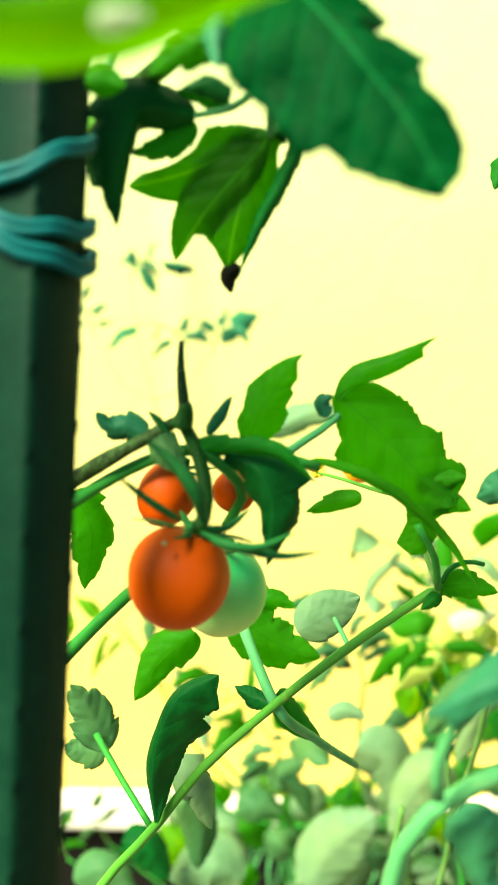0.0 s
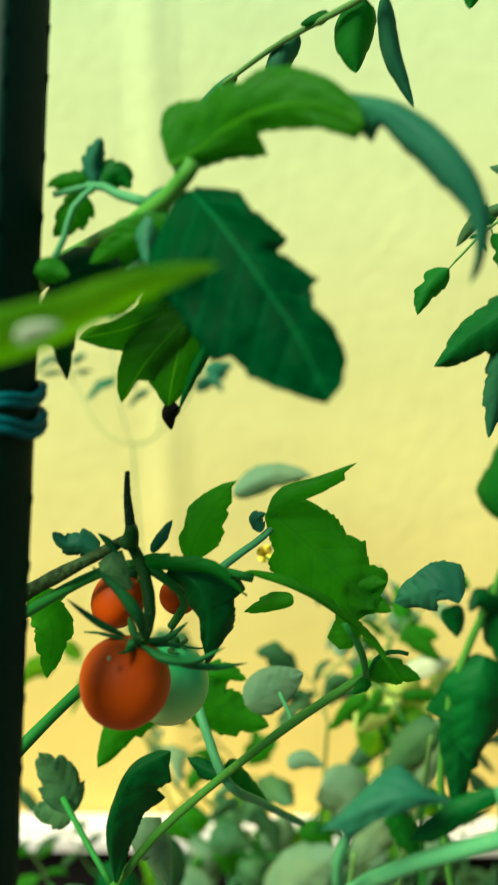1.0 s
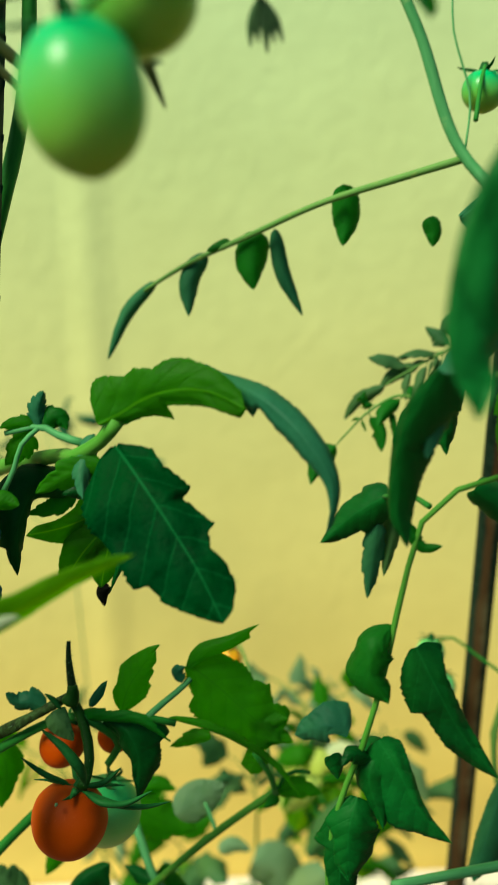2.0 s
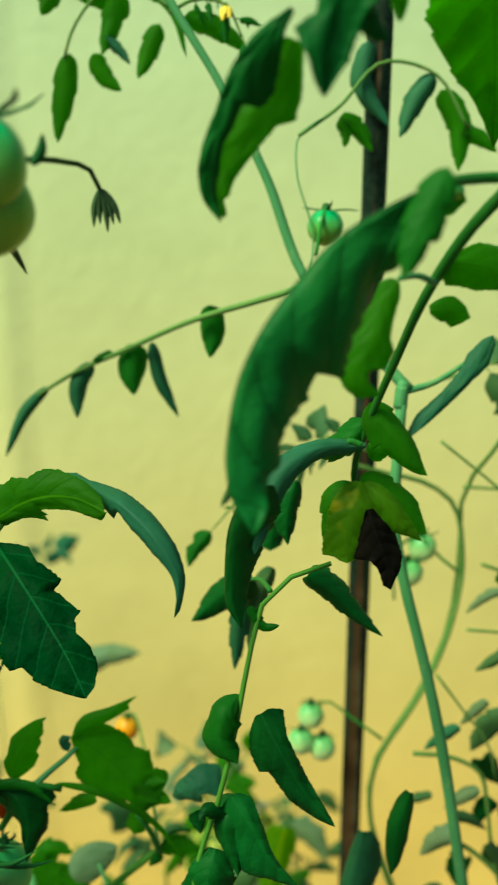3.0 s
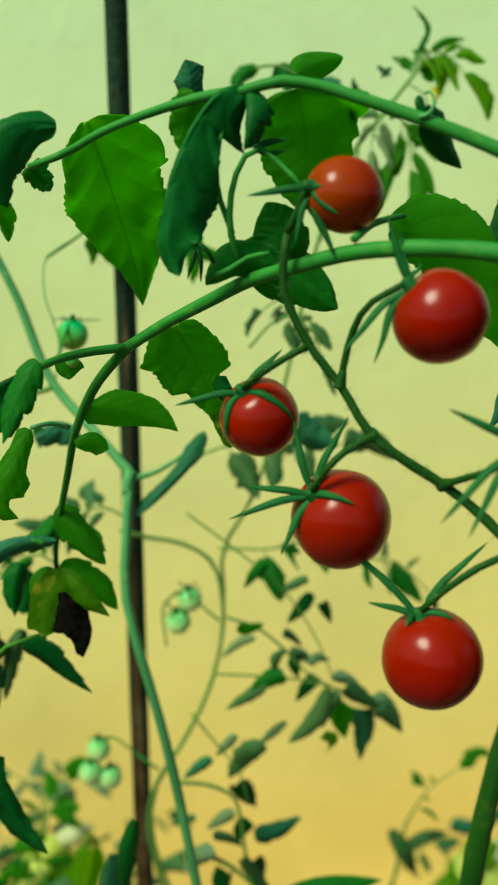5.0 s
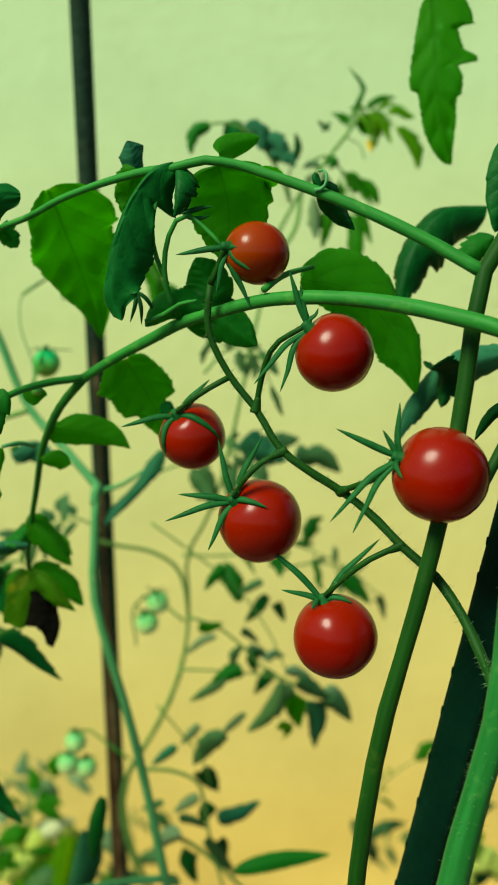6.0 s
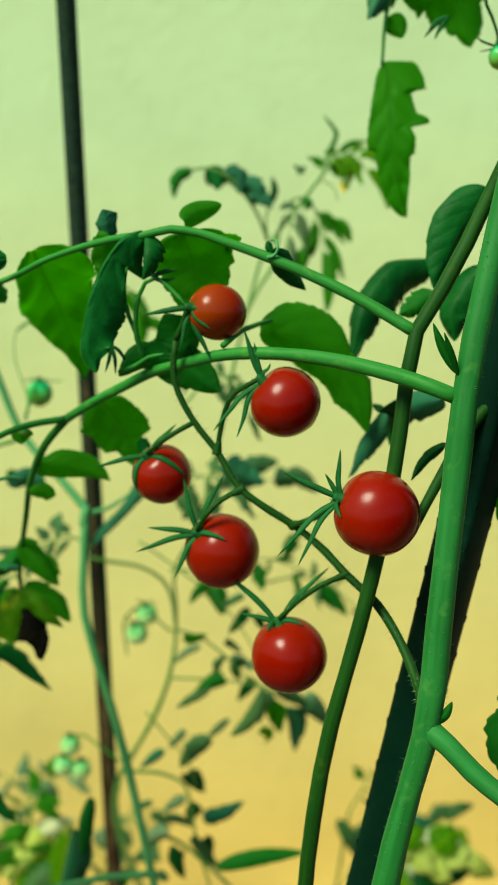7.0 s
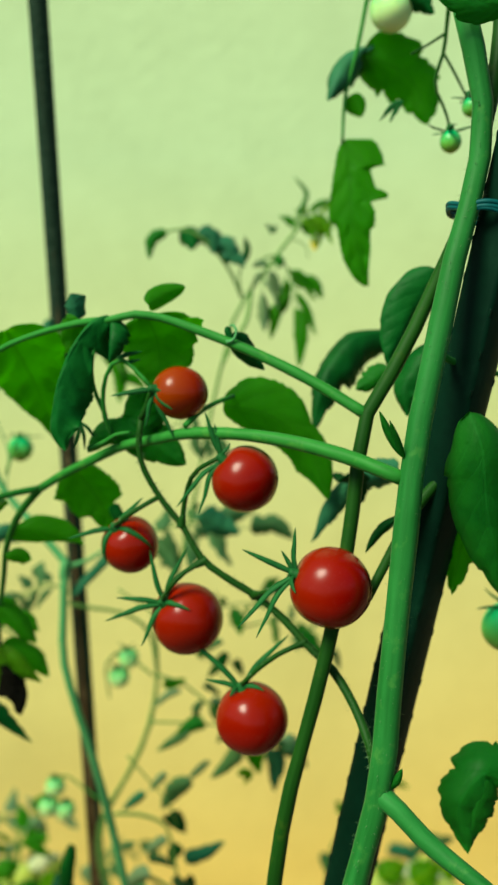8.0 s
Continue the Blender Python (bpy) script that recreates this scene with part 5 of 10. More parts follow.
stem(orange_plant, "branch", [(-0.1182, 0.3050, 0.8236), (-0.0840, 0.2980, 0.8404), (-0.0687, 0.2910, 0.8506), (-0.0545, 0.2850, 0.8604), (-0.0434, 0.2850, 0.8663), (-0.0331, 0.2850, 0.8722)], 0.003, 0.0024, STEM_BROWN, label="brown, knobbly old truss stalk", wobble=0.3, hairs=90, hair=0.0012)
stem(orange_plant, "branch", [(-0.1191, 0.3050, 0.8152), (-0.0846, 0.2980, 0.8325), (-0.0702, 0.2910, 0.8425), (-0.0592, 0.2880, 0.8502), (-0.0437, 0.2880, 0.8581), (-0.0319, 0.2860, 0.8620), (-0.0162, 0.2860, 0.8614), (-0.0024, 0.2880, 0.8589), (0.0090, 0.2900, 0.8549)], 0.0024, 0.0016, STEM)
stem(orange_plant, "dead_stub", [(-0.0325, 0.2850, 0.8716), (-0.0320, 0.2850, 0.8752), (-0.0324, 0.2850, 0.8831), (-0.0325, 0.2850, 0.8900), (-0.0320, 0.2850, 0.8961)], 0.0019, 0.0007, STEM_STUB, label="dry broken stalk stub", wobble=0.3, hairs=90, hair=0.0012)
stem(orange_plant, "stem_joint", [(-0.0330, 0.2830, 0.8701), (-0.0320, 0.2830, 0.8725), (-0.0314, 0.2830, 0.8751), (-0.0315, 0.2830, 0.8774)], 0.0034, 0.0022, STEM_DARK, wobble=0.25)
stem(orange_plant, "truss_stalk", [(-0.0331, 0.2850, 0.8722), (-0.0288, 0.2820, 0.8645), (-0.0256, 0.2760, 0.8557), (-0.0245, 0.2680, 0.8497), (-0.0263, 0.2580, 0.8469)], 0.0019, 0.0020, STEM_DARK, wobble=0.15, hairs=90, hair=0.0012)
stem(orange_plant, "truss_stalk", [(-0.0288, 0.2820, 0.8645), (-0.0198, 0.2850, 0.8563), (-0.0149, 0.2900, 0.8471), (-0.0209, 0.2960, 0.8333)], 0.0019, 0.0016, STEM)
tomato(orange_plant, (-0.0327, 0.2620, 0.8304), 0.0151, (0.31, 0.17, 0.94), ORANGE, tall=1.02, sepal=0.02, seed=21, reflex=0.2, label="orange ripening tomato with a dull skin")
tomato(orange_plant, (-0.0228, 0.2960, 0.8103), 0.0148, (0.17, 0.18, 0.97), TURNING_FRUIT, tall=1.04, sepal=0.016, seed=22, label="pale green unripe tomato behind the orange one")
tomato(orange_plant, (-0.0397, 0.2960, 0.8441), 0.0095, (0.49, 0.16, 0.85), ORANGE, tall=1.15, sepal=0.012, seed=23, label="small orange tomato partly hidden")
tomato(orange_plant, (-0.0182, 0.3000, 0.8436), 0.0070, (0.01, 0.18, 0.98), ORANGE, tall=1.0, sepals=0)
leaf(orange_plant, [(-0.0299, 0.2550, 0.8503), (-0.0369, 0.2500, 0.8573), (-0.0429, 0.2500, 0.8622), (-0.0477, 0.2520, 0.8653)], (0.32, -0.92, 0.20), 0.0038, SEPAL, teeth=0, rows=16, half=2, name='sepal', fold=20, curl=30)
leaf(orange_plant, [(-0.0260, 0.2550, 0.8478), (-0.0177, 0.2480, 0.8465), (-0.0099, 0.2480, 0.8456), (0.0017, 0.2520, 0.8487)], (-0.11, -0.92, 0.39), 0.0044, SEPAL, teeth=0, rows=16, half=2, name='sepal', fold=20, curl=30)
leaf(orange_plant, [(-0.0246, 0.2560, 0.8465), (-0.0132, 0.2500, 0.8445), (-0.0023, 0.2520, 0.8414), (0.0085, 0.2560, 0.8409)], (0.07, -0.92, 0.39), 0.0042, SEPAL, teeth=0, rows=16, half=2, name='sepal', fold=20, curl=30)
leaf(orange_plant, [(-0.0255, 0.2580, 0.8475), (-0.0186, 0.2620, 0.8459), (-0.0113, 0.2650, 0.8508)], (0.31, -0.84, 0.44), 0.0038, SEPAL, teeth=0, rows=16, half=2, name='sepal', fold=20, curl=30)
leaf(orange_plant, [(-0.0242, 0.2560, 0.8491), (-0.0252, 0.2500, 0.8597), (-0.0289, 0.2500, 0.8662), (-0.0399, 0.2550, 0.8751)], (0.24, -0.96, 0.11), 0.0066, SEPAL, teeth=0, rows=16, half=2, name='sepal', fold=20, curl=30)
leaf(orange_plant, [(-0.0392, 0.2790, 0.8687), (-0.0358, 0.2760, 0.8646), (-0.0309, 0.2740, 0.8580)], (0.16, -0.92, 0.36), 0.0118, LEAF_MUTED, fold=(8, 8), curl=(18, 18), left=((0.05, 0.93), (0.47, 0.69), (0.88, 0.3)), right=((0, 0.79), (0.28, 1.11), (0.68, 0.76)), label="limp grey-green leaf over the fruit")
leaf(orange_plant, [(-0.0249, 0.2830, 0.8677), (-0.0211, 0.2820, 0.8740), (-0.0171, 0.2810, 0.8803)], (0.11, -0.94, 0.33), 0.0047, LEAF_BLUE, fold=(8, 8), curl=(16, 16), left=((0.12, 0.85), (0.42, 0.88), (0.82, 0.54)), right=((0.13, 0.78), (0.47, 1.09), (0.83, 0.5)))
leaf(orange_plant, [(-0.0361, 0.2800, 0.8687), (-0.0394, 0.2800, 0.8731), (-0.0423, 0.2800, 0.8760)], (0.21, -0.96, 0.17), 0.0040, SEPAL, teeth=0, rows=16, half=2, name='sepal', fold=20, curl=30)
leaf(orange_plant, [(-0.0255, 0.2500, 0.8506), (-0.0267, 0.2470, 0.8527), (-0.0291, 0.2470, 0.8494)], (0.43, -0.74, 0.51), 0.0042, SEPAL, teeth=0, rows=16, half=2, name='sepal', fold=20, curl=30)
leaf(orange_plant, [(-0.0434, 0.2850, 0.8672), (-0.0488, 0.2850, 0.8699), (-0.0548, 0.2850, 0.8700), (-0.0589, 0.2850, 0.8744)], (0.13, -0.95, 0.29), 0.0146, LEAF_BLUE, fold=15, curl=30, teeth=3)
leaf(orange_plant, [(-0.0128, 0.2880, 0.8626), (-0.0101, 0.2890, 0.8713), (-0.0040, 0.2900, 0.8808), (0.0042, 0.2900, 0.8908)], (0.02, -0.97, 0.25), 0.0175, LEAF_MID, fold=(6, 6), curl=(14, 14), left=((0.05, 0.4), (0.19, 0.72), (0.3, 0.64), (0.47, 0.93), (0.66, 0.73), (0.88, 0.36)), right=((0.07, 0.58), (0.22, 1.06), (0.46, 1.01), (0.5, 0.74), (0.65, 0.69), (0.68, 0.47), (0.79, 0.44), (0.91, 0.01)), label="small bright green toothed leaf")
leaf(orange_plant, [(-0.0196, 0.2840, 0.8620), (-0.0100, 0.2790, 0.8582), (-0.0058, 0.2770, 0.8481), (-0.0062, 0.2760, 0.8376), (-0.0073, 0.2760, 0.8275)], (0.03, -0.94, 0.35), 0.0289, LEAF_DARK, fold=(14, 14), curl=(28, 28), left=((0.23, 0.54), (0.32, 1.01), (0.49, 1.35), (0.51, 0.87), (0.57, 0.87), (0.71, 0.78), (0.82, 0.45)), right=((0.35, 0.65), (0.46, 0.58), (0.59, 0.34), (0.76, 0.25), (0.88, 0.08)))
leaf(orange_plant, [(-0.0317, 0.2840, 0.8624), (-0.0191, 0.2780, 0.8648), (-0.0056, 0.2760, 0.8641), (0.0077, 0.2760, 0.8548)], (-0.24, -0.93, -0.26), 0.0094, LEAF, fold=10, curl=25, teeth=2)
stem(orange_plant, "leaf_stalk", [(-0.0024, 0.2880, 0.8593), (0.0047, 0.2950, 0.8623), (0.0110, 0.3000, 0.8651), (0.0156, 0.3030, 0.8684)], 0.0016, 0.0012, STEM_PALE)
leaf(orange_plant, [(0.0148, 0.3030, 0.8756), (0.0276, 0.3030, 0.8637), (0.0409, 0.3030, 0.8496), (0.0541, 0.3030, 0.8370)], (-0.04, -0.92, 0.40), 0.0346, LEAF_MID, fold=(5, 5), curl=(12, 12), left=((0, 0.33), (0.16, 0.71), (0.37, 0.88), (0.52, 0.78), (0.65, 0.96), (0.78, 0.64), (0.91, 0.81), (0.96, 0.67), (0.97, 0.21)), right=((0.09, 0.36), (0.22, 0.63), (0.25, 0.95), (0.38, 1.05), (0.59, 0.84), (0.74, 0.6), (0.92, 0.59), (0.98, 0.25)), label="broad bright green lobed leaf lit from behind")
leaf(orange_plant, [(0.0147, 0.3020, 0.8734), (0.0216, 0.3010, 0.8812), (0.0325, 0.3000, 0.8868), (0.0455, 0.3000, 0.8940)], (-0.02, -0.94, 0.33), 0.0085, LEAF_MID, fold=(8, 8), curl=(15, 15), left=((0.13, 0.92), (0.27, 1.09), (0.51, 0.74), (0.82, 0.3)), right=((0.13, 0.52), (0.43, 0.97), (0.69, 0.9), (0.83, 0.88), (0.85, 0.29)))
leaf(orange_plant, [(0.0463, 0.3040, 0.8383), (0.0441, 0.3060, 0.8293), (0.0405, 0.3080, 0.8177)], (-0.06, -0.89, 0.46), 0.0170, LEAF_MID, fold=(8, 8), curl=(20, 20), left=((0.13, 0.83), (0.39, 0.31), (0.61, 0.82), (0.93, 0.59)), right=((0.23, 1.13), (0.55, 0.72), (0.98, 0.79)))
leaf(orange_plant, [(0.0457, 0.3040, 0.8362), (0.0530, 0.3040, 0.8382), (0.0596, 0.3040, 0.8352)], (0.02, -0.94, 0.33), 0.0102, LEAF_MID, teeth=0)
leaf(orange_plant, [(0.0407, 0.3040, 0.8460), (0.0490, 0.3040, 0.8460), (0.0573, 0.3040, 0.8470)], (-0.02, -0.94, 0.33), 0.0115, LEAF_MID, teeth=0)
leaf(orange_plant, [(0.0119, 0.3000, 0.8682), (0.0101, 0.3000, 0.8729), (0.0136, 0.3000, 0.8756)], (-0.09, -1.00, 0.02), 0.0078, LEAF_BLUE, teeth=2)
leaf(orange_plant, [(0.0234, 0.3040, 0.8402), (0.0142, 0.3060, 0.8375), (0.0049, 0.3060, 0.8339)], (-0.20, -0.93, 0.30), 0.0094, LEAF_MID, teeth=1)
leaf(orange_plant, [(0.0063, 0.2900, 0.8574), (0.0240, 0.2900, 0.8508), (0.0370, 0.2940, 0.8409), (0.0510, 0.3000, 0.8258), (0.0636, 0.3030, 0.8066)], (-0.09, -0.94, -0.34), 0.0069, LEAF_MID, fold=20, curl=30, teeth=5, depth=0.3, label="narrow leaf curled edge-on")
stem(orange_plant, "leaf_stalk", [(0.0425, 0.3060, 0.8294), (0.0488, 0.3100, 0.8165), (0.0521, 0.3180, 0.8008)], 0.0013, 0.0014, STEM)
stem(orange_plant, "branch", [(-0.0765, 0.3500, 0.9487), (-0.0566, 0.3180, 0.9618), (-0.0400, 0.2950, 0.9702), (-0.0257, 0.2730, 0.9770), (-0.0197, 0.2580, 0.9806), (-0.0090, 0.2500, 0.9885), (-0.0029, 0.2450, 0.9958)], 0.0036, 0.0024, STEM_LIGHT)
leaf(orange_plant, [(-0.0038, 0.2400, 0.9889), (0.0062, 0.2260, 0.9786), (0.0156, 0.2160, 0.9667), (0.0241, 0.2070, 0.9548), (0.0310, 0.2000, 0.9413)], (0.07, -0.94, 0.34), 0.0464, LEAF_SPOT, fold=(5, 5), curl=(12, 12), left=((0.03, 0.16), (0.13, 0.44), (0.24, 0.43), (0.38, 0.6), (0.41, 0.38), (0.51, 0.48), (0.6, 0.58), (0.62, 0.44), (0.7, 0.32), (0.78, 0.43), (0.88, 0.4), (0.97, 0.2)), right=((0, 0.39), (0.05, 0.72), (0.14, 0.96), (0.24, 1.05), (0.4, 0.99), (0.55, 0.95), (0.65, 0.97), (0.67, 0.76), (0.81, 0.64), (0.9, 0.4), (0.97, 0.14)), quilt=0.018, label="large dark green leaf with a dry spot at its tip")
leaf(orange_plant, [(-0.0098, 0.2455, 0.9949), (-0.0020, 0.2435, 0.9988), (0.0058, 0.2400, 1.0040), (0.0161, 0.2340, 1.0082), (0.0286, 0.2280, 1.0086), (0.0397, 0.2220, 1.0043)], (0.03, -1.00, -0.02), 0.0272, LEAF_VEIN, fold=(6, 6), curl=(16, 16), left=((0, 0.54), (0.06, 1.08), (0.15, 1.04), (0.29, 0.74), (0.35, 0.83), (0.45, 0.63), (0.52, 0.77), (0.59, 0.79), (0.72, 0.63), (0.81, 0.51), (0.93, 0.31)), right=((0.07, 0.17), (0.14, 0.28), (0.24, 0.46), (0.34, 0.76), (0.41, 0.93), (0.43, 0.65), (0.44, 0.39), (0.45, 0.42), (0.65, 0.5), (0.85, 0.42), (0.98, 0.35)), quilt=0.014, label="arching green leaf seen from below")
leaf(orange_plant, [(0.0186, 0.2500, 1.0125), (0.0333, 0.2360, 1.0105), (0.0473, 0.2200, 1.0058), (0.0578, 0.2110, 0.9962), (0.0653, 0.2060, 0.9831), (0.0636, 0.2050, 0.9679)], (-0.03, -0.96, 0.26), 0.0134, LEAF_BLUE, fold=(14, 14), curl=(35, 35), left=((0.08, 0.91), (0.18, 0.63), (0.33, 1), (0.53, 1.2), (0.7, 1.11), (0.83, 0.67), (0.97, 0.42)), right=((0.18, 0.43), (0.3, 1.08), (0.36, 1.52), (0.41, 0.63), (0.52, 1.05), (0.69, 0.96), (0.86, 0.38), (0.93, 0.04)), label="narrow blue-green leaf curling down")
leaf(orange_plant, [(-0.0030, 0.2460, 0.9951), (0.0052, 0.2480, 0.9986), (0.0154, 0.2500, 0.9970)], (0.21, -0.98, 0.01), 0.0085, LEAF, fold=12)
stem(orange_plant, "leaf_stalk", [(-0.0105, 0.2500, 0.9878), (-0.0081, 0.2550, 0.9921), (-0.0098, 0.2600, 0.9950)], 0.0016, 0.0012, STEM_DARK)
leaf(orange_plant, [(-0.0127, 0.2560, 0.9891), (-0.0163, 0.2500, 0.9788), (-0.0166, 0.2450, 0.9686)], (0.21, -0.88, 0.43), 0.0129, LEAF_BLUE, fold=20)
stem(orange_plant, "leaf_stalk", [(-0.0046, 0.2700, 0.9703), (-0.0046, 0.2820, 0.9626), (-0.0054, 0.2900, 0.9524)], 0.0016, 0.0014, STEM_PALE)
stem(orange_plant, "leaf_stalk", [(-0.0071, 0.2800, 0.9669), (-0.0150, 0.2830, 0.9616), (-0.0261, 0.2850, 0.9594)], 0.0012, 0.0009, STEM_PALE)
leaf(orange_plant, [(-0.0051, 0.2880, 0.9546), (-0.0096, 0.2880, 0.9478), (-0.0130, 0.2890, 0.9385), (-0.0161, 0.2890, 0.9274), (-0.0184, 0.2900, 0.9163)], (0.04, -1.00, 0.05), 0.0230, LEAF_VEIN, fold=(6, 6), curl=(16, 16), left=((0, 0.33), (0.09, 0.46), (0.26, 0.82), (0.44, 0.69), (0.69, 0.59), (0.88, 0.37)), right=((0.05, 0.58), (0.23, 0.9), (0.41, 1.02), (0.6, 1.08), (0.78, 0.93), (0.87, 0.45)), label="lobed leaf with shrivelled brown edge")
leaf(orange_plant, [(-0.0067, 0.2875, 0.9511), (-0.0148, 0.2875, 0.9433), (-0.0247, 0.2875, 0.9324), (-0.0333, 0.2880, 0.9190)], (0.07, -1.00, 0.05), 0.0222, LEAF_VEIN, fold=(6, 6), curl=(14, 14), left=((0.12, 0.44), (0.43, 0.71), (0.72, 0.57), (0.77, 0.08), (0.92, 0.06)), right=((0.16, 0.85), (0.4, 1.06), (0.62, 0.84), (0.81, 0.61), (0.93, 0.34)))
leaf(orange_plant, [(-0.0060, 0.2890, 0.9531), (-0.0180, 0.2890, 0.9487), (-0.0310, 0.2890, 0.9435), (-0.0463, 0.2890, 0.9404)], (0.09, -1.00, 0.01), 0.0187, LEAF_VEIN, fold=(6, 6), curl=(14, 14), left=((0.16, 0.76), (0.47, 0.85), (0.69, 0.87), (0.86, 0.53)), right=((0.12, 0.68), (0.35, 1.06), (0.48, 0.61), (0.7, 0.4), (0.9, 0.32)))
leaf(orange_plant, [(-0.0031, 0.2865, 0.9576), (0.0016, 0.2865, 0.9522), (-0.0019, 0.2865, 0.9416), (-0.0088, 0.2870, 0.9291), (-0.0147, 0.2880, 0.9158)], (-0.01, -1.00, -0.03), 0.0134, LEAF_DARK, fold=22, curl=45, teeth=7, depth=0.5, label="shrivelled dark edge of the leaf")
leaf(orange_plant, [(-0.0051, 0.2900, 0.9531), (0.0005, 0.2900, 0.9561), (0.0037, 0.2900, 0.9522)], (-0.00, -1.00, -0.02), 0.0121, LEAF_DARK, fold=20, teeth=3)
leaf(orange_plant, [(-0.0146, 0.2885, 0.9177), (-0.0180, 0.2885, 0.9142), (-0.0171, 0.2885, 0.9095)], (0.02, -1.00, -0.01), 0.0085, LEAF_BURNT, fold=25, teeth=0, label="shrivelled blackened tip")
leaf(orange_plant, [(-0.0253, 0.2850, 0.9594), (-0.0403, 0.2800, 0.9609), (-0.0447, 0.2750, 0.9529), (-0.0472, 0.2720, 0.9305)], (0.53, -0.84, -0.13), 0.0280, LEAF_DARK, fold=18, curl=35, teeth=3)
leaf(orange_plant, [(-0.0263, 0.2860, 0.9579), (-0.0355, 0.2880, 0.9510), (-0.0452, 0.2880, 0.9496)], (-0.07, -0.99, -0.09), 0.0110, LEAF, fold=10)
leaf(orange_plant, [(-0.0166, 0.2840, 0.9614), (-0.0235, 0.2840, 0.9652), (-0.0310, 0.2840, 0.9653)], (-0.01, -1.00, -0.03), 0.0091, LEAF, fold=10, teeth=2, depth=0.15)
leaf(orange_plant, [(-0.0095, 0.2500, 0.9790), (-0.0205, 0.2520, 0.9756), (-0.0346, 0.2550, 0.9682)], (-0.11, -0.98, -0.19), 0.0141, LEAF_BRIGHT, fold=8, curl=15, teeth=2)
leaf(orange_plant, [(-0.0494, 0.2500, 0.9665), (-0.0446, 0.2500, 0.9664), (-0.0395, 0.2500, 0.9656)], (-0.00, -1.00, -0.05), 0.0099, LEAF_BRIGHT, teeth=1, depth=0.1)
stem(orange_plant, "branch", [(-0.0474, 0.2620, 0.9671), (-0.0441, 0.2640, 0.9733), (-0.0396, 0.2660, 0.9844), (-0.0339, 0.2680, 0.9890)], 0.0011, 0.0009, STEM_PALE)
stem(orange_plant, "branch", [(-0.0177, 0.2620, 0.9843), (-0.0271, 0.2660, 0.9866), (-0.0323, 0.2680, 0.9890), (-0.0469, 0.2700, 0.9867)], 0.0016, 0.001, STEM_PALE)
leaf(orange_plant, [(-0.0339, 0.2680, 0.9890), (-0.0343, 0.2680, 0.9953), (-0.0315, 0.2680, 1.0026)], (0.18, -0.98, -0.03), 0.0121, LEAF_BLUE, fold=18, curl=30, teeth=5)
leaf(orange_plant, [(-0.0323, 0.2680, 0.9890), (-0.0279, 0.2680, 0.9929), (-0.0237, 0.2680, 0.9881)], (0.00, -1.00, 0.03), 0.0112, LEAF, teeth=3)
leaf(orange_plant, [(-0.0340, 0.2680, 0.9882), (-0.0412, 0.2680, 0.9907), (-0.0488, 0.2680, 0.9892)], (0.00, -1.00, 0.04), 0.0082, LEAF_BRIGHT, teeth=2)
leaf(orange_plant, [(-0.0378, 0.2700, 0.9866), (-0.0431, 0.2700, 0.9810), (-0.0478, 0.2700, 0.9745)], (-0.17, -0.98, 0.14), 0.0156, LEAF_BRIGHT, teeth=3)
leaf(orange_plant, [(-0.0145, 0.2620, 0.9631), (-0.0210, 0.2620, 0.9659), (-0.0266, 0.2620, 0.9652)], (0.02, -0.99, 0.13), 0.0086, LEAF_DARK, teeth=2)
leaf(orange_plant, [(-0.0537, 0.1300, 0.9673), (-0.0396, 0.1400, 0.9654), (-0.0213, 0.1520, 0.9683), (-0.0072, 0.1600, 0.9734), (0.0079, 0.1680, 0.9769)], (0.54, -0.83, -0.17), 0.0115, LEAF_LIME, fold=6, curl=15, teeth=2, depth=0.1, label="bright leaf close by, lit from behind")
stem(orange_plant, "branch", [(-0.1129, 0.2800, 0.7563), (-0.0885, 0.2950, 0.7733), (-0.0766, 0.3000, 0.7847), (-0.0548, 0.3030, 0.8058), (-0.0411, 0.3050, 0.8175)], 0.0026, 0.0022, STEM)
leaf(orange_plant, [(-0.0739, 0.3100, 0.8401), (-0.0684, 0.3100, 0.8278), (-0.0719, 0.3100, 0.8035)], (0.23, -0.97, 0.01), 0.0230, LEAF_BRIGHT, teeth=3)
stem(orange_plant, "truss_stalk", [(-0.0400, 0.3300, 1.1180), (-0.0370, 0.2620, 1.1185), (-0.0344, 0.1800, 1.1195), (-0.0066, 0.1500, 1.1224), (0.0028, 0.1400, 1.1230), (0.0099, 0.1350, 1.1252), (0.0204, 0.1300, 1.1304)], 0.0022, 0.0017, STEM_DARK)
stem(orange_plant, "truss_stalk", [(-0.0420, 0.3280, 1.1100), (-0.0375, 0.2640, 1.1110), (-0.0351, 0.1800, 1.1125), (-0.0082, 0.1550, 1.1140), (0.0036, 0.1480, 1.1146)], 0.0015, 0.0012, STEM_DARK)
tomato(orange_plant, (0.0066, 0.1280, 1.0894), 0.0128, (-0.13, 0.18, 0.97), GREEN_FRUIT, tall=1.24, sepal=0.016, seed=31, label="large green unripe plum tomato")
tomato(orange_plant, (0.0174, 0.1420, 1.1102), 0.0127, (-0.40, 0.39, 0.83), GREEN_FRUIT, tall=0.98, sepal=0.016, seed=32, label="green unripe tomato")
tomato(orange_plant, (0.0212, 0.1280, 1.1216), 0.0091, (-0.19, 0.02, 0.98), GREEN_FRUIT, tall=1.22, sepal=0.02, seed=33, label="green unripe plum tomato, yellowing at the tip")
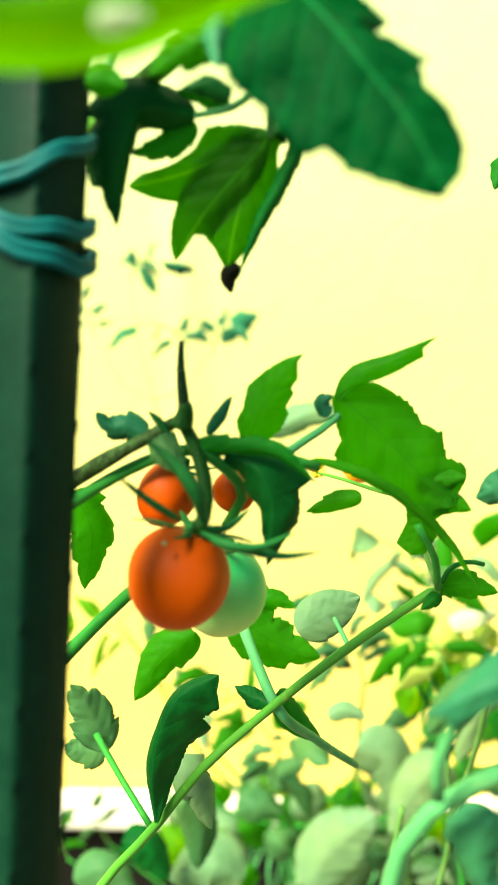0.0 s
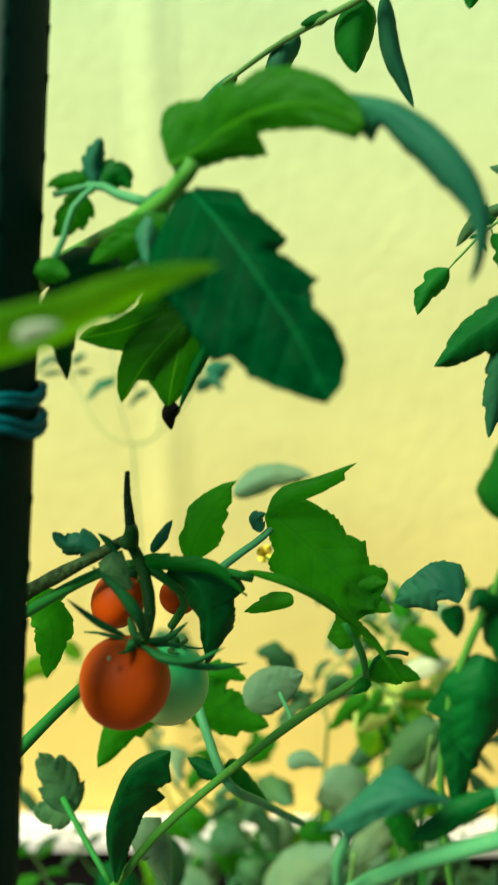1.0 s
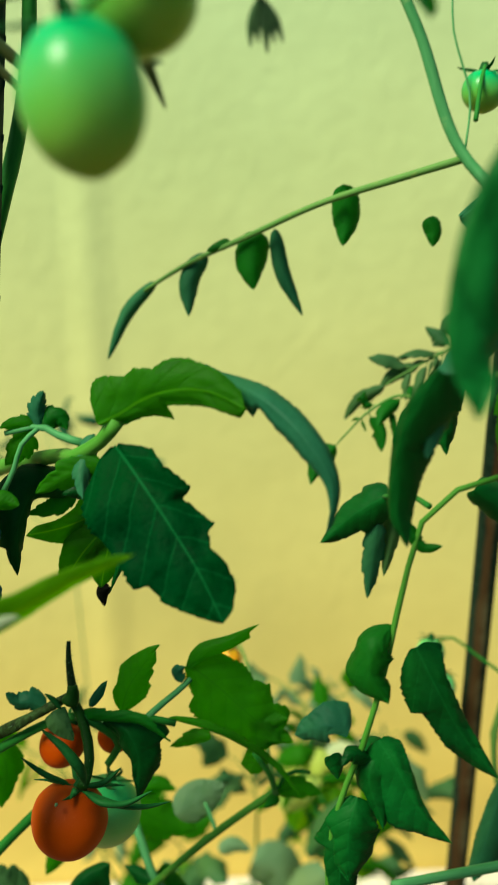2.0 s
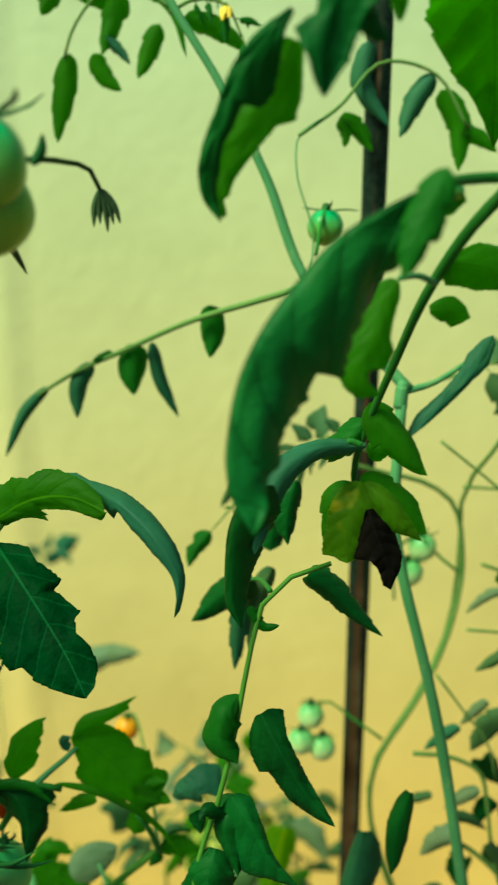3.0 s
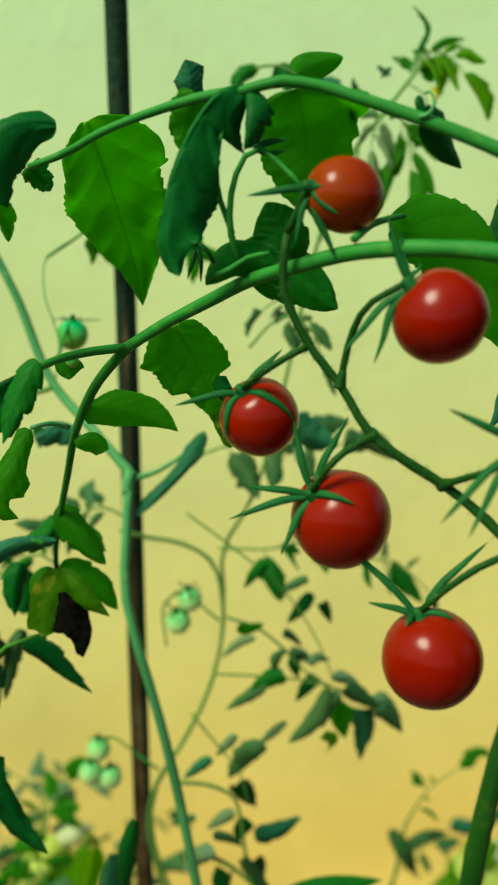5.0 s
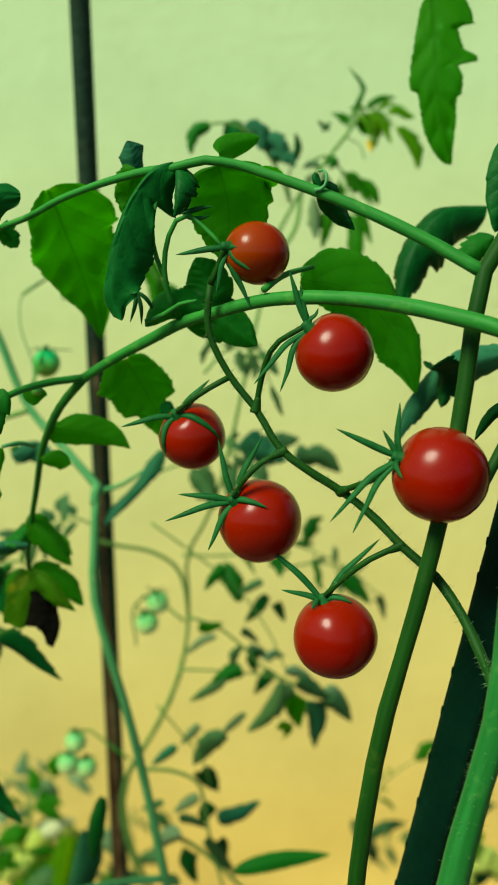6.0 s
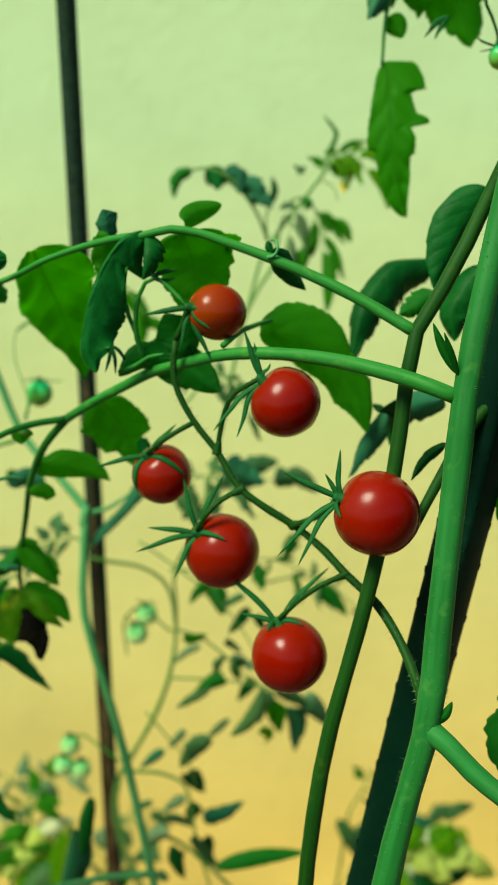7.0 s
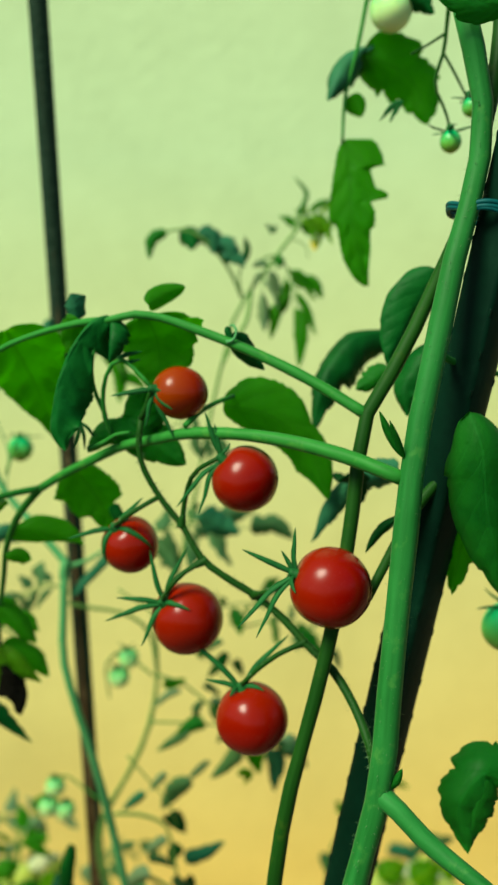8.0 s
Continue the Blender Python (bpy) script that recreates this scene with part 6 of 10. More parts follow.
stem(orange_plant, "flower_stalk", [(0.0183, 0.1500, 1.1236), (0.0297, 0.1650, 1.1253), (0.0367, 0.1800, 1.1256), (0.0425, 0.1900, 1.1242), (0.0450, 0.1930, 1.1187)], 0.001, 0.0008, STEM_DARK)
leaf(orange_plant, [(0.0452, 0.1930, 1.1190), (0.0430, 0.1930, 1.1130), (0.0426, 0.1930, 1.1064)], (-0.00, -1.00, 0.00), 0.0046, WITHERED, teeth=0, rows=12, half=2, name='sepal', fold=20, curl=40)
leaf(orange_plant, [(0.0452, 0.1930, 1.1190), (0.0444, 0.1930, 1.1130), (0.0447, 0.1930, 1.1074)], (-0.02, -1.00, 0.00), 0.0046, WITHERED, teeth=0, rows=12, half=2, name='sepal', fold=20, curl=40)
leaf(orange_plant, [(0.0452, 0.1930, 1.1190), (0.0463, 0.1930, 1.1130), (0.0470, 0.1930, 1.1048)], (-0.05, -1.00, -0.01), 0.0046, WITHERED, teeth=0, rows=12, half=2, name='sepal', fold=20, curl=40)
leaf(orange_plant, [(0.0452, 0.1930, 1.1190), (0.0477, 0.1930, 1.1129), (0.0490, 0.1930, 1.1073)], (-0.07, -1.00, -0.02), 0.0046, WITHERED, teeth=0, rows=12, half=2, name='sepal', fold=20, curl=40)
leaf(orange_plant, [(0.0452, 0.1930, 1.1190), (0.0493, 0.1930, 1.1129), (0.0512, 0.1930, 1.1075)], (-0.08, -1.00, -0.04), 0.0046, WITHERED, teeth=0, rows=12, half=2, name='sepal', fold=20, curl=40)
leaf(orange_plant, [(0.0162, 0.1700, 1.1017), (0.0171, 0.1900, 1.0996), (0.0198, 0.2000, 1.0919)], (0.43, -0.33, -0.84), 0.0039, WITHERED, teeth=0, rows=12, half=2, name='dry_tip')
leaf(orange_plant, [(0.0119, 0.1700, 1.1024), (0.0154, 0.1800, 1.1020), (0.0207, 0.1800, 1.1016)], (0.74, -0.66, -0.16), 0.0034, WITHERED, teeth=0, rows=12, half=2, name='dry_tip')
leaf(orange_plant, [(0.0005, 0.1500, 1.1126), (0.0030, 0.1400, 1.1077), (0.0079, 0.1300, 1.1031)], (-0.42, -0.51, 0.75), 0.0035, SEPAL, teeth=0, rows=12, half=2, name='sepal')
leaf(orange_plant, [(0.0288, 0.1500, 1.1223), (0.0316, 0.1500, 1.1259), (0.0324, 0.1500, 1.1308)], (0.08, -1.00, -0.03), 0.0040, SEPAL, teeth=0, rows=12, half=2, name='sepal')


# ---- middle tomato plant, low and drooping ----
low_plant = thing("tomato_plant", (0.07, 0.235, 0.0), "small drooping tomato plant between the stakes", "tomato plant", "tomato plants")
stem(low_plant, "main_stem", [(0.1260, 0.2305, 0.9772), (0.1205, 0.2300, 0.9750), (0.1147, 0.2300, 0.9735), (0.1088, 0.2300, 0.9723), (0.1038, 0.2300, 0.9697), (0.1001, 0.2300, 0.9655), (0.0976, 0.2300, 0.9595), (0.0953, 0.2300, 0.9512), (0.0924, 0.2290, 0.9393), (0.0894, 0.2280, 0.9259), (0.0859, 0.2260, 0.9100), (0.0823, 0.2250, 0.8957), (0.0779, 0.2260, 0.8790), (0.0706, 0.2280, 0.8574), (0.0850, 0.2300, 0.7000), (0.0750, 0.2350, 0.3000), (0.0700, 0.2350, 0.0000)], 0.0010, 0.0020, STEM_LIGHT)
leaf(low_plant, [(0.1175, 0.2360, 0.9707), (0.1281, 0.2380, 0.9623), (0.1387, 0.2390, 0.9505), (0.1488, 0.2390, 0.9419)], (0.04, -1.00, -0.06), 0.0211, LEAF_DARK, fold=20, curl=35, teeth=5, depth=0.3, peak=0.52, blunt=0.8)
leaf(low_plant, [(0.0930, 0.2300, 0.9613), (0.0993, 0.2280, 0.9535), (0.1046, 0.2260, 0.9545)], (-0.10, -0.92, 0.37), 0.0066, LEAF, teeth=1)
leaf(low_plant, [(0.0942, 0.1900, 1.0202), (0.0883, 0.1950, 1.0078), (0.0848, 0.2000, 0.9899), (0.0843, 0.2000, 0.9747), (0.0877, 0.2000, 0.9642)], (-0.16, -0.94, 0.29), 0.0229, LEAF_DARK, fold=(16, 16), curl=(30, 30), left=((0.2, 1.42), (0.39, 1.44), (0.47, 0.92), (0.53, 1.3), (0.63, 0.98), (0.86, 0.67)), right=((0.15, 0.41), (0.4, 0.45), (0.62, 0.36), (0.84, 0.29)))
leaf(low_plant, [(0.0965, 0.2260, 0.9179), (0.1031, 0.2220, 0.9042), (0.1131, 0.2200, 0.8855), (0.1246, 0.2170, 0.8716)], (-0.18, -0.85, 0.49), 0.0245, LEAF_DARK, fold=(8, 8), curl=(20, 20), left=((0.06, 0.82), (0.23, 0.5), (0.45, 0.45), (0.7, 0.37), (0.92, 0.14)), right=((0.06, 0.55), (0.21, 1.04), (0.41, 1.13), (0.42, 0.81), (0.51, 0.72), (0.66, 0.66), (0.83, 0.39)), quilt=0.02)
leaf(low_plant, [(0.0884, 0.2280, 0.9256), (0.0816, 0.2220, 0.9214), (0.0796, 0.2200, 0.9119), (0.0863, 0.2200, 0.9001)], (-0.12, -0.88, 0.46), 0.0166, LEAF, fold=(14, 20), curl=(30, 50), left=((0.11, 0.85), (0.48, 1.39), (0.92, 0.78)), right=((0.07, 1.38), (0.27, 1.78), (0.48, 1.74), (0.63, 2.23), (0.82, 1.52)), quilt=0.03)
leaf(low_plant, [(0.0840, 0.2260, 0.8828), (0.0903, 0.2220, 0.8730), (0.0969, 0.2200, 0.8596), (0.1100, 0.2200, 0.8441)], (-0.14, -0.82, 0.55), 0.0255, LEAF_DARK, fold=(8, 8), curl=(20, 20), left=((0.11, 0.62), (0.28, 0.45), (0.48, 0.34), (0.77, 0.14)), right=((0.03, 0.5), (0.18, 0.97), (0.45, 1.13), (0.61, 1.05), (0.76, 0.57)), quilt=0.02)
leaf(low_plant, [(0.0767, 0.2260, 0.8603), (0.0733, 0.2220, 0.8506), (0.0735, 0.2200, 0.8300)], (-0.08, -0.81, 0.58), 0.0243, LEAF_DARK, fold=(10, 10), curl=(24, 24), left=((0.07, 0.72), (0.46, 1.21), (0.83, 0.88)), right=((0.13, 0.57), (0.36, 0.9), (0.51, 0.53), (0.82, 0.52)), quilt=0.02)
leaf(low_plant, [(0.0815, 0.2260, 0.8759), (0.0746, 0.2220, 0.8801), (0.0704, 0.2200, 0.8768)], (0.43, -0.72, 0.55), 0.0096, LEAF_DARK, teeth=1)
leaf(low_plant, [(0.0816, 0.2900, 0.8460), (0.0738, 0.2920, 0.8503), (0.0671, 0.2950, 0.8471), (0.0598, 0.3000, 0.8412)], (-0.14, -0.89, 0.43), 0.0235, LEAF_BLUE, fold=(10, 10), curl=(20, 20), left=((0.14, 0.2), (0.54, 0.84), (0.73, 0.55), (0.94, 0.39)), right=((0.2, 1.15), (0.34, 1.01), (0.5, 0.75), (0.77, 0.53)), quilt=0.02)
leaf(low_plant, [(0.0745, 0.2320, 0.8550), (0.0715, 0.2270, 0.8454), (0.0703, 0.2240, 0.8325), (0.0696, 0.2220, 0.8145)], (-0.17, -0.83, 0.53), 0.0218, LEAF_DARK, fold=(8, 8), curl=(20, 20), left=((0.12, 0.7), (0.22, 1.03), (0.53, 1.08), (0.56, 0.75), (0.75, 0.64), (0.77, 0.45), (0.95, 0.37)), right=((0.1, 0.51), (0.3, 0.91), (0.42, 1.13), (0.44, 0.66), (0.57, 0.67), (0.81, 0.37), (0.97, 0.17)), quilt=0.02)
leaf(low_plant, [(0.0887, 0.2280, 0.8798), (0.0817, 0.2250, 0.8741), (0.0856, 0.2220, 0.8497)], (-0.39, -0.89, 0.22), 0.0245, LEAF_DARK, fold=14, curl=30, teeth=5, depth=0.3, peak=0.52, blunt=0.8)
leaf(low_plant, [(0.0685, 0.2400, 0.8682), (0.0704, 0.2400, 0.8643), (0.0715, 0.2400, 0.8585)], (-0.01, -1.00, -0.00), 0.0088, LEAF_DARK, teeth=0)


# ---- tomato plant at the pole ----
pole_plant = thing("tomato_plant", (0.235, 0.30, 0.0), "thin pale-stemmed tomato plant with tiny green fruit beside the pole", "tomato plant", "tomato plants")
stem(pole_plant, "main_stem", [(0.1733, 0.3060, 1.0356), (0.1708, 0.3040, 1.0052), (0.1687, 0.3020, 0.9704), (0.1732, 0.3010, 0.9441), (0.1814, 0.3000, 0.9103), (0.1895, 0.2980, 0.8727), (0.1964, 0.2980, 0.8332), (0.2028, 0.2980, 0.7904), (0.2320, 0.3000, 0.6000), (0.2360, 0.3000, 0.3000), (0.2350, 0.3000, 0.0000)], 0.0027, 0.0036, STEM_PALE)
stem(pole_plant, "branch", [(0.1760, 0.3060, 1.0341), (0.1570, 0.3200, 1.0570), (0.1347, 0.3380, 1.0832), (0.1159, 0.3450, 1.1339), (0.0959, 0.3500, 1.1758), (0.0735, 0.3550, 1.2143), (0.0590, 0.3600, 1.2425)], 0.0028, 0.002, STEM_PALE)
stem(pole_plant, "joint", [(0.1722, 0.3060, 1.0255), (0.1729, 0.3060, 1.0323), (0.1743, 0.3070, 1.0380)], 0.0032, 0.0029, STEM_PALE)
stem(pole_plant, "branch", [(0.1355, 0.3380, 1.0845), (0.1387, 0.3450, 1.1045), (0.1316, 0.3500, 1.1367), (0.1339, 0.3550, 1.1529), (0.1459, 0.3600, 1.1613)], 0.0005, 0.0004, STEM_PALE)
stem(pole_plant, "branch", [(0.1729, 0.3060, 1.0330), (0.1878, 0.3080, 1.0362), (0.2051, 0.3120, 1.0449)], 0.0017, 0.0011, STEM_PALE)
leaf(pole_plant, [(0.1772, 0.3060, 1.0123), (0.1926, 0.3060, 1.0275), (0.2062, 0.3050, 1.0423), (0.2155, 0.3050, 1.0580)], (-0.23, -0.96, 0.17), 0.0124, LEAF_BLUE, fold=(8, 8), curl=(18, 18), left=((0.16, 0.92), (0.42, 0.7), (0.62, 0.85), (0.79, 1.11), (0.94, 0.62)), right=((0.09, 0.25), (0.38, 0.5), (0.65, 0.55), (0.79, 0.9), (0.95, 0.56)), label="grey-green narrow leaf reaching past the pole")
stem(pole_plant, "branch", [(0.2037, 0.2980, 0.7758), (0.1708, 0.2900, 0.7820), (0.1372, 0.2800, 0.7851), (0.0980, 0.2700, 0.7870)], 0.0026, 0.002, STEM_PALE)
stem(pole_plant, "branch", [(0.1697, 0.4000, 0.9789), (0.1886, 0.4020, 0.9725), (0.2100, 0.4050, 0.9664), (0.2284, 0.4070, 0.9535), (0.2370, 0.4100, 0.9204), (0.2297, 0.4100, 0.8716), (0.2059, 0.4100, 0.8213), (0.1889, 0.4100, 0.7965), (0.2200, 0.4000, 0.6200), (0.2300, 0.3300, 0.4000)], 0.0014, 0.0018, STEM_OLIVE)
tomato(pole_plant, (0.2154, 0.4200, 0.9220), 0.0085, (-0.12, -0.17, 0.98), PALE_FRUIT, tall=1.0, sepal=0.012, seed=41, label="tiny pale green tomato")
tomato(pole_plant, (0.2071, 0.4200, 0.9067), 0.0086, (-0.12, -0.17, 0.98), PALE_FRUIT, tall=1.0, sepal=0.012, seed=42, label="tiny pale green tomato")
stem(pole_plant, "truss_stalk", [(0.2343, 0.4100, 0.9089), (0.2239, 0.4150, 0.9174), (0.2135, 0.4200, 0.9283), (0.1998, 0.4200, 0.9224), (0.1983, 0.4200, 0.8895)], 0.001, 0.0007, STEM)
tomato(pole_plant, (0.1490, 0.4360, 0.8098), 0.0083, (0.04, 0.05, 1.00), PALE_FRUIT, tall=1.0, sepal=0.008, seed=43, label="tiny pale green tomato")
tomato(pole_plant, (0.1426, 0.4360, 0.7926), 0.0084, (0.04, 0.05, 1.00), PALE_FRUIT, tall=1.0, sepal=0.008, seed=44, label="tiny pale green tomato")
tomato(pole_plant, (0.1561, 0.4360, 0.7876), 0.0084, (0.04, 0.05, 1.00), PALE_FRUIT, tall=1.0, sepal=0.008, seed=45, label="tiny pale green tomato")
stem(pole_plant, "truss_stalk", [(0.1893, 0.4100, 0.8037), (0.1742, 0.4200, 0.8125), (0.1566, 0.4300, 0.8218), (0.1490, 0.4360, 0.8098)], 0.001, 0.0007, STEM)
tomato(pole_plant, (0.1463, 0.3540, 1.1092), 0.0089, (0.04, 0.05, 1.00), GREEN_FRUIT, tall=1.0, sepal=0.014, seed=46, label="small green tomato")
stem(pole_plant, "fruit_stalk", [(0.1374, 0.3300, 1.0960), (0.1432, 0.3450, 1.1130), (0.1469, 0.3540, 1.1197)], 0.001, 0.0008, STEM)
stem(pole_plant, "branch", [(0.1357, 0.3380, 1.0816), (0.1116, 0.3450, 1.0748), (0.0776, 0.3600, 1.0644), (0.0464, 0.3750, 1.0505), (0.0157, 0.3900, 1.0365), (-0.0036, 0.4000, 1.0247)], 0.0017, 0.001, STEM_OLIVE)
leaf(pole_plant, [(0.0023, 0.4000, 1.0290), (-0.0114, 0.4020, 1.0154), (-0.0238, 0.4030, 0.9905)], (-0.03, -1.00, -0.06), 0.0101, LEAF_BLUE, fold=15, curl=30, teeth=2, depth=0.15, rows=24, half=3)
leaf(pole_plant, [(0.0271, 0.3900, 1.0425), (0.0198, 0.3880, 1.0332), (0.0177, 0.3860, 1.0134)], (0.04, -0.99, 0.12), 0.0150, LEAF_BLUE, fold=15, curl=30, teeth=2, depth=0.15, rows=24, half=3)
leaf(pole_plant, [(0.0519, 0.3760, 1.0524), (0.0475, 0.3760, 1.0392), (0.0485, 0.3760, 1.0261)], (-0.03, -1.00, 0.00), 0.0229, LEAF, fold=15, curl=30, teeth=2, depth=0.15, rows=24, half=3)
leaf(pole_plant, [(0.0586, 0.3750, 1.0537), (0.0623, 0.3760, 1.0334), (0.0714, 0.3780, 1.0131)], (0.00, -1.00, -0.07), 0.0113, LEAF_BLUE, fold=15, curl=30, teeth=2, depth=0.15, rows=24, half=3)
leaf(pole_plant, [(0.0881, 0.3600, 1.0725), (0.0893, 0.3600, 1.0603), (0.0879, 0.3600, 1.0459)], (-0.12, -0.99, 0.00), 0.0192, LEAF, fold=15, curl=30, teeth=2, depth=0.15, rows=24, half=3)
leaf(pole_plant, [(0.1219, 0.3450, 1.0578), (0.1246, 0.3450, 1.0527), (0.1247, 0.3450, 1.0456)], (-0.17, -0.98, -0.04), 0.0118, LEAF, fold=15, curl=30, teeth=2, depth=0.15, rows=24, half=3)
leaf(pole_plant, [(0.0383, 0.3800, 1.0485), (0.0328, 0.3800, 1.0459), (0.0273, 0.3800, 1.0442)], (-0.03, -1.00, 0.06), 0.0074, LEAF, fold=15, curl=30, teeth=2, depth=0.15, rows=24, half=3)
leaf(pole_plant, [(0.0252, 0.4000, 1.2328), (0.0451, 0.4000, 1.2275), (0.0392, 0.4000, 1.1982)], (-0.03, -1.00, -0.01), 0.0240, LEAF_MID, fold=15, curl=30, teeth=3, depth=0.3, peak=0.6, rows=24, half=3)
leaf(pole_plant, [(0.0232, 0.4000, 1.1996), (0.0192, 0.4000, 1.1799), (0.0142, 0.4000, 1.1556)], (0.13, -0.99, -0.03), 0.0194, LEAF_MID, fold=15, curl=30, teeth=3, depth=0.3, peak=0.6, rows=24, half=3)
leaf(pole_plant, [(0.0349, 0.4000, 1.1996), (0.0401, 0.4000, 1.1883), (0.0486, 0.4000, 1.1812)], (-0.03, -1.00, -0.02), 0.0162, LEAF_MID, fold=15, curl=30, teeth=3, depth=0.3, peak=0.6, rows=24, half=3)
leaf(pole_plant, [(0.0692, 0.4000, 1.2137), (0.0643, 0.4000, 1.2024), (0.0571, 0.4000, 1.1869)], (0.08, -1.00, -0.04), 0.0170, LEAF_MID, fold=15, curl=30, teeth=3, depth=0.3, peak=0.6, rows=24, half=3)
leaf(pole_plant, [(0.0808, 0.3700, 1.2105), (0.0960, 0.3700, 1.2053), (0.1121, 0.3700, 1.1940)], (-0.08, -0.98, -0.16), 0.0169, LEAF_MID, fold=15, curl=30, teeth=3, depth=0.3, peak=0.6, rows=24, half=3)
leaf(pole_plant, [(0.0170, 0.4000, 1.2382), (0.0148, 0.4000, 1.2273), (0.0099, 0.4000, 1.2177)], (0.17, -0.98, -0.06), 0.0199, LEAF_MID, fold=15, curl=30, teeth=3, depth=0.3, peak=0.6, rows=24, half=3)
leaf(pole_plant, [(0.0411, 0.4000, 1.2080), (0.0495, 0.4000, 1.1996), (0.0536, 0.4000, 1.1940)], (-0.06, -1.00, -0.05), 0.0092, LEAF_BLUE, fold=15, curl=30, teeth=3, depth=0.3, peak=0.6, rows=24, half=3)
leaf(pole_plant, [(0.0569, 0.4000, 1.2330), (0.0740, 0.3900, 1.2200), (0.0816, 0.3800, 1.1935)], (-0.31, -0.91, 0.27), 0.0079, LEAF_BRIGHT, fold=15, curl=30, teeth=3, depth=0.3, peak=0.6, rows=24, half=3)
stem(pole_plant, "branch", [(0.0768, 0.3700, 1.2132), (0.0603, 0.3800, 1.2258), (0.0426, 0.3950, 1.2291), (0.0237, 0.4000, 1.2080), (0.0202, 0.4000, 1.1968)], 0.0011, 0.0008, STEM_OLIVE)
leaf(pole_plant, [(0.1719, 0.3700, 1.1997), (0.1676, 0.3700, 1.1812), (0.1820, 0.3700, 1.1582)], (-0.23, -0.97, -0.06), 0.0180, LEAF_BLUE, fold=15, curl=30, teeth=3, depth=0.3, peak=0.6, rows=24, half=3)
leaf(pole_plant, [(0.2048, 0.3700, 1.1837), (0.1963, 0.3700, 1.1730), (0.1872, 0.3700, 1.1527)], (-0.14, -0.99, 0.08), 0.0176, LEAF_BLUE, fold=15, curl=30, teeth=3, depth=0.3, peak=0.6, rows=24, half=3)
leaf(pole_plant, [(0.2078, 0.3700, 1.1756), (0.2168, 0.3700, 1.1620), (0.2179, 0.3700, 1.1358)], (-0.31, -0.95, -0.08), 0.0202, LEAF_MID, fold=15, curl=30, teeth=3, depth=0.3, peak=0.6, rows=24, half=3)
leaf(pole_plant, [(0.2184, 0.3700, 1.1551), (0.2287, 0.3700, 1.1523), (0.2378, 0.3700, 1.1453)], (-0.11, -0.97, -0.22), 0.0141, LEAF_MID, fold=15, curl=30, teeth=3, depth=0.3, peak=0.6, rows=24, half=3)
leaf(pole_plant, [(0.1562, 0.3700, 1.1626), (0.1647, 0.3700, 1.1584), (0.1734, 0.3700, 1.1461)], (-0.16, -0.97, -0.16), 0.0154, LEAF_MID, fold=15, curl=30, teeth=3, depth=0.3, peak=0.6, rows=24, half=3)
leaf(pole_plant, [(0.1562, 0.3700, 1.1620), (0.1596, 0.3700, 1.1558), (0.1590, 0.3700, 1.1484)], (-0.21, -0.98, -0.04), 0.0100, LEAF_MID, fold=15, curl=30, teeth=3, depth=0.3, peak=0.6, rows=24, half=3)
stem(pole_plant, "branch", [(0.1339, 0.3550, 1.1529), (0.1552, 0.3650, 1.1672), (0.1790, 0.3700, 1.1892), (0.2048, 0.3700, 1.1837), (0.2228, 0.3700, 1.1565)], 0.001, 0.0008, STEM_OLIVE)
stem(pole_plant, "branch", [(0.2096, 0.3650, 0.9972), (0.2410, 0.3650, 0.9708), (0.2672, 0.3650, 0.9466), (0.2895, 0.3650, 0.9123), (0.3017, 0.3650, 0.8825)], 0.0009, 0.00054, STEM_OLIVE, sides=6)
stem(pole_plant, "branch", [(0.2334, 0.3650, 0.9278), (0.2518, 0.3650, 0.9198), (0.2682, 0.3650, 0.9053), (0.2846, 0.3650, 0.8862), (0.3101, 0.3650, 0.8696), (0.3425, 0.3650, 0.8484)], 0.0011, 0.00066, STEM_OLIVE, sides=6)
stem(pole_plant, "branch", [(0.2259, 0.3650, 0.8903), (0.2466, 0.3650, 0.8875), (0.2760, 0.3650, 0.8826), (0.3101, 0.3650, 0.8714)], 0.001, 0.0006, STEM_OLIVE, sides=6)
stem(pole_plant, "branch", [(0.1964, 0.3650, 0.8184), (0.2189, 0.3650, 0.8141), (0.2354, 0.3650, 0.8032), (0.2399, 0.3650, 0.7825), (0.2433, 0.3650, 0.7543), (0.2521, 0.3650, 0.7156), (0.2585, 0.3650, 0.6812)], 0.0014, 0.0008399999999999999, STEM_OLIVE, sides=6)
stem(pole_plant, "branch", [(0.2129, 0.3650, 0.7664), (0.2295, 0.3650, 0.7560), (0.2546, 0.3650, 0.7294), (0.2738, 0.3650, 0.7055), (0.2929, 0.3650, 0.6666)], 0.0018, 0.00108, STEM_OLIVE, sides=6)
stem(pole_plant, "branch", [(0.2091, 0.3650, 0.8647), (0.2241, 0.3650, 0.8432), (0.2402, 0.3650, 0.8190), (0.2446, 0.3650, 0.7980)], 0.0009, 0.00054, STEM_OLIVE, sides=6)
leaf(pole_plant, [(0.2573, 0.3583, 0.9652), (0.2493, 0.3623, 0.9561), (0.2445, 0.3663, 0.9458)], (-0.63, -0.77, 0.10), 0.0154, LEAF, fold=11, curl=37, teeth=2, depth=0.44, rows=20, half=3, peak=0.57, name='leaflet')
leaf(pole_plant, [(0.2857, 0.3625, 0.9503), (0.2770, 0.3665, 0.9454), (0.2677, 0.3705, 0.9383)], (-0.42, -0.91, 0.02), 0.0098, LEAF_MUTED, fold=21, curl=22, teeth=2, depth=0.25, rows=20, half=3, peak=0.57, name='leaflet')
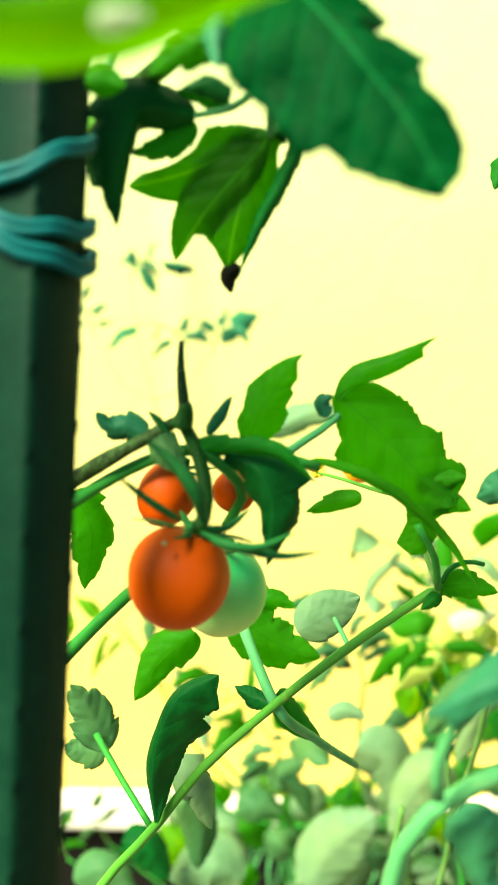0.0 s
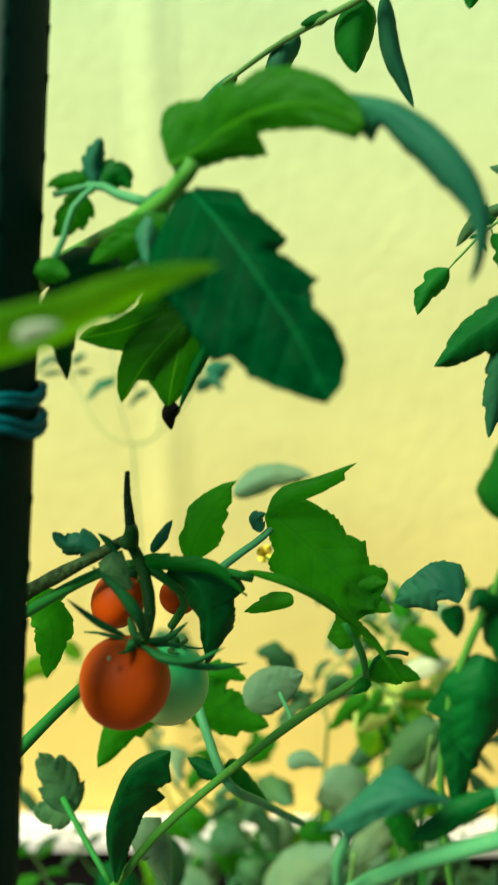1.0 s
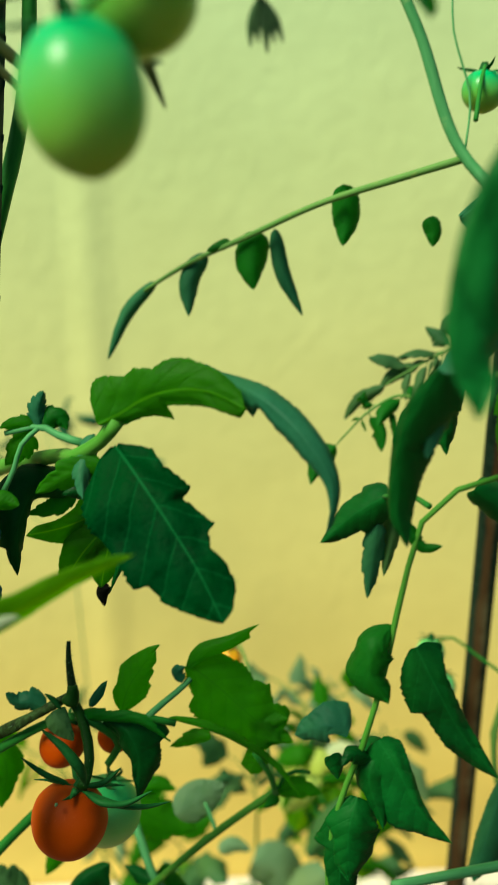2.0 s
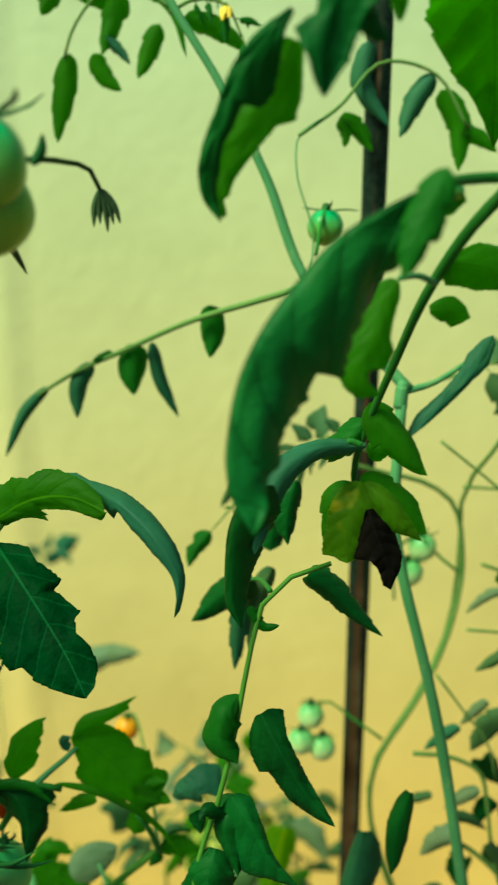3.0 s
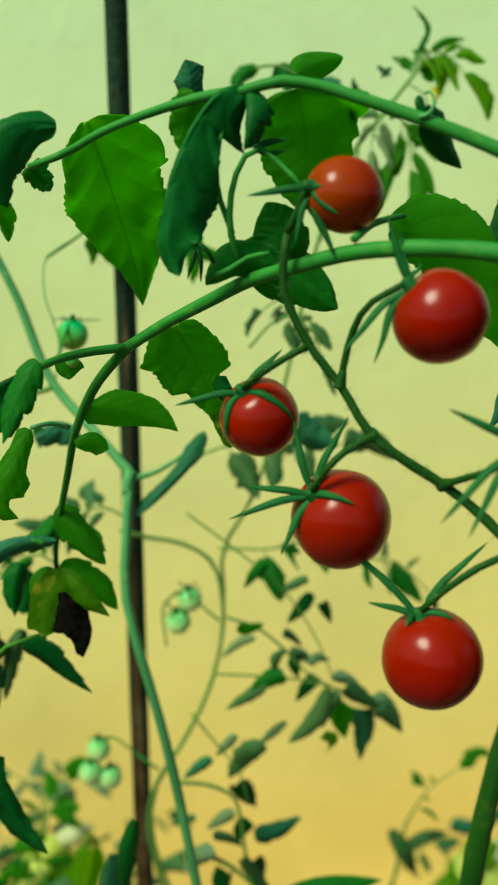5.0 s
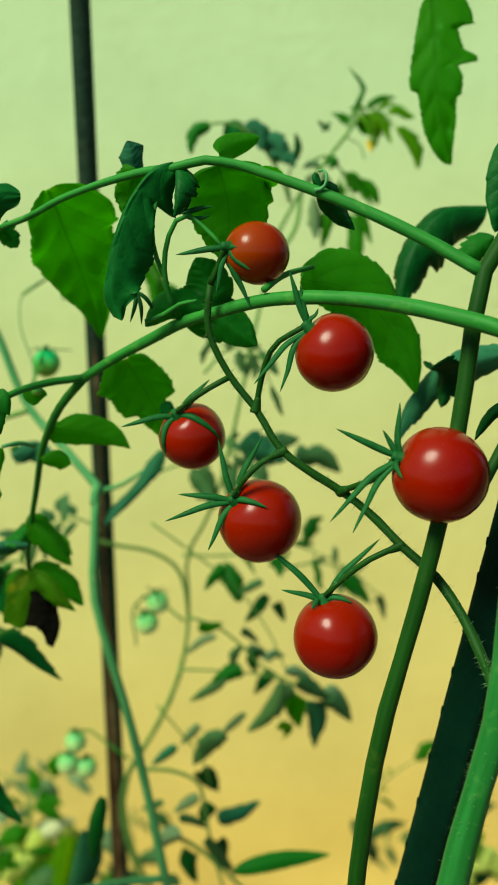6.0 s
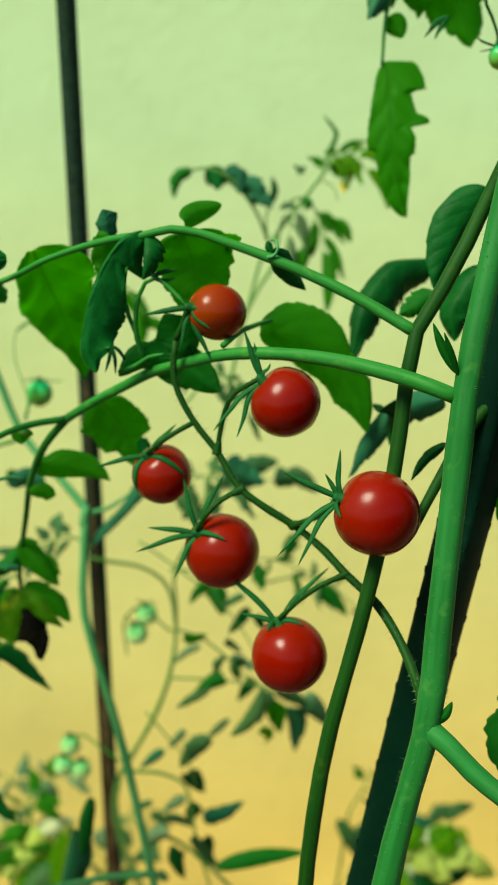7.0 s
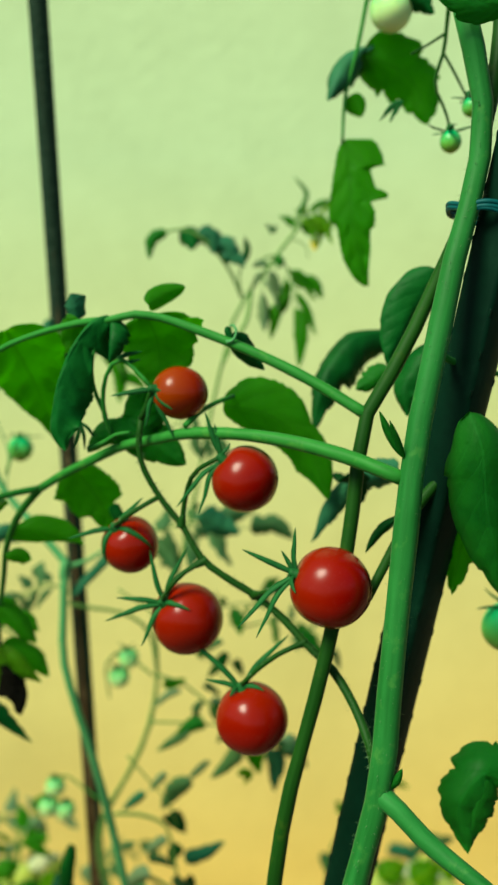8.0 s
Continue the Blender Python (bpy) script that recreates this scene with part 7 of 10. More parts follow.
leaf(pole_plant, [(0.2902, 0.3707, 0.9374), (0.2820, 0.3747, 0.9248), (0.2747, 0.3787, 0.9152)], (-0.40, -0.92, -0.05), 0.0116, LEAF_DARK, fold=16, curl=16, teeth=4, depth=0.27, rows=20, half=3, peak=0.65, name='leaflet')
leaf(pole_plant, [(0.2942, 0.3601, 0.9345), (0.2981, 0.3641, 0.9259), (0.3021, 0.3681, 0.9171)], (0.05, -0.92, -0.40), 0.0109, LEAF_DARK, fold=14, curl=24, teeth=4, depth=0.38, rows=20, half=3, peak=0.55, name='leaflet')
leaf(pole_plant, [(0.2385, 0.3552, 0.9245), (0.2470, 0.3592, 0.9201), (0.2575, 0.3632, 0.9221)], (0.39, -0.92, 0.06), 0.0109, LEAF_MID, fold=21, curl=19, teeth=4, depth=0.24, rows=20, half=3, peak=0.79, name='leaflet')
leaf(pole_plant, [(0.2536, 0.3760, 0.9077), (0.2437, 0.3800, 0.9031), (0.2310, 0.3840, 0.8924)], (-0.29, -0.95, -0.07), 0.0104, LEAF_PALE, fold=14, curl=34, teeth=4, depth=0.37, rows=20, half=3, peak=0.74, name='leaflet')
leaf(pole_plant, [(0.2682, 0.3536, 0.9075), (0.2619, 0.3576, 0.8979), (0.2630, 0.3616, 0.8870)], (-0.40, -0.88, -0.24), 0.0101, LEAF_MUTED, fold=16, curl=26, teeth=2, depth=0.36, rows=20, half=3, peak=0.8, name='leaflet')
leaf(pole_plant, [(0.2575, 0.3592, 0.8832), (0.2452, 0.3632, 0.8752), (0.2314, 0.3672, 0.8646)], (-0.52, -0.75, 0.40), 0.0125, LEAF_MUTED, fold=12, curl=31, teeth=4, depth=0.34, rows=20, half=3, peak=0.69, name='leaflet')
leaf(pole_plant, [(0.2683, 0.3545, 0.8898), (0.2592, 0.3585, 0.8855), (0.2469, 0.3625, 0.8793)], (-0.35, -0.94, 0.00), 0.0163, LEAF, fold=7, curl=28, teeth=2, depth=0.25, rows=20, half=3, peak=0.58, name='leaflet')
leaf(pole_plant, [(0.2831, 0.3754, 0.8947), (0.2801, 0.3794, 0.8853), (0.2830, 0.3834, 0.8735)], (-0.03, -0.94, -0.35), 0.0134, LEAF_DARK, fold=10, curl=29, teeth=4, depth=0.27, rows=20, half=3, peak=0.61, name='leaflet')
leaf(pole_plant, [(0.2759, 0.3756, 0.8971), (0.2864, 0.3796, 0.8924), (0.2955, 0.3836, 0.8814)], (0.44, -0.89, 0.09), 0.0134, LEAF_PALE, fold=13, curl=41, teeth=2, depth=0.43, rows=20, half=3, peak=0.78, name='leaflet')
leaf(pole_plant, [(0.2936, 0.3728, 0.8787), (0.2870, 0.3768, 0.8677), (0.2805, 0.3808, 0.8593)], (-0.23, -0.94, -0.23), 0.0163, LEAF_DARK, fold=10, curl=33, teeth=2, depth=0.34, rows=20, half=3, peak=0.6, name='leaflet')
leaf(pole_plant, [(0.2975, 0.3568, 0.8783), (0.2883, 0.3608, 0.8556), (0.2719, 0.3648, 0.8384)], (-0.61, -0.76, 0.24), 0.0184, LEAF_MUTED, fold=8, curl=30, teeth=2, depth=0.26, rows=20, half=3, peak=0.75, name='leaflet')
leaf(pole_plant, [(0.3002, 0.3615, 0.8827), (0.3138, 0.3655, 0.8776), (0.3241, 0.3695, 0.8682)], (0.32, -0.95, 0.01), 0.0160, LEAF_PALE, fold=20, curl=33, teeth=2, depth=0.42, rows=20, half=3, peak=0.78, name='leaflet')
leaf(pole_plant, [(0.3074, 0.3550, 0.8772), (0.3209, 0.3590, 0.8667), (0.3338, 0.3630, 0.8565)], (0.17, -0.97, -0.16), 0.0173, LEAF_MUTED, fold=22, curl=19, teeth=4, depth=0.23, rows=20, half=3, peak=0.65, name='leaflet')
leaf(pole_plant, [(0.3109, 0.3652, 0.8622), (0.3062, 0.3692, 0.8464), (0.3124, 0.3732, 0.8329)], (-0.55, -0.80, -0.25), 0.0227, LEAF_MID, fold=11, curl=24, teeth=4, depth=0.23, rows=20, half=3, peak=0.67, name='leaflet')
leaf(pole_plant, [(0.3247, 0.3734, 0.8528), (0.3266, 0.3774, 0.8314), (0.3249, 0.3814, 0.8119)], (-0.25, -0.95, -0.19), 0.0228, LEAF_BLUE, fold=12, curl=27, teeth=2, depth=0.32, rows=20, half=3, peak=0.56, name='leaflet')
leaf(pole_plant, [(0.3303, 0.3589, 0.8577), (0.3420, 0.3629, 0.8494), (0.3504, 0.3669, 0.8366)], (0.15, -0.96, -0.22), 0.0193, LEAF_MUTED, fold=19, curl=20, teeth=4, depth=0.45, rows=20, half=3, peak=0.7, name='leaflet')
leaf(pole_plant, [(0.3265, 0.3652, 0.8590), (0.3380, 0.3692, 0.8616), (0.3504, 0.3732, 0.8485)], (0.45, -0.78, 0.43), 0.0128, LEAF_PALE, fold=6, curl=28, teeth=3, depth=0.3, rows=20, half=3, peak=0.77, name='leaflet')
leaf(pole_plant, [(0.2941, 0.3609, 0.8433), (0.3042, 0.3649, 0.8350), (0.2987, 0.3689, 0.8272)], (0.40, -0.86, -0.31), 0.0110, LEAF_SICK, fold=14, curl=16, teeth=3, depth=0.38, rows=20, half=3, peak=0.58, name='leaflet')
leaf(pole_plant, [(0.3041, 0.3559, 0.8740), (0.2961, 0.3599, 0.8660), (0.2873, 0.3639, 0.8615)], (-0.56, -0.79, 0.25), 0.0146, LEAF_MUTED, fold=9, curl=33, teeth=3, depth=0.27, rows=20, half=3, peak=0.7, name='leaflet')
leaf(pole_plant, [(0.2374, 0.3610, 0.8490), (0.2316, 0.3650, 0.8411), (0.2241, 0.3690, 0.8314)], (-0.47, -0.88, -0.05), 0.0097, LEAF_PALE, fold=6, curl=33, teeth=3, depth=0.41, rows=20, half=3, peak=0.71, name='leaflet')
leaf(pole_plant, [(0.2208, 0.3578, 0.8363), (0.2116, 0.3618, 0.8282), (0.2024, 0.3658, 0.8195)], (-0.44, -0.90, 0.05), 0.0123, LEAF_BLUE, fold=24, curl=23, teeth=4, depth=0.27, rows=20, half=3, peak=0.74, name='leaflet')
leaf(pole_plant, [(0.2575, 0.3698, 0.8361), (0.2448, 0.3738, 0.8241), (0.2335, 0.3778, 0.8104)], (-0.21, -0.97, -0.11), 0.0252, LEAF_MUTED, fold=10, curl=32, teeth=4, depth=0.39, rows=20, half=3, peak=0.77, name='leaflet')
leaf(pole_plant, [(0.2730, 0.3735, 0.8487), (0.2638, 0.3775, 0.8387), (0.2545, 0.3815, 0.8294)], (-0.32, -0.94, -0.09), 0.0090, LEAF_PALE, fold=18, curl=20, teeth=4, depth=0.28, rows=20, half=3, peak=0.76, name='leaflet')
leaf(pole_plant, [(0.2373, 0.3688, 0.8092), (0.2434, 0.3728, 0.7986), (0.2522, 0.3768, 0.7876)], (0.05, -0.95, -0.32), 0.0239, LEAF_DARK, fold=8, curl=38, teeth=4, depth=0.38, rows=20, half=3, peak=0.78, name='leaflet')
leaf(pole_plant, [(0.2469, 0.3707, 0.7813), (0.2406, 0.3747, 0.7723), (0.2389, 0.3787, 0.7618)], (-0.38, -0.90, -0.21), 0.0143, LEAF_DARK, fold=10, curl=16, teeth=4, depth=0.31, rows=20, half=3, peak=0.65, name='leaflet')
leaf(pole_plant, [(0.2489, 0.3682, 0.7723), (0.2634, 0.3722, 0.7711), (0.2831, 0.3762, 0.7773)], (0.12, -0.84, 0.53), 0.0166, LEAF_BLUE, fold=14, curl=22, teeth=3, depth=0.32, rows=20, half=3, peak=0.6, name='leaflet')
leaf(pole_plant, [(0.2361, 0.3675, 0.7917), (0.2260, 0.3715, 0.7851), (0.2174, 0.3755, 0.7760)], (-0.60, -0.72, 0.35), 0.0108, LEAF_PALE, fold=15, curl=19, teeth=2, depth=0.25, rows=20, half=3, peak=0.66, name='leaflet')
leaf(pole_plant, [(0.2208, 0.3632, 0.7794), (0.2338, 0.3672, 0.7728), (0.2425, 0.3712, 0.7629)], (0.53, -0.78, 0.32), 0.0112, LEAF_MUTED, fold=21, curl=26, teeth=4, depth=0.39, rows=20, half=3, peak=0.57, name='leaflet')
leaf(pole_plant, [(0.2215, 0.3554, 0.7706), (0.2107, 0.3594, 0.7663), (0.2004, 0.3634, 0.7551)], (-0.42, -0.90, 0.11), 0.0196, LEAF_PALE, fold=14, curl=29, teeth=4, depth=0.37, rows=20, half=3, peak=0.7, name='leaflet')
leaf(pole_plant, [(0.2110, 0.3769, 0.7848), (0.2025, 0.3809, 0.7808), (0.1943, 0.3849, 0.7762)], (-0.55, -0.76, 0.36), 0.0089, LEAF_MUTED, fold=20, curl=22, teeth=3, depth=0.35, rows=20, half=3, peak=0.7, name='leaflet')
leaf(pole_plant, [(0.2320, 0.3675, 0.7458), (0.2284, 0.3715, 0.7311), (0.2336, 0.3755, 0.7169)], (0.09, -0.96, -0.26), 0.0280, LEAF_DARK, fold=24, curl=36, teeth=3, depth=0.24, rows=20, half=3, peak=0.69, name='leaflet')
leaf(pole_plant, [(0.2469, 0.3662, 0.7541), (0.2513, 0.3702, 0.7408), (0.2531, 0.3742, 0.7267)], (0.14, -0.96, -0.25), 0.0224, LEAF_DARK, fold=19, curl=17, teeth=2, depth=0.24, rows=20, half=3, peak=0.57, name='leaflet')
leaf(pole_plant, [(0.2399, 0.3597, 0.7626), (0.2514, 0.3637, 0.7438), (0.2627, 0.3677, 0.7238)], (0.41, -0.91, 0.05), 0.0155, LEAF_MUTED, fold=14, curl=37, teeth=3, depth=0.36, rows=20, half=3, peak=0.59, name='leaflet')
leaf(pole_plant, [(0.2204, 0.3745, 0.7184), (0.2144, 0.3785, 0.7223), (0.2045, 0.3825, 0.7191)], (-0.27, -0.61, 0.74), 0.0112, LEAF_MUTED, fold=10, curl=27, teeth=3, depth=0.42, rows=20, half=3, peak=0.71, name='leaflet')
leaf(pole_plant, [(0.2715, 0.3722, 0.9120), (0.2784, 0.3762, 0.9069), (0.2857, 0.3802, 0.8980)], (0.48, -0.88, -0.01), 0.0100, LEAF_MUTED, fold=22, curl=26, teeth=2, depth=0.25, rows=20, half=3, peak=0.58, name='leaflet')
leaf(pole_plant, [(0.2885, 0.3753, 0.8862), (0.2967, 0.3793, 0.8884), (0.3052, 0.3833, 0.8852)], (0.43, -0.90, 0.06), 0.0112, LEAF_PALE, fold=21, curl=26, teeth=2, depth=0.24, rows=20, half=3, peak=0.75, name='leaflet')
compound(pole_plant, [(0.1765, 0.3900, 0.9877), (0.1583, 0.3900, 0.9977), (0.1415, 0.3900, 0.9924), (0.1161, 0.3900, 0.9791)], 0.001, (0.06, -0.97, 0.66), 0.0210, 6, LEAF_MUTED, 0.5, spread=0.9, seed=7)
compound(pole_plant, [(0.2335, 0.4000, 0.9629), (0.2685, 0.4000, 0.9603), (0.3089, 0.4000, 0.9664), (0.3494, 0.4000, 0.9495)], 0.001, (-0.16, -0.95, 0.68), 0.0270, 5, LEAF, 0.5, spread=0.9, seed=8)
compound(pole_plant, [(0.2094, 0.3800, 1.0268), (0.2474, 0.3800, 1.0373), (0.2856, 0.3800, 1.0393), (0.3069, 0.3800, 1.0337)], 0.001, (-0.14, -0.97, 0.60), 0.0300, 5, LEAF_MUTED, 0.5, spread=0.9, seed=9)


# ---- tomato plant behind the red fruit ----
back_plant = thing("tomato_plant", (0.26, 0.44, 0.0), "young tomato plant with a flowering tip behind the red fruit", "tomato plant", "tomato plants")
stem(back_plant, "main_stem", [(0.3584, 0.3700, 1.2621), (0.3430, 0.3700, 1.2441), (0.3232, 0.3700, 1.2202), (0.3087, 0.3700, 1.2022), (0.2982, 0.3700, 1.1715), (0.2528, 0.3850, 0.9968), (0.2379, 0.4150, 0.9535), (0.2393, 0.4230, 0.9157), (0.2319, 0.4230, 0.8660), (0.2076, 0.4230, 0.8148), (0.1904, 0.4230, 0.7895), (0.2250, 0.4150, 0.6200), (0.2600, 0.4400, 0.0000)], 0.0012, 0.0016, STEM_OLIVE)
stem(back_plant, "branch", [(0.3188, 0.3700, 1.2142), (0.3134, 0.3650, 1.1918), (0.3019, 0.3600, 1.1760), (0.2930, 0.3600, 1.1599)], 0.0016, 0.0012, STEM_OLIVE)
stem(back_plant, "leaf_stalk", [(0.3114, 0.3700, 1.2092), (0.3036, 0.3650, 1.2269), (0.2943, 0.3600, 1.2399), (0.2829, 0.3600, 1.2524), (0.2656, 0.3600, 1.2589), (0.2558, 0.3600, 1.2571)], 0.0013, 0.0008, STEM_OLIVE)
stem(back_plant, "leaf_stalk", [(0.3114, 0.3700, 1.2092), (0.3091, 0.3650, 1.2230), (0.3116, 0.3600, 1.2348)], 0.0009, 0.0006, STEM_OLIVE)
leaf(back_plant, [(0.2582, 0.3600, 1.2578), (0.2488, 0.3600, 1.2542), (0.2440, 0.3600, 1.2386)], (-0.01, -1.00, 0.01), 0.0149, LEAF, fold=12, curl=35, teeth=4, depth=0.45, rows=36, half=4)
leaf(back_plant, [(0.2683, 0.3600, 1.2593), (0.2733, 0.3580, 1.2530), (0.2752, 0.3570, 1.2439)], (-0.23, -0.97, 0.09), 0.0266, LEAF_DARK, fold=12, curl=35, teeth=4, depth=0.45, rows=36, half=4)
leaf(back_plant, [(0.2791, 0.3600, 1.2562), (0.2884, 0.3580, 1.2529), (0.2907, 0.3570, 1.2408)], (-0.24, -0.97, 0.00), 0.0246, LEAF_BLUE, fold=12, curl=35, teeth=4, depth=0.45, rows=36, half=4)
leaf(back_plant, [(0.2886, 0.3600, 1.2486), (0.3000, 0.3580, 1.2461), (0.3055, 0.3570, 1.2331)], (-0.22, -0.97, -0.05), 0.0247, LEAF_BLUE, fold=12, curl=35, teeth=4, depth=0.45, rows=36, half=4)
leaf(back_plant, [(0.2951, 0.3600, 1.2388), (0.3058, 0.3580, 1.2385), (0.3126, 0.3570, 1.2307)], (-0.20, -0.98, -0.08), 0.0194, LEAF_BLUE, fold=12, curl=35, teeth=4, depth=0.45, rows=36, half=4)
leaf(back_plant, [(0.3108, 0.3600, 1.2340), (0.3150, 0.3600, 1.2435), (0.3136, 0.3600, 1.2530)], (-0.18, -0.98, 0.03), 0.0097, LEAF_DARK, fold=12, curl=35, teeth=4, depth=0.45, rows=36, half=4)
leaf(back_plant, [(0.3555, 0.3700, 1.2684), (0.3622, 0.3700, 1.2826), (0.3526, 0.3700, 1.2959)], (-0.27, -0.96, -0.03), 0.0060, LEAF, fold=12, curl=35, teeth=4, depth=0.45, rows=36, half=4)
leaf(back_plant, [(0.3385, 0.3650, 1.2399), (0.3389, 0.3600, 1.2356), (0.3360, 0.3600, 1.2292)], (-0.14, -0.89, 0.44), 0.0120, LEAF, fold=12, curl=35, teeth=4, depth=0.45, rows=36, half=4)
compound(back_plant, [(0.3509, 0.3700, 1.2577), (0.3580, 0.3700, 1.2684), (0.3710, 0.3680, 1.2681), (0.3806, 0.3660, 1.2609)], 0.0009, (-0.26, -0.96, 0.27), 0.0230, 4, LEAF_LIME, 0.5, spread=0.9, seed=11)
compound(back_plant, [(0.3509, 0.3700, 1.2538), (0.3550, 0.3700, 1.2596), (0.3571, 0.3700, 1.2654), (0.3613, 0.3700, 1.2684)], 0.0009, (-0.25, -0.96, 0.28), 0.0190, 3, LEAF_BRIGHT, 0.2, spread=0.9, seed=21)
compound(back_plant, [(0.3374, 0.3660, 1.2362), (0.3438, 0.3640, 1.2309), (0.3481, 0.3620, 1.2203), (0.3486, 0.3600, 1.2066)], 0.0009, (-0.24, -0.97, 0.34), 0.0300, 3, LEAF_MID, 0.7, spread=0.9, seed=12)
compound(back_plant, [(0.3386, 0.3660, 1.2350), (0.3329, 0.3640, 1.2318), (0.3279, 0.3620, 1.2256), (0.3249, 0.3600, 1.2166)], 0.0009, (-0.21, -0.98, 0.33), 0.0200, 3, LEAF_PALE, 0.6, spread=0.9, seed=13)
stem(back_plant, "leaf_stalk", [(0.3282, 0.3700, 1.2366), (0.3359, 0.3680, 1.2391), (0.3435, 0.3660, 1.2334)], 0.0009, 0.0006, STEM_OLIVE)
stem(back_plant, "flower_stalk", [(0.3496, 0.3700, 1.2519), (0.3610, 0.3700, 1.2441), (0.3626, 0.3700, 1.2363)], 0.0005, 0.0004, STEM_OLIVE)
leaf(back_plant, [(0.2505, 0.3000, 0.7733), (0.2766, 0.3000, 0.7768), (0.3165, 0.3000, 0.7769)], (-0.03, -0.84, 0.54), 0.0134, LEAF, fold=8, curl=15, teeth=6, depth=0.1)
leaf(pole_plant, [(0.1674, 0.2650, 0.8553), (0.1625, 0.2650, 0.8388), (0.1592, 0.2650, 0.8142)], (-0.26, -0.80, 0.54), 0.0119, LEAF_DARK, fold=(12, 12), curl=(28, 28), left=((0.18, 0.85), (0.59, 1.16), (0.87, 0.7)), right=((0.16, 1.04), (0.45, 1.31), (0.84, 0.92)))
leaf(pole_plant, [(0.1541, 0.3050, 0.8113), (0.1501, 0.3050, 0.7928), (0.1423, 0.3050, 0.7591)], (-0.21, -0.79, 0.57), 0.0260, LEAF_BLUE, fold=(14, 14), curl=(30, 30), left=((0.13, 1), (0.4, 1.39), (0.82, 1.06)), right=((0.25, 0.45), (0.62, 0.55), (0.95, 0.44)))
leaf(pole_plant, [(0.1394, 0.5000, 0.6919), (0.1329, 0.5000, 0.6651), (0.1238, 0.5000, 0.6273)], (-0.09, -1.00, 0.02), 0.0415, LEAF_LIME, fold=15, curl=30, teeth=3)
leaf(back_plant, [(0.3359, 0.3700, 1.2581), (0.3334, 0.3700, 1.2598), (0.3309, 0.3700, 1.2615)], (-0.09, -0.99, -0.13), 0.0036, SEPAL, teeth=0, rows=12, half=2, name='sepal')
leaf(back_plant, [(0.3359, 0.3700, 1.2581), (0.3380, 0.3700, 1.2593), (0.3402, 0.3700, 1.2605)], (-0.02, -1.00, 0.03), 0.0036, SEPAL, teeth=0, rows=12, half=2, name='sepal')
leaf(back_plant, [(0.3359, 0.3700, 1.2581), (0.3350, 0.3700, 1.2565), (0.3341, 0.3700, 1.2545)], (-0.13, -0.99, 0.06), 0.0036, SEPAL, teeth=0, rows=12, half=2, name='sepal')
leaf(back_plant, [(0.3359, 0.3700, 1.2581), (0.3375, 0.3700, 1.2569), (0.3392, 0.3700, 1.2556)], (-0.10, -0.99, -0.13), 0.0036, SEPAL, teeth=0, rows=12, half=2, name='sepal')
leaf(back_plant, [(0.3653, 0.3700, 1.2497), (0.3670, 0.3700, 1.2468), (0.3672, 0.3700, 1.2414)], (-0.23, -0.97, -0.05), 0.0063, PETAL, teeth=0, rows=12, half=2, name='petal')
compound(back_plant, [(0.2872, 0.3300, 1.1046), (0.2707, 0.3300, 1.1179), (0.2643, 0.3300, 1.1276), (0.2545, 0.3300, 1.1231)], 0.001, (-0.20, -0.98, 0.44), 0.0128, 3, LEAF_MUTED, 0.5, spread=0.9, seed=14)
compound(back_plant, [(0.2448, 0.3300, 1.1009), (0.2603, 0.3300, 1.1154), (0.2756, 0.3300, 1.1186), (0.2866, 0.3300, 1.0954)], 0.001, (-0.15, -0.99, 0.48), 0.0166, 3, LEAF_MUTED, 0.5, spread=0.9, seed=15)
compound(back_plant, [(0.3088, 0.4000, 0.9470), (0.3355, 0.4000, 0.9496), (0.3625, 0.4000, 0.9385), (0.3806, 0.4000, 0.9211)], 0.001, (-0.24, -0.92, 0.70), 0.0176, 3, LEAF_MUTED, 0.5, spread=0.9, seed=16)
leaf(back_plant, [(0.2723, 0.3400, 1.0578), (0.2825, 0.3400, 1.0472), (0.2997, 0.3400, 1.0396)], (0.01, -1.00, 0.02), 0.0293, LEAF_BLUE, fold=12, teeth=3)
leaf(low_plant, [(0.0999, 0.3000, 0.9498), (0.0860, 0.3060, 0.9393), (0.0723, 0.3110, 0.9254)], (-0.52, -0.82, 0.22), 0.0295, LEAF_DARK, fold=18, curl=30, teeth=2)
leaf(low_plant, [(0.0960, 0.3060, 0.9350), (0.0943, 0.3080, 0.9198), (0.0925, 0.3100, 0.8996)], (-0.20, -0.98, -0.09), 0.0142, LEAF_BLUE, fold=15, teeth=3)
stem(low_plant, "leaf_stalk", [(0.1028, 0.2400, 0.9640), (0.1019, 0.2700, 0.9584), (0.0975, 0.3000, 0.9486)], 0.0012, 0.0009, STEM)
compound(pole_plant, [(0.1335, 0.3700, 0.9651), (0.1165, 0.3700, 0.9757), (0.1025, 0.3700, 0.9690), (0.0884, 0.3700, 0.9551)], 0.001, (-0.14, -0.96, 0.63), 0.0167, 3, LEAF, 0.5, spread=0.9, seed=17)
leaf(red_plant, [(0.3729, 0.0400, 1.3233), (0.3563, 0.0400, 1.3203), (0.3404, 0.0400, 1.3256)], (-0.02, -0.96, -0.29), 0.0122, LEAF, fold=5, curl=10, teeth=2)
stem(red_plant, "side_stem", [(0.3642, 0.0490, 1.2771), (0.3704, 0.0550, 1.2928), (0.3755, 0.0600, 1.3120), (0.3791, 0.0650, 1.3360)], 0.0034, 0.003, STEM_DARK)


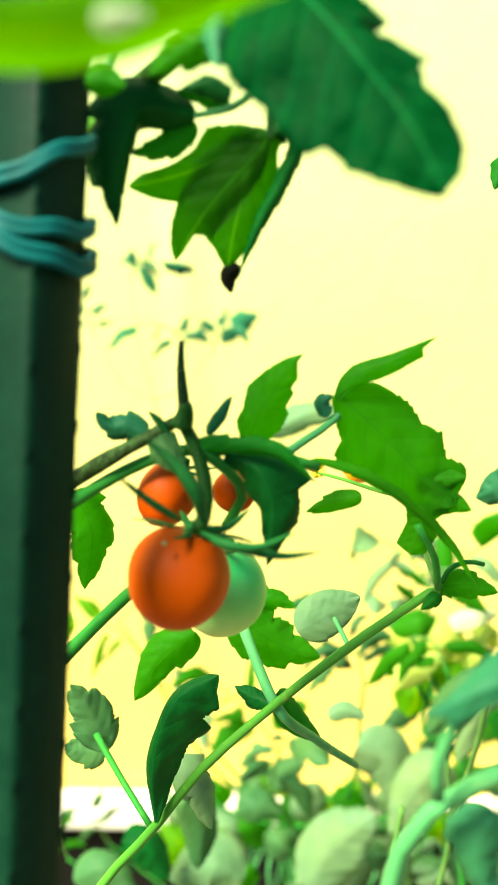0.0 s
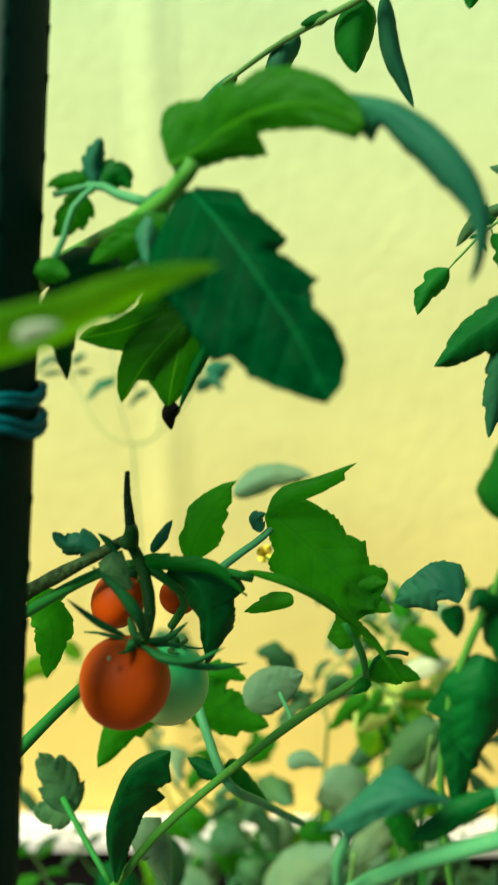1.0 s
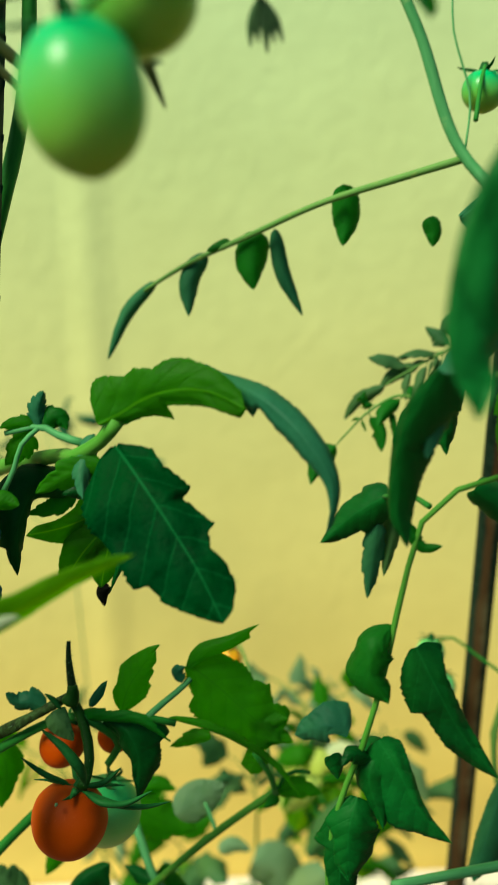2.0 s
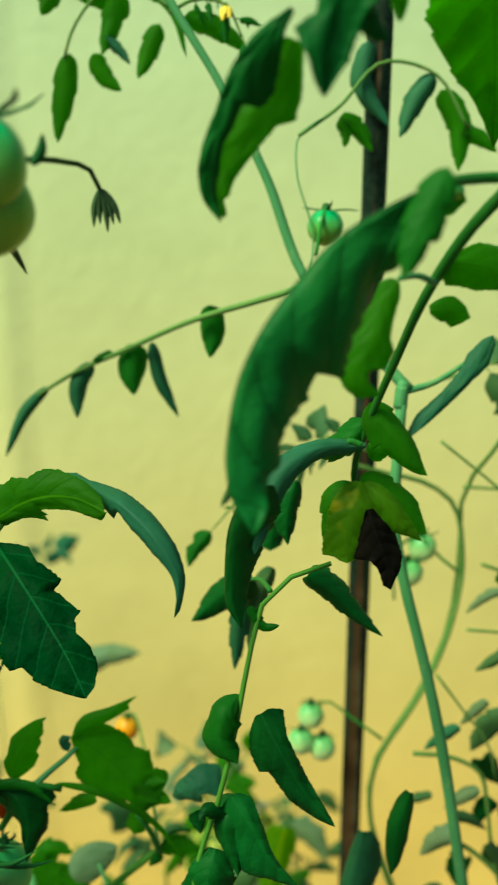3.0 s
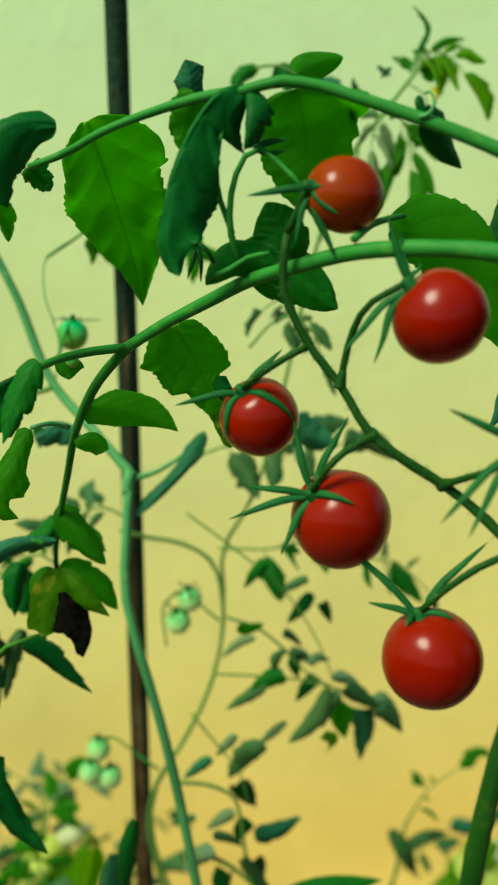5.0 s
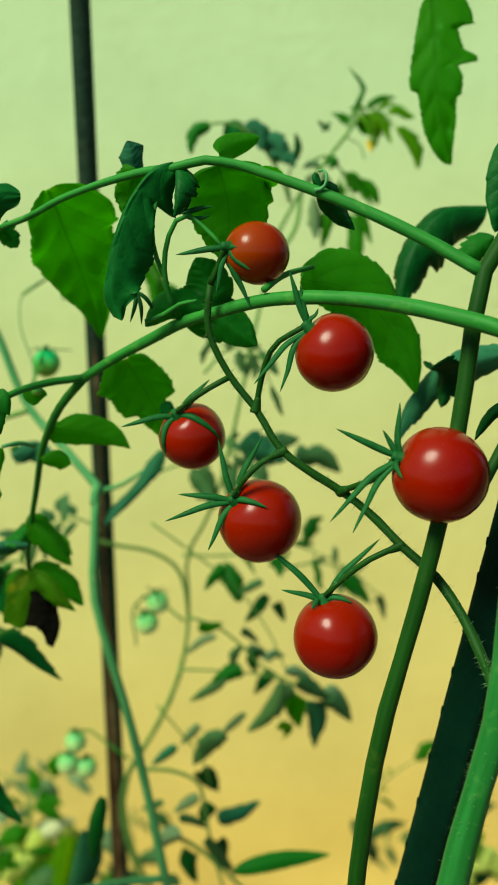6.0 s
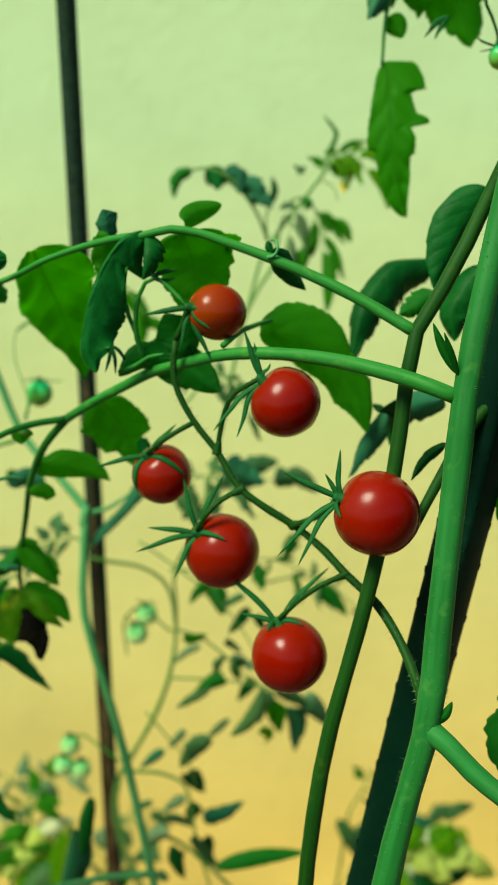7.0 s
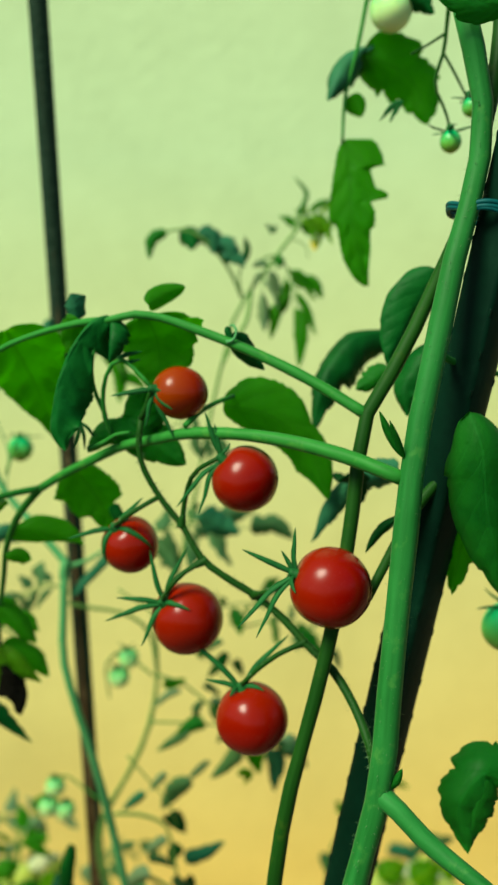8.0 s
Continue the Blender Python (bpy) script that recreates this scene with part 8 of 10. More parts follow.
# ---- tomato plants low in the bed ----
bed_plant = thing("tomato_plant", (-0.06, 0.34, 0.0), "bushy low tomato plant behind the orange fruit", "tomato plant", "tomato plants")
stem(bed_plant, "main_stem", [(0.0641, 0.3250, 0.7980), (0.0530, 0.3250, 0.7968), (0.0382, 0.3260, 0.7861), (0.0179, 0.3280, 0.7688), (-0.0065, 0.3280, 0.7470), (-0.0366, 0.3280, 0.7166), (-0.0555, 0.3280, 0.6901), (-0.0781, 0.3300, 0.6612), (-0.0600, 0.3350, 0.5000), (-0.0600, 0.3400, 0.0000)], 0.0018, 0.0025, STEM_LIGHT)
stem(bed_plant, "branch", [(-0.0195, 0.3600, 0.7637), (-0.0134, 0.3450, 0.7554), (-0.0065, 0.3300, 0.7470), (0.0103, 0.3500, 0.7177), (0.0282, 0.3700, 0.6919)], 0.0022, 0.0016, STEM_PALE)
leaf(bed_plant, [(-0.0532, 0.3220, 0.6980), (-0.0535, 0.3200, 0.7208), (-0.0491, 0.3190, 0.7413), (-0.0404, 0.3190, 0.7570), (-0.0266, 0.3220, 0.7634)], (0.11, -0.83, 0.55), 0.0358, LEAF_DARK, fold=(30, 10), curl=(60, 20), left=((0.19, 0.29), (0.34, 0.6), (0.53, 0.47), (0.7, 0.57), (0.84, 0.67), (0.94, 0.58)), right=((0.05, 0.23), (0.25, 0.65), (0.46, 0.81), (0.6, 1.15), (0.68, 0.84), (0.94, 0.73), (0.96, 0.3)), label="dark leaf folded upwards on the slanting stem")
leaf(bed_plant, [(-0.0393, 0.3600, 0.7610), (-0.0525, 0.3600, 0.7506), (-0.0658, 0.3600, 0.7288)], (-0.18, -0.97, 0.15), 0.0257, LEAF_BRIGHT, teeth=1)
leaf(bed_plant, [(-0.0786, 0.3600, 0.7045), (-0.0837, 0.3600, 0.7210), (-0.0925, 0.3600, 0.7366)], (0.39, -0.91, 0.17), 0.0243, LEAF_MUTED, fold=8, curl=15, teeth=2, wavy=0.02)
leaf(bed_plant, [(-0.0798, 0.3600, 0.7059), (-0.0884, 0.3600, 0.7044), (-0.0975, 0.3600, 0.7071)], (0.04, -0.82, 0.57), 0.0180, LEAF_MUTED, fold=8, curl=15, teeth=2, wavy=0.02)
stem(bed_plant, "leaf_stalk", [(-0.0825, 0.3580, 0.7141), (-0.0702, 0.3450, 0.7014), (-0.0563, 0.3300, 0.6898)], 0.0014, 0.0014, STEM)
leaf(bed_plant, [(0.0023, 0.3600, 0.7618), (0.0150, 0.3620, 0.7692), (0.0283, 0.3640, 0.7756)], (-0.09, -0.90, 0.42), 0.0218, LEAF_PALE, fold=6, curl=12, teeth=1, depth=0.12, wavy=0.02)
stem(bed_plant, "leaf_stalk", [(0.0173, 0.3630, 0.7674), (0.0216, 0.3550, 0.7615), (0.0222, 0.3300, 0.7700)], 0.001, 0.001, STEM_PALE)
leaf(bed_plant, [(-0.0235, 0.3700, 0.7637), (-0.0059, 0.3720, 0.7496), (0.0128, 0.3740, 0.7419)], (0.30, -0.90, 0.33), 0.0316, LEAF_BRIGHT, fold=8, teeth=3)
leaf(bed_plant, [(-0.0205, 0.3800, 0.7614), (-0.0107, 0.3800, 0.7667), (0.0025, 0.3800, 0.7628)], (-0.03, -0.90, 0.43), 0.0151, LEAF_BRIGHT, teeth=3)
leaf(bed_plant, [(-0.0056, 0.3400, 0.7446), (0.0022, 0.3450, 0.7288), (0.0126, 0.3500, 0.7164)], (0.47, -0.88, -0.01), 0.0167, LEAF, fold=10, teeth=1)
leaf(bed_plant, [(-0.0076, 0.3300, 0.7469), (-0.0165, 0.3350, 0.7475), (-0.0222, 0.3400, 0.7482)], (-0.40, -0.67, 0.63), 0.0121, LEAF_DARK, teeth=2)
leaf(bed_plant, [(-0.0430, 0.3400, 0.6945), (-0.0392, 0.3400, 0.7053), (-0.0329, 0.3400, 0.6810)], (0.37, -0.89, 0.28), 0.0225, LEAF_PALE, fold=10, teeth=2)
leaf(bed_plant, [(0.0532, 0.3200, 0.8003), (0.0611, 0.3200, 0.8014), (0.0736, 0.3200, 0.7982)], (0.04, -0.91, 0.40), 0.0147, LEAF_BRIGHT, fold=10, teeth=2)
leaf(bed_plant, [(0.0523, 0.3200, 0.7981), (0.0504, 0.3200, 0.7948), (0.0465, 0.3200, 0.7914)], (-0.30, -0.92, 0.26), 0.0076, LEAF, teeth=1)
stem(bed_plant, "leaf_stalk", [(0.0531, 0.3220, 0.7989), (0.0572, 0.3220, 0.8070), (0.0630, 0.3220, 0.8092), (0.0686, 0.3220, 0.8081)], 0.001, 0.0008, STEM)
leaf(bed_plant, [(0.0455, 0.6000, 0.5452), (0.0696, 0.6000, 0.5340), (0.0794, 0.6000, 0.4966)], (0.24, -0.96, 0.16), 0.0471, LEAF_PALE, fold=10, curl=20, teeth=2, depth=0.12, peak=0.6, blunt=0.55, wavy=0.015)
leaf(bed_plant, [(0.1055, 0.5800, 0.5483), (0.0852, 0.5800, 0.5256), (0.0687, 0.5800, 0.4907)], (-0.39, -0.89, 0.25), 0.0422, LEAF_PALE, fold=10, curl=20, teeth=2, depth=0.12, peak=0.6, blunt=0.55, wavy=0.015)
leaf(bed_plant, [(0.1198, 0.5400, 0.6367), (0.1033, 0.5400, 0.6208), (0.0850, 0.5400, 0.5964)], (-0.36, -0.88, 0.31), 0.0290, LEAF_MUTED, fold=10, curl=20, teeth=2, depth=0.12, peak=0.6, blunt=0.55, wavy=0.015)
leaf(bed_plant, [(0.1266, 0.5400, 0.6387), (0.1143, 0.5400, 0.6089), (0.1053, 0.5400, 0.5761)], (-0.35, -0.93, 0.12), 0.0249, LEAF_PALE, fold=10, curl=20, teeth=2, depth=0.12, peak=0.6, blunt=0.55, wavy=0.015)
leaf(bed_plant, [(-0.0337, 0.5600, 0.4655), (-0.0529, 0.5600, 0.4793), (-0.0848, 0.5600, 0.4646)], (-0.01, -0.77, 0.64), 0.0505, LEAF_PALE, fold=10, curl=20, teeth=2, depth=0.12, peak=0.6, blunt=0.55, wavy=0.015)
leaf(bed_plant, [(0.0096, 0.5800, 0.4442), (0.0294, 0.5800, 0.4783), (0.0586, 0.5800, 0.5045)], (-0.38, -0.88, 0.30), 0.0564, LEAF_PALE, fold=10, curl=20, teeth=2, depth=0.12, peak=0.6, blunt=0.55, wavy=0.015)
leaf(bed_plant, [(-0.0418, 0.6400, 0.4594), (-0.0264, 0.6400, 0.4673), (-0.0069, 0.6400, 0.4599)], (-0.01, -0.80, 0.60), 0.0308, LEAF_MUTED, fold=10, curl=20, teeth=2, depth=0.12, peak=0.6, blunt=0.55, wavy=0.015)
leaf(bed_plant, [(0.0018, 0.6600, 0.4395), (0.0153, 0.6600, 0.4555), (0.0196, 0.6600, 0.4737)], (-0.30, -0.94, 0.16), 0.0295, LEAF_PALE, fold=10, curl=20, teeth=2, depth=0.12, peak=0.6, blunt=0.55, wavy=0.015)
leaf(bed_plant, [(-0.0169, 0.7000, 0.4361), (-0.0074, 0.7000, 0.4527), (0.0114, 0.7000, 0.4638)], (-0.31, -0.89, 0.32), 0.0277, LEAF_MUTED, fold=10, curl=20, teeth=2, depth=0.12, peak=0.6, blunt=0.55, wavy=0.015)
leaf(bed_plant, [(0.0331, 0.6600, 0.4505), (0.0464, 0.6600, 0.4559), (0.0599, 0.6600, 0.4456)], (0.10, -0.81, 0.58), 0.0294, LEAF_BRIGHT, fold=10, curl=20, teeth=2, depth=0.12, peak=0.6, blunt=0.55, wavy=0.015)
leaf(bed_plant, [(0.0212, 0.5000, 0.6333), (0.0317, 0.5000, 0.6379), (0.0435, 0.5000, 0.6328)], (0.01, -0.85, 0.53), 0.0131, LEAF_PALE, fold=10, curl=20, teeth=2, depth=0.12, peak=0.6, blunt=0.55, wavy=0.015)
leaf(bed_plant, [(-0.0632, 0.5000, 0.5743), (-0.0553, 0.5000, 0.5543), (-0.0579, 0.5000, 0.5253)], (0.19, -0.98, 0.02), 0.0284, LEAF_MUTED, fold=10, curl=20, teeth=2, depth=0.12, peak=0.6, blunt=0.55, wavy=0.015)
leaf(bed_plant, [(-0.1125, 0.5400, 0.5129), (-0.0976, 0.5400, 0.5087), (-0.0817, 0.5400, 0.4819)], (0.41, -0.82, 0.41), 0.0309, LEAF_DARK, fold=10, curl=20, teeth=2, depth=0.12, peak=0.6, blunt=0.55, wavy=0.015)
leaf(bed_plant, [(-0.1467, 0.5400, 0.4807), (-0.1270, 0.5400, 0.4902), (-0.1050, 0.5400, 0.4723)], (0.13, -0.75, 0.65), 0.0312, LEAF_MUTED, fold=10, curl=20, teeth=2, depth=0.12, peak=0.6, blunt=0.55, wavy=0.015)
stem(bed_plant, "leaf_stalk", [(0.0609, 0.4600, 0.6024), (0.0579, 0.4600, 0.5764), (0.0557, 0.4600, 0.5381)], 0.0016, 0.0016, STEM_OLIVE)
stem(bed_plant, "leaf_stalk", [(0.0819, 0.4500, 0.6384), (0.0864, 0.4500, 0.6032), (0.0795, 0.4500, 0.5476)], 0.0016, 0.0016, STEM_OLIVE)
stem(bed_plant, "leaf_stalk", [(0.0958, 0.4200, 0.7069), (0.0943, 0.4300, 0.6687), (0.0864, 0.4500, 0.6032)], 0.0014, 0.0014, STEM_OLIVE)
leaf(bed_plant, [(-0.1080, 0.8600, 0.2610), (-0.1168, 0.8550, 0.2988), (-0.1340, 0.8700, 0.3099)], (0.28, -0.90, 0.33), 0.0448, LEAF_PALE, fold=8, curl=35.28160113825063, teeth=2, depth=0.15, peak=0.62, rows=20, half=3, wavy=0.015)
stem(bed_plant, "leaf_stalk", [(-0.1080, 0.8600, 0.2610), (-0.1090, 0.8600, 0.2261), (-0.1167, 0.8600, 0.1458)], 0.0014, 0.0014, STEM_PALE)
leaf(bed_plant, [(-0.0832, 0.8600, 0.2854), (-0.0849, 0.8550, 0.3203), (-0.0905, 0.8700, 0.3300)], (0.15, -0.96, 0.24), 0.0601, LEAF_BRIGHT, fold=8, curl=17.23914058601474, teeth=2, depth=0.15, peak=0.62, rows=20, half=3, wavy=0.015)
stem(bed_plant, "leaf_stalk", [(-0.0832, 0.8600, 0.2854), (-0.0903, 0.8600, 0.2535), (-0.1104, 0.8600, 0.1459)], 0.0014, 0.0014, STEM_PALE)
leaf(bed_plant, [(-0.0492, 0.8600, 0.2931), (-0.0373, 0.8550, 0.3245), (-0.0208, 0.8700, 0.3320)], (-0.16, -0.92, 0.35), 0.0393, LEAF_MUTED, fold=8, curl=17.429180776998848, teeth=2, depth=0.15, peak=0.62, rows=20, half=3, wavy=0.015)
stem(bed_plant, "leaf_stalk", [(-0.0492, 0.8600, 0.2931), (-0.0422, 0.8600, 0.2653), (-0.0572, 0.8600, 0.1470)], 0.0014, 0.0014, STEM_PALE)
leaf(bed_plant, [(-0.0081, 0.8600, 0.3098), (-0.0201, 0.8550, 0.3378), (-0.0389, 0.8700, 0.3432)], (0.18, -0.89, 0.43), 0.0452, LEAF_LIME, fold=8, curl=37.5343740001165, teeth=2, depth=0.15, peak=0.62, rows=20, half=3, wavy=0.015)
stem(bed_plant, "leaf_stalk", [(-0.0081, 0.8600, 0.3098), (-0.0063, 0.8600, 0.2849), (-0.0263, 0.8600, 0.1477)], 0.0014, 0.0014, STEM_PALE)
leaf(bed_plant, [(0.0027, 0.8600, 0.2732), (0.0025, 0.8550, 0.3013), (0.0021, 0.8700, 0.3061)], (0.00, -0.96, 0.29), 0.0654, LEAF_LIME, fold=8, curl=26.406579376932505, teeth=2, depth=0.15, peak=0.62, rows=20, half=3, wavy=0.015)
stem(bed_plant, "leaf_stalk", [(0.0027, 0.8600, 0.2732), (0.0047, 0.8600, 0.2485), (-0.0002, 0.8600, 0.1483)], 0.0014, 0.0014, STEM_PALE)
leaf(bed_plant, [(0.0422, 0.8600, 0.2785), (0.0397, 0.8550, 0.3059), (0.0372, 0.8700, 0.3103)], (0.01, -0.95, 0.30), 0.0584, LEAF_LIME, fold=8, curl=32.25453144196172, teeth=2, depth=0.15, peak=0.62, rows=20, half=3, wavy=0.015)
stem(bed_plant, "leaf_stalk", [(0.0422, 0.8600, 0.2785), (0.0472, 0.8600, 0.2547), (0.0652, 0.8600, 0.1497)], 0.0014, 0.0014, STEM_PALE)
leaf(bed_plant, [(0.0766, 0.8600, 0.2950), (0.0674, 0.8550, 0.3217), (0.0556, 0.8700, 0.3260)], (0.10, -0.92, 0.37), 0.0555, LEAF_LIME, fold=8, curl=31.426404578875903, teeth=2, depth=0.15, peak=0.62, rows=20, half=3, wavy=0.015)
stem(bed_plant, "leaf_stalk", [(0.0766, 0.8600, 0.2950), (0.0842, 0.8600, 0.2716), (0.0965, 0.8600, 0.1503)], 0.0014, 0.0014, STEM_PALE)
leaf(bed_plant, [(0.1065, 0.8600, 0.2795), (0.1006, 0.8550, 0.3203), (0.0953, 0.8700, 0.3339)], (-0.01, -0.98, 0.18), 0.0451, LEAF_PALE, fold=8, curl=21.671057461510145, teeth=2, depth=0.15, peak=0.62, rows=20, half=3, wavy=0.015)
stem(bed_plant, "leaf_stalk", [(0.1065, 0.8600, 0.2795), (0.1058, 0.8600, 0.2414), (0.1041, 0.8600, 0.1505)], 0.0014, 0.0014, STEM_PALE)
leaf(bed_plant, [(0.1330, 0.8600, 0.2739), (0.1224, 0.8550, 0.3055), (0.1103, 0.8700, 0.3126)], (0.08, -0.95, 0.30), 0.0413, LEAF_PALE, fold=8, curl=20.045206467262283, teeth=2, depth=0.15, peak=0.62, rows=20, half=3, wavy=0.015)
stem(bed_plant, "leaf_stalk", [(0.1330, 0.8600, 0.2739), (0.1403, 0.8600, 0.2456), (0.1277, 0.8600, 0.1510)], 0.0014, 0.0014, STEM_PALE)
leaf(bed_plant, [(0.1423, 0.8600, 0.2839), (0.1362, 0.8550, 0.3112), (0.1315, 0.8700, 0.3157)], (-0.02, -0.96, 0.29), 0.0479, LEAF_PALE, fold=8, curl=18.475960047934386, teeth=2, depth=0.15, peak=0.62, rows=20, half=3, wavy=0.015)
stem(bed_plant, "leaf_stalk", [(0.1423, 0.8600, 0.2839), (0.1447, 0.8600, 0.2600), (0.1428, 0.8600, 0.1513)], 0.0014, 0.0014, STEM_PALE)
leaf(bed_plant, [(0.1702, 0.8600, 0.3176), (0.1741, 0.8550, 0.3419), (0.1855, 0.8700, 0.3452)], (-0.24, -0.86, 0.45), 0.0572, LEAF_LIME, fold=8, curl=28.18210090699864, teeth=2, depth=0.15, peak=0.62, rows=20, half=3, wavy=0.015)
stem(bed_plant, "leaf_stalk", [(0.1702, 0.8600, 0.3176), (0.1632, 0.8600, 0.2965), (0.1986, 0.8600, 0.1525)], 0.0014, 0.0014, STEM_PALE)
leaf(bed_plant, [(0.2071, 0.8600, 0.3118), (0.2074, 0.8550, 0.3390), (0.2144, 0.8700, 0.3440)], (-0.26, -0.90, 0.34), 0.0624, LEAF_MUTED, fold=8, curl=24.658323909753427, teeth=2, depth=0.15, peak=0.62, rows=20, half=3, wavy=0.015)
stem(bed_plant, "leaf_stalk", [(0.2071, 0.8600, 0.3118), (0.2101, 0.8600, 0.2880), (0.2277, 0.8600, 0.1531)], 0.0014, 0.0014, STEM_PALE)
leaf(bed_plant, [(-0.0958, 0.7800, 0.2840), (-0.1069, 0.7750, 0.3219), (-0.1277, 0.7900, 0.3320)], (0.30, -0.87, 0.38), 0.0385, LEAF_LIME, fold=8, curl=15.828036644105804, teeth=2, depth=0.15, peak=0.62, rows=20, half=3, wavy=0.015)
stem(bed_plant, "leaf_stalk", [(-0.0958, 0.7800, 0.2840), (-0.0866, 0.7800, 0.2494), (-0.0862, 0.7800, 0.2210)], 0.0014, 0.0014, STEM_PALE)
leaf(bed_plant, [(-0.0521, 0.7800, 0.2987), (-0.0593, 0.7750, 0.3385), (-0.0725, 0.7900, 0.3503)], (0.23, -0.94, 0.27), 0.0448, LEAF_PALE, fold=8, curl=20.01148674737695, teeth=2, depth=0.15, peak=0.62, rows=20, half=3, wavy=0.015)
stem(bed_plant, "leaf_stalk", [(-0.0521, 0.7800, 0.2987), (-0.0588, 0.7800, 0.2618), (-0.0397, 0.7800, 0.2220)], 0.0014, 0.0014, STEM_PALE)
leaf(bed_plant, [(-0.0280, 0.7800, 0.3117), (-0.0374, 0.7750, 0.3469), (-0.0530, 0.7900, 0.3559)], (0.22, -0.92, 0.33), 0.0526, LEAF_BRIGHT, fold=8, curl=27.862065569595288, teeth=2, depth=0.15, peak=0.62, rows=20, half=3, wavy=0.015)
stem(bed_plant, "leaf_stalk", [(-0.0280, 0.7800, 0.3117), (-0.0372, 0.7800, 0.2795), (-0.0100, 0.7800, 0.2226)], 0.0014, 0.0014, STEM_PALE)
leaf(bed_plant, [(-0.0048, 0.7800, 0.3056), (-0.0058, 0.7750, 0.3296), (-0.0076, 0.7900, 0.3310)], (0.04, -0.93, 0.37), 0.0347, LEAF_PALE, fold=8, curl=17.704576069715543, teeth=2, depth=0.15, peak=0.62, rows=20, half=3, wavy=0.015)
stem(bed_plant, "leaf_stalk", [(-0.0048, 0.7800, 0.3056), (0.0000, 0.7800, 0.2854), (0.0041, 0.7800, 0.2229)], 0.0014, 0.0014, STEM_PALE)
leaf(bed_plant, [(0.0245, 0.7800, 0.3324), (0.0208, 0.7750, 0.3623), (0.0159, 0.7900, 0.3682)], (0.06, -0.96, 0.28), 0.0378, LEAF_LIME, fold=8, curl=27.564565021408992, teeth=2, depth=0.15, peak=0.62, rows=20, half=3, wavy=0.015)
stem(bed_plant, "leaf_stalk", [(0.0245, 0.7800, 0.3324), (0.0290, 0.7800, 0.3059), (0.0118, 0.7800, 0.2231)], 0.0014, 0.0014, STEM_PALE)
leaf(bed_plant, [(0.0442, 0.7800, 0.3082), (0.0498, 0.7750, 0.3424), (0.0599, 0.7900, 0.3508)], (-0.19, -0.94, 0.29), 0.0344, LEAF_LIME, fold=8, curl=22.412066852459915, teeth=2, depth=0.15, peak=0.62, rows=20, half=3, wavy=0.015)
stem(bed_plant, "leaf_stalk", [(0.0442, 0.7800, 0.3082), (0.0355, 0.7800, 0.2773), (0.0373, 0.7800, 0.2236)], 0.0014, 0.0014, STEM_PALE)
leaf(bed_plant, [(0.0873, 0.7800, 0.3238), (0.0896, 0.7750, 0.3480), (0.0960, 0.7900, 0.3499)], (-0.17, -0.90, 0.40), 0.0496, LEAF_MUTED, fold=8, curl=35.16949671160859, teeth=2, depth=0.15, peak=0.62, rows=20, half=3, wavy=0.015)
stem(bed_plant, "leaf_stalk", [(0.0873, 0.7800, 0.3238), (0.0929, 0.7800, 0.3034), (0.0818, 0.7800, 0.2246)], 0.0014, 0.0014, STEM_PALE)
leaf(bed_plant, [(0.1026, 0.7800, 0.2922), (0.0974, 0.7750, 0.3307), (0.0931, 0.7900, 0.3416)], (-0.01, -0.98, 0.20), 0.0497, LEAF_PALE, fold=8, curl=19.89352671154059, teeth=2, depth=0.15, peak=0.62, rows=20, half=3, wavy=0.015)
stem(bed_plant, "leaf_stalk", [(0.1026, 0.7800, 0.2922), (0.1008, 0.7800, 0.2567), (0.1245, 0.7800, 0.2255)], 0.0014, 0.0014, STEM_PALE)
leaf(bed_plant, [(0.1419, 0.7800, 0.3193), (0.1346, 0.7750, 0.3523), (0.1285, 0.7900, 0.3601)], (-0.01, -0.97, 0.24), 0.0632, LEAF_LIME, fold=8, curl=38.401224555565676, teeth=2, depth=0.15, peak=0.62, rows=20, half=3, wavy=0.015)
stem(bed_plant, "leaf_stalk", [(0.1419, 0.7800, 0.3193), (0.1480, 0.7800, 0.2896), (0.1597, 0.7800, 0.2263)], 0.0014, 0.0014, STEM_PALE)
leaf(bed_plant, [(0.1644, 0.7800, 0.3197), (0.1602, 0.7750, 0.3507), (0.1597, 0.7900, 0.3571)], (-0.12, -0.96, 0.24), 0.0468, LEAF_PALE, fold=8, curl=21.72114215110378, teeth=2, depth=0.15, peak=0.62, rows=20, half=3, wavy=0.015)
stem(bed_plant, "leaf_stalk", [(0.1644, 0.7800, 0.3197), (0.1565, 0.7800, 0.2920), (0.1790, 0.7800, 0.2267)], 0.0014, 0.0014, STEM_PALE)
leaf(bed_plant, [(0.1852, 0.7800, 0.3119), (0.1727, 0.7750, 0.3486), (0.1604, 0.7900, 0.3586)], (0.04, -0.97, 0.23), 0.0406, LEAF_MUTED, fold=8, curl=21.852452234220564, teeth=2, depth=0.15, peak=0.62, rows=20, half=3, wavy=0.015)
stem(bed_plant, "leaf_stalk", [(0.1852, 0.7800, 0.3119), (0.1939, 0.7800, 0.2784), (0.1798, 0.7800, 0.2267)], 0.0014, 0.0014, STEM_PALE)
leaf(bed_plant, [(-0.0678, 0.7000, 0.3394), (-0.0728, 0.6950, 0.3650), (-0.0830, 0.7100, 0.3666)], (0.21, -0.87, 0.44), 0.0406, LEAF_LIME, fold=8, curl=33.68466352260395, teeth=2, depth=0.15, peak=0.62, rows=20, half=3, wavy=0.015)
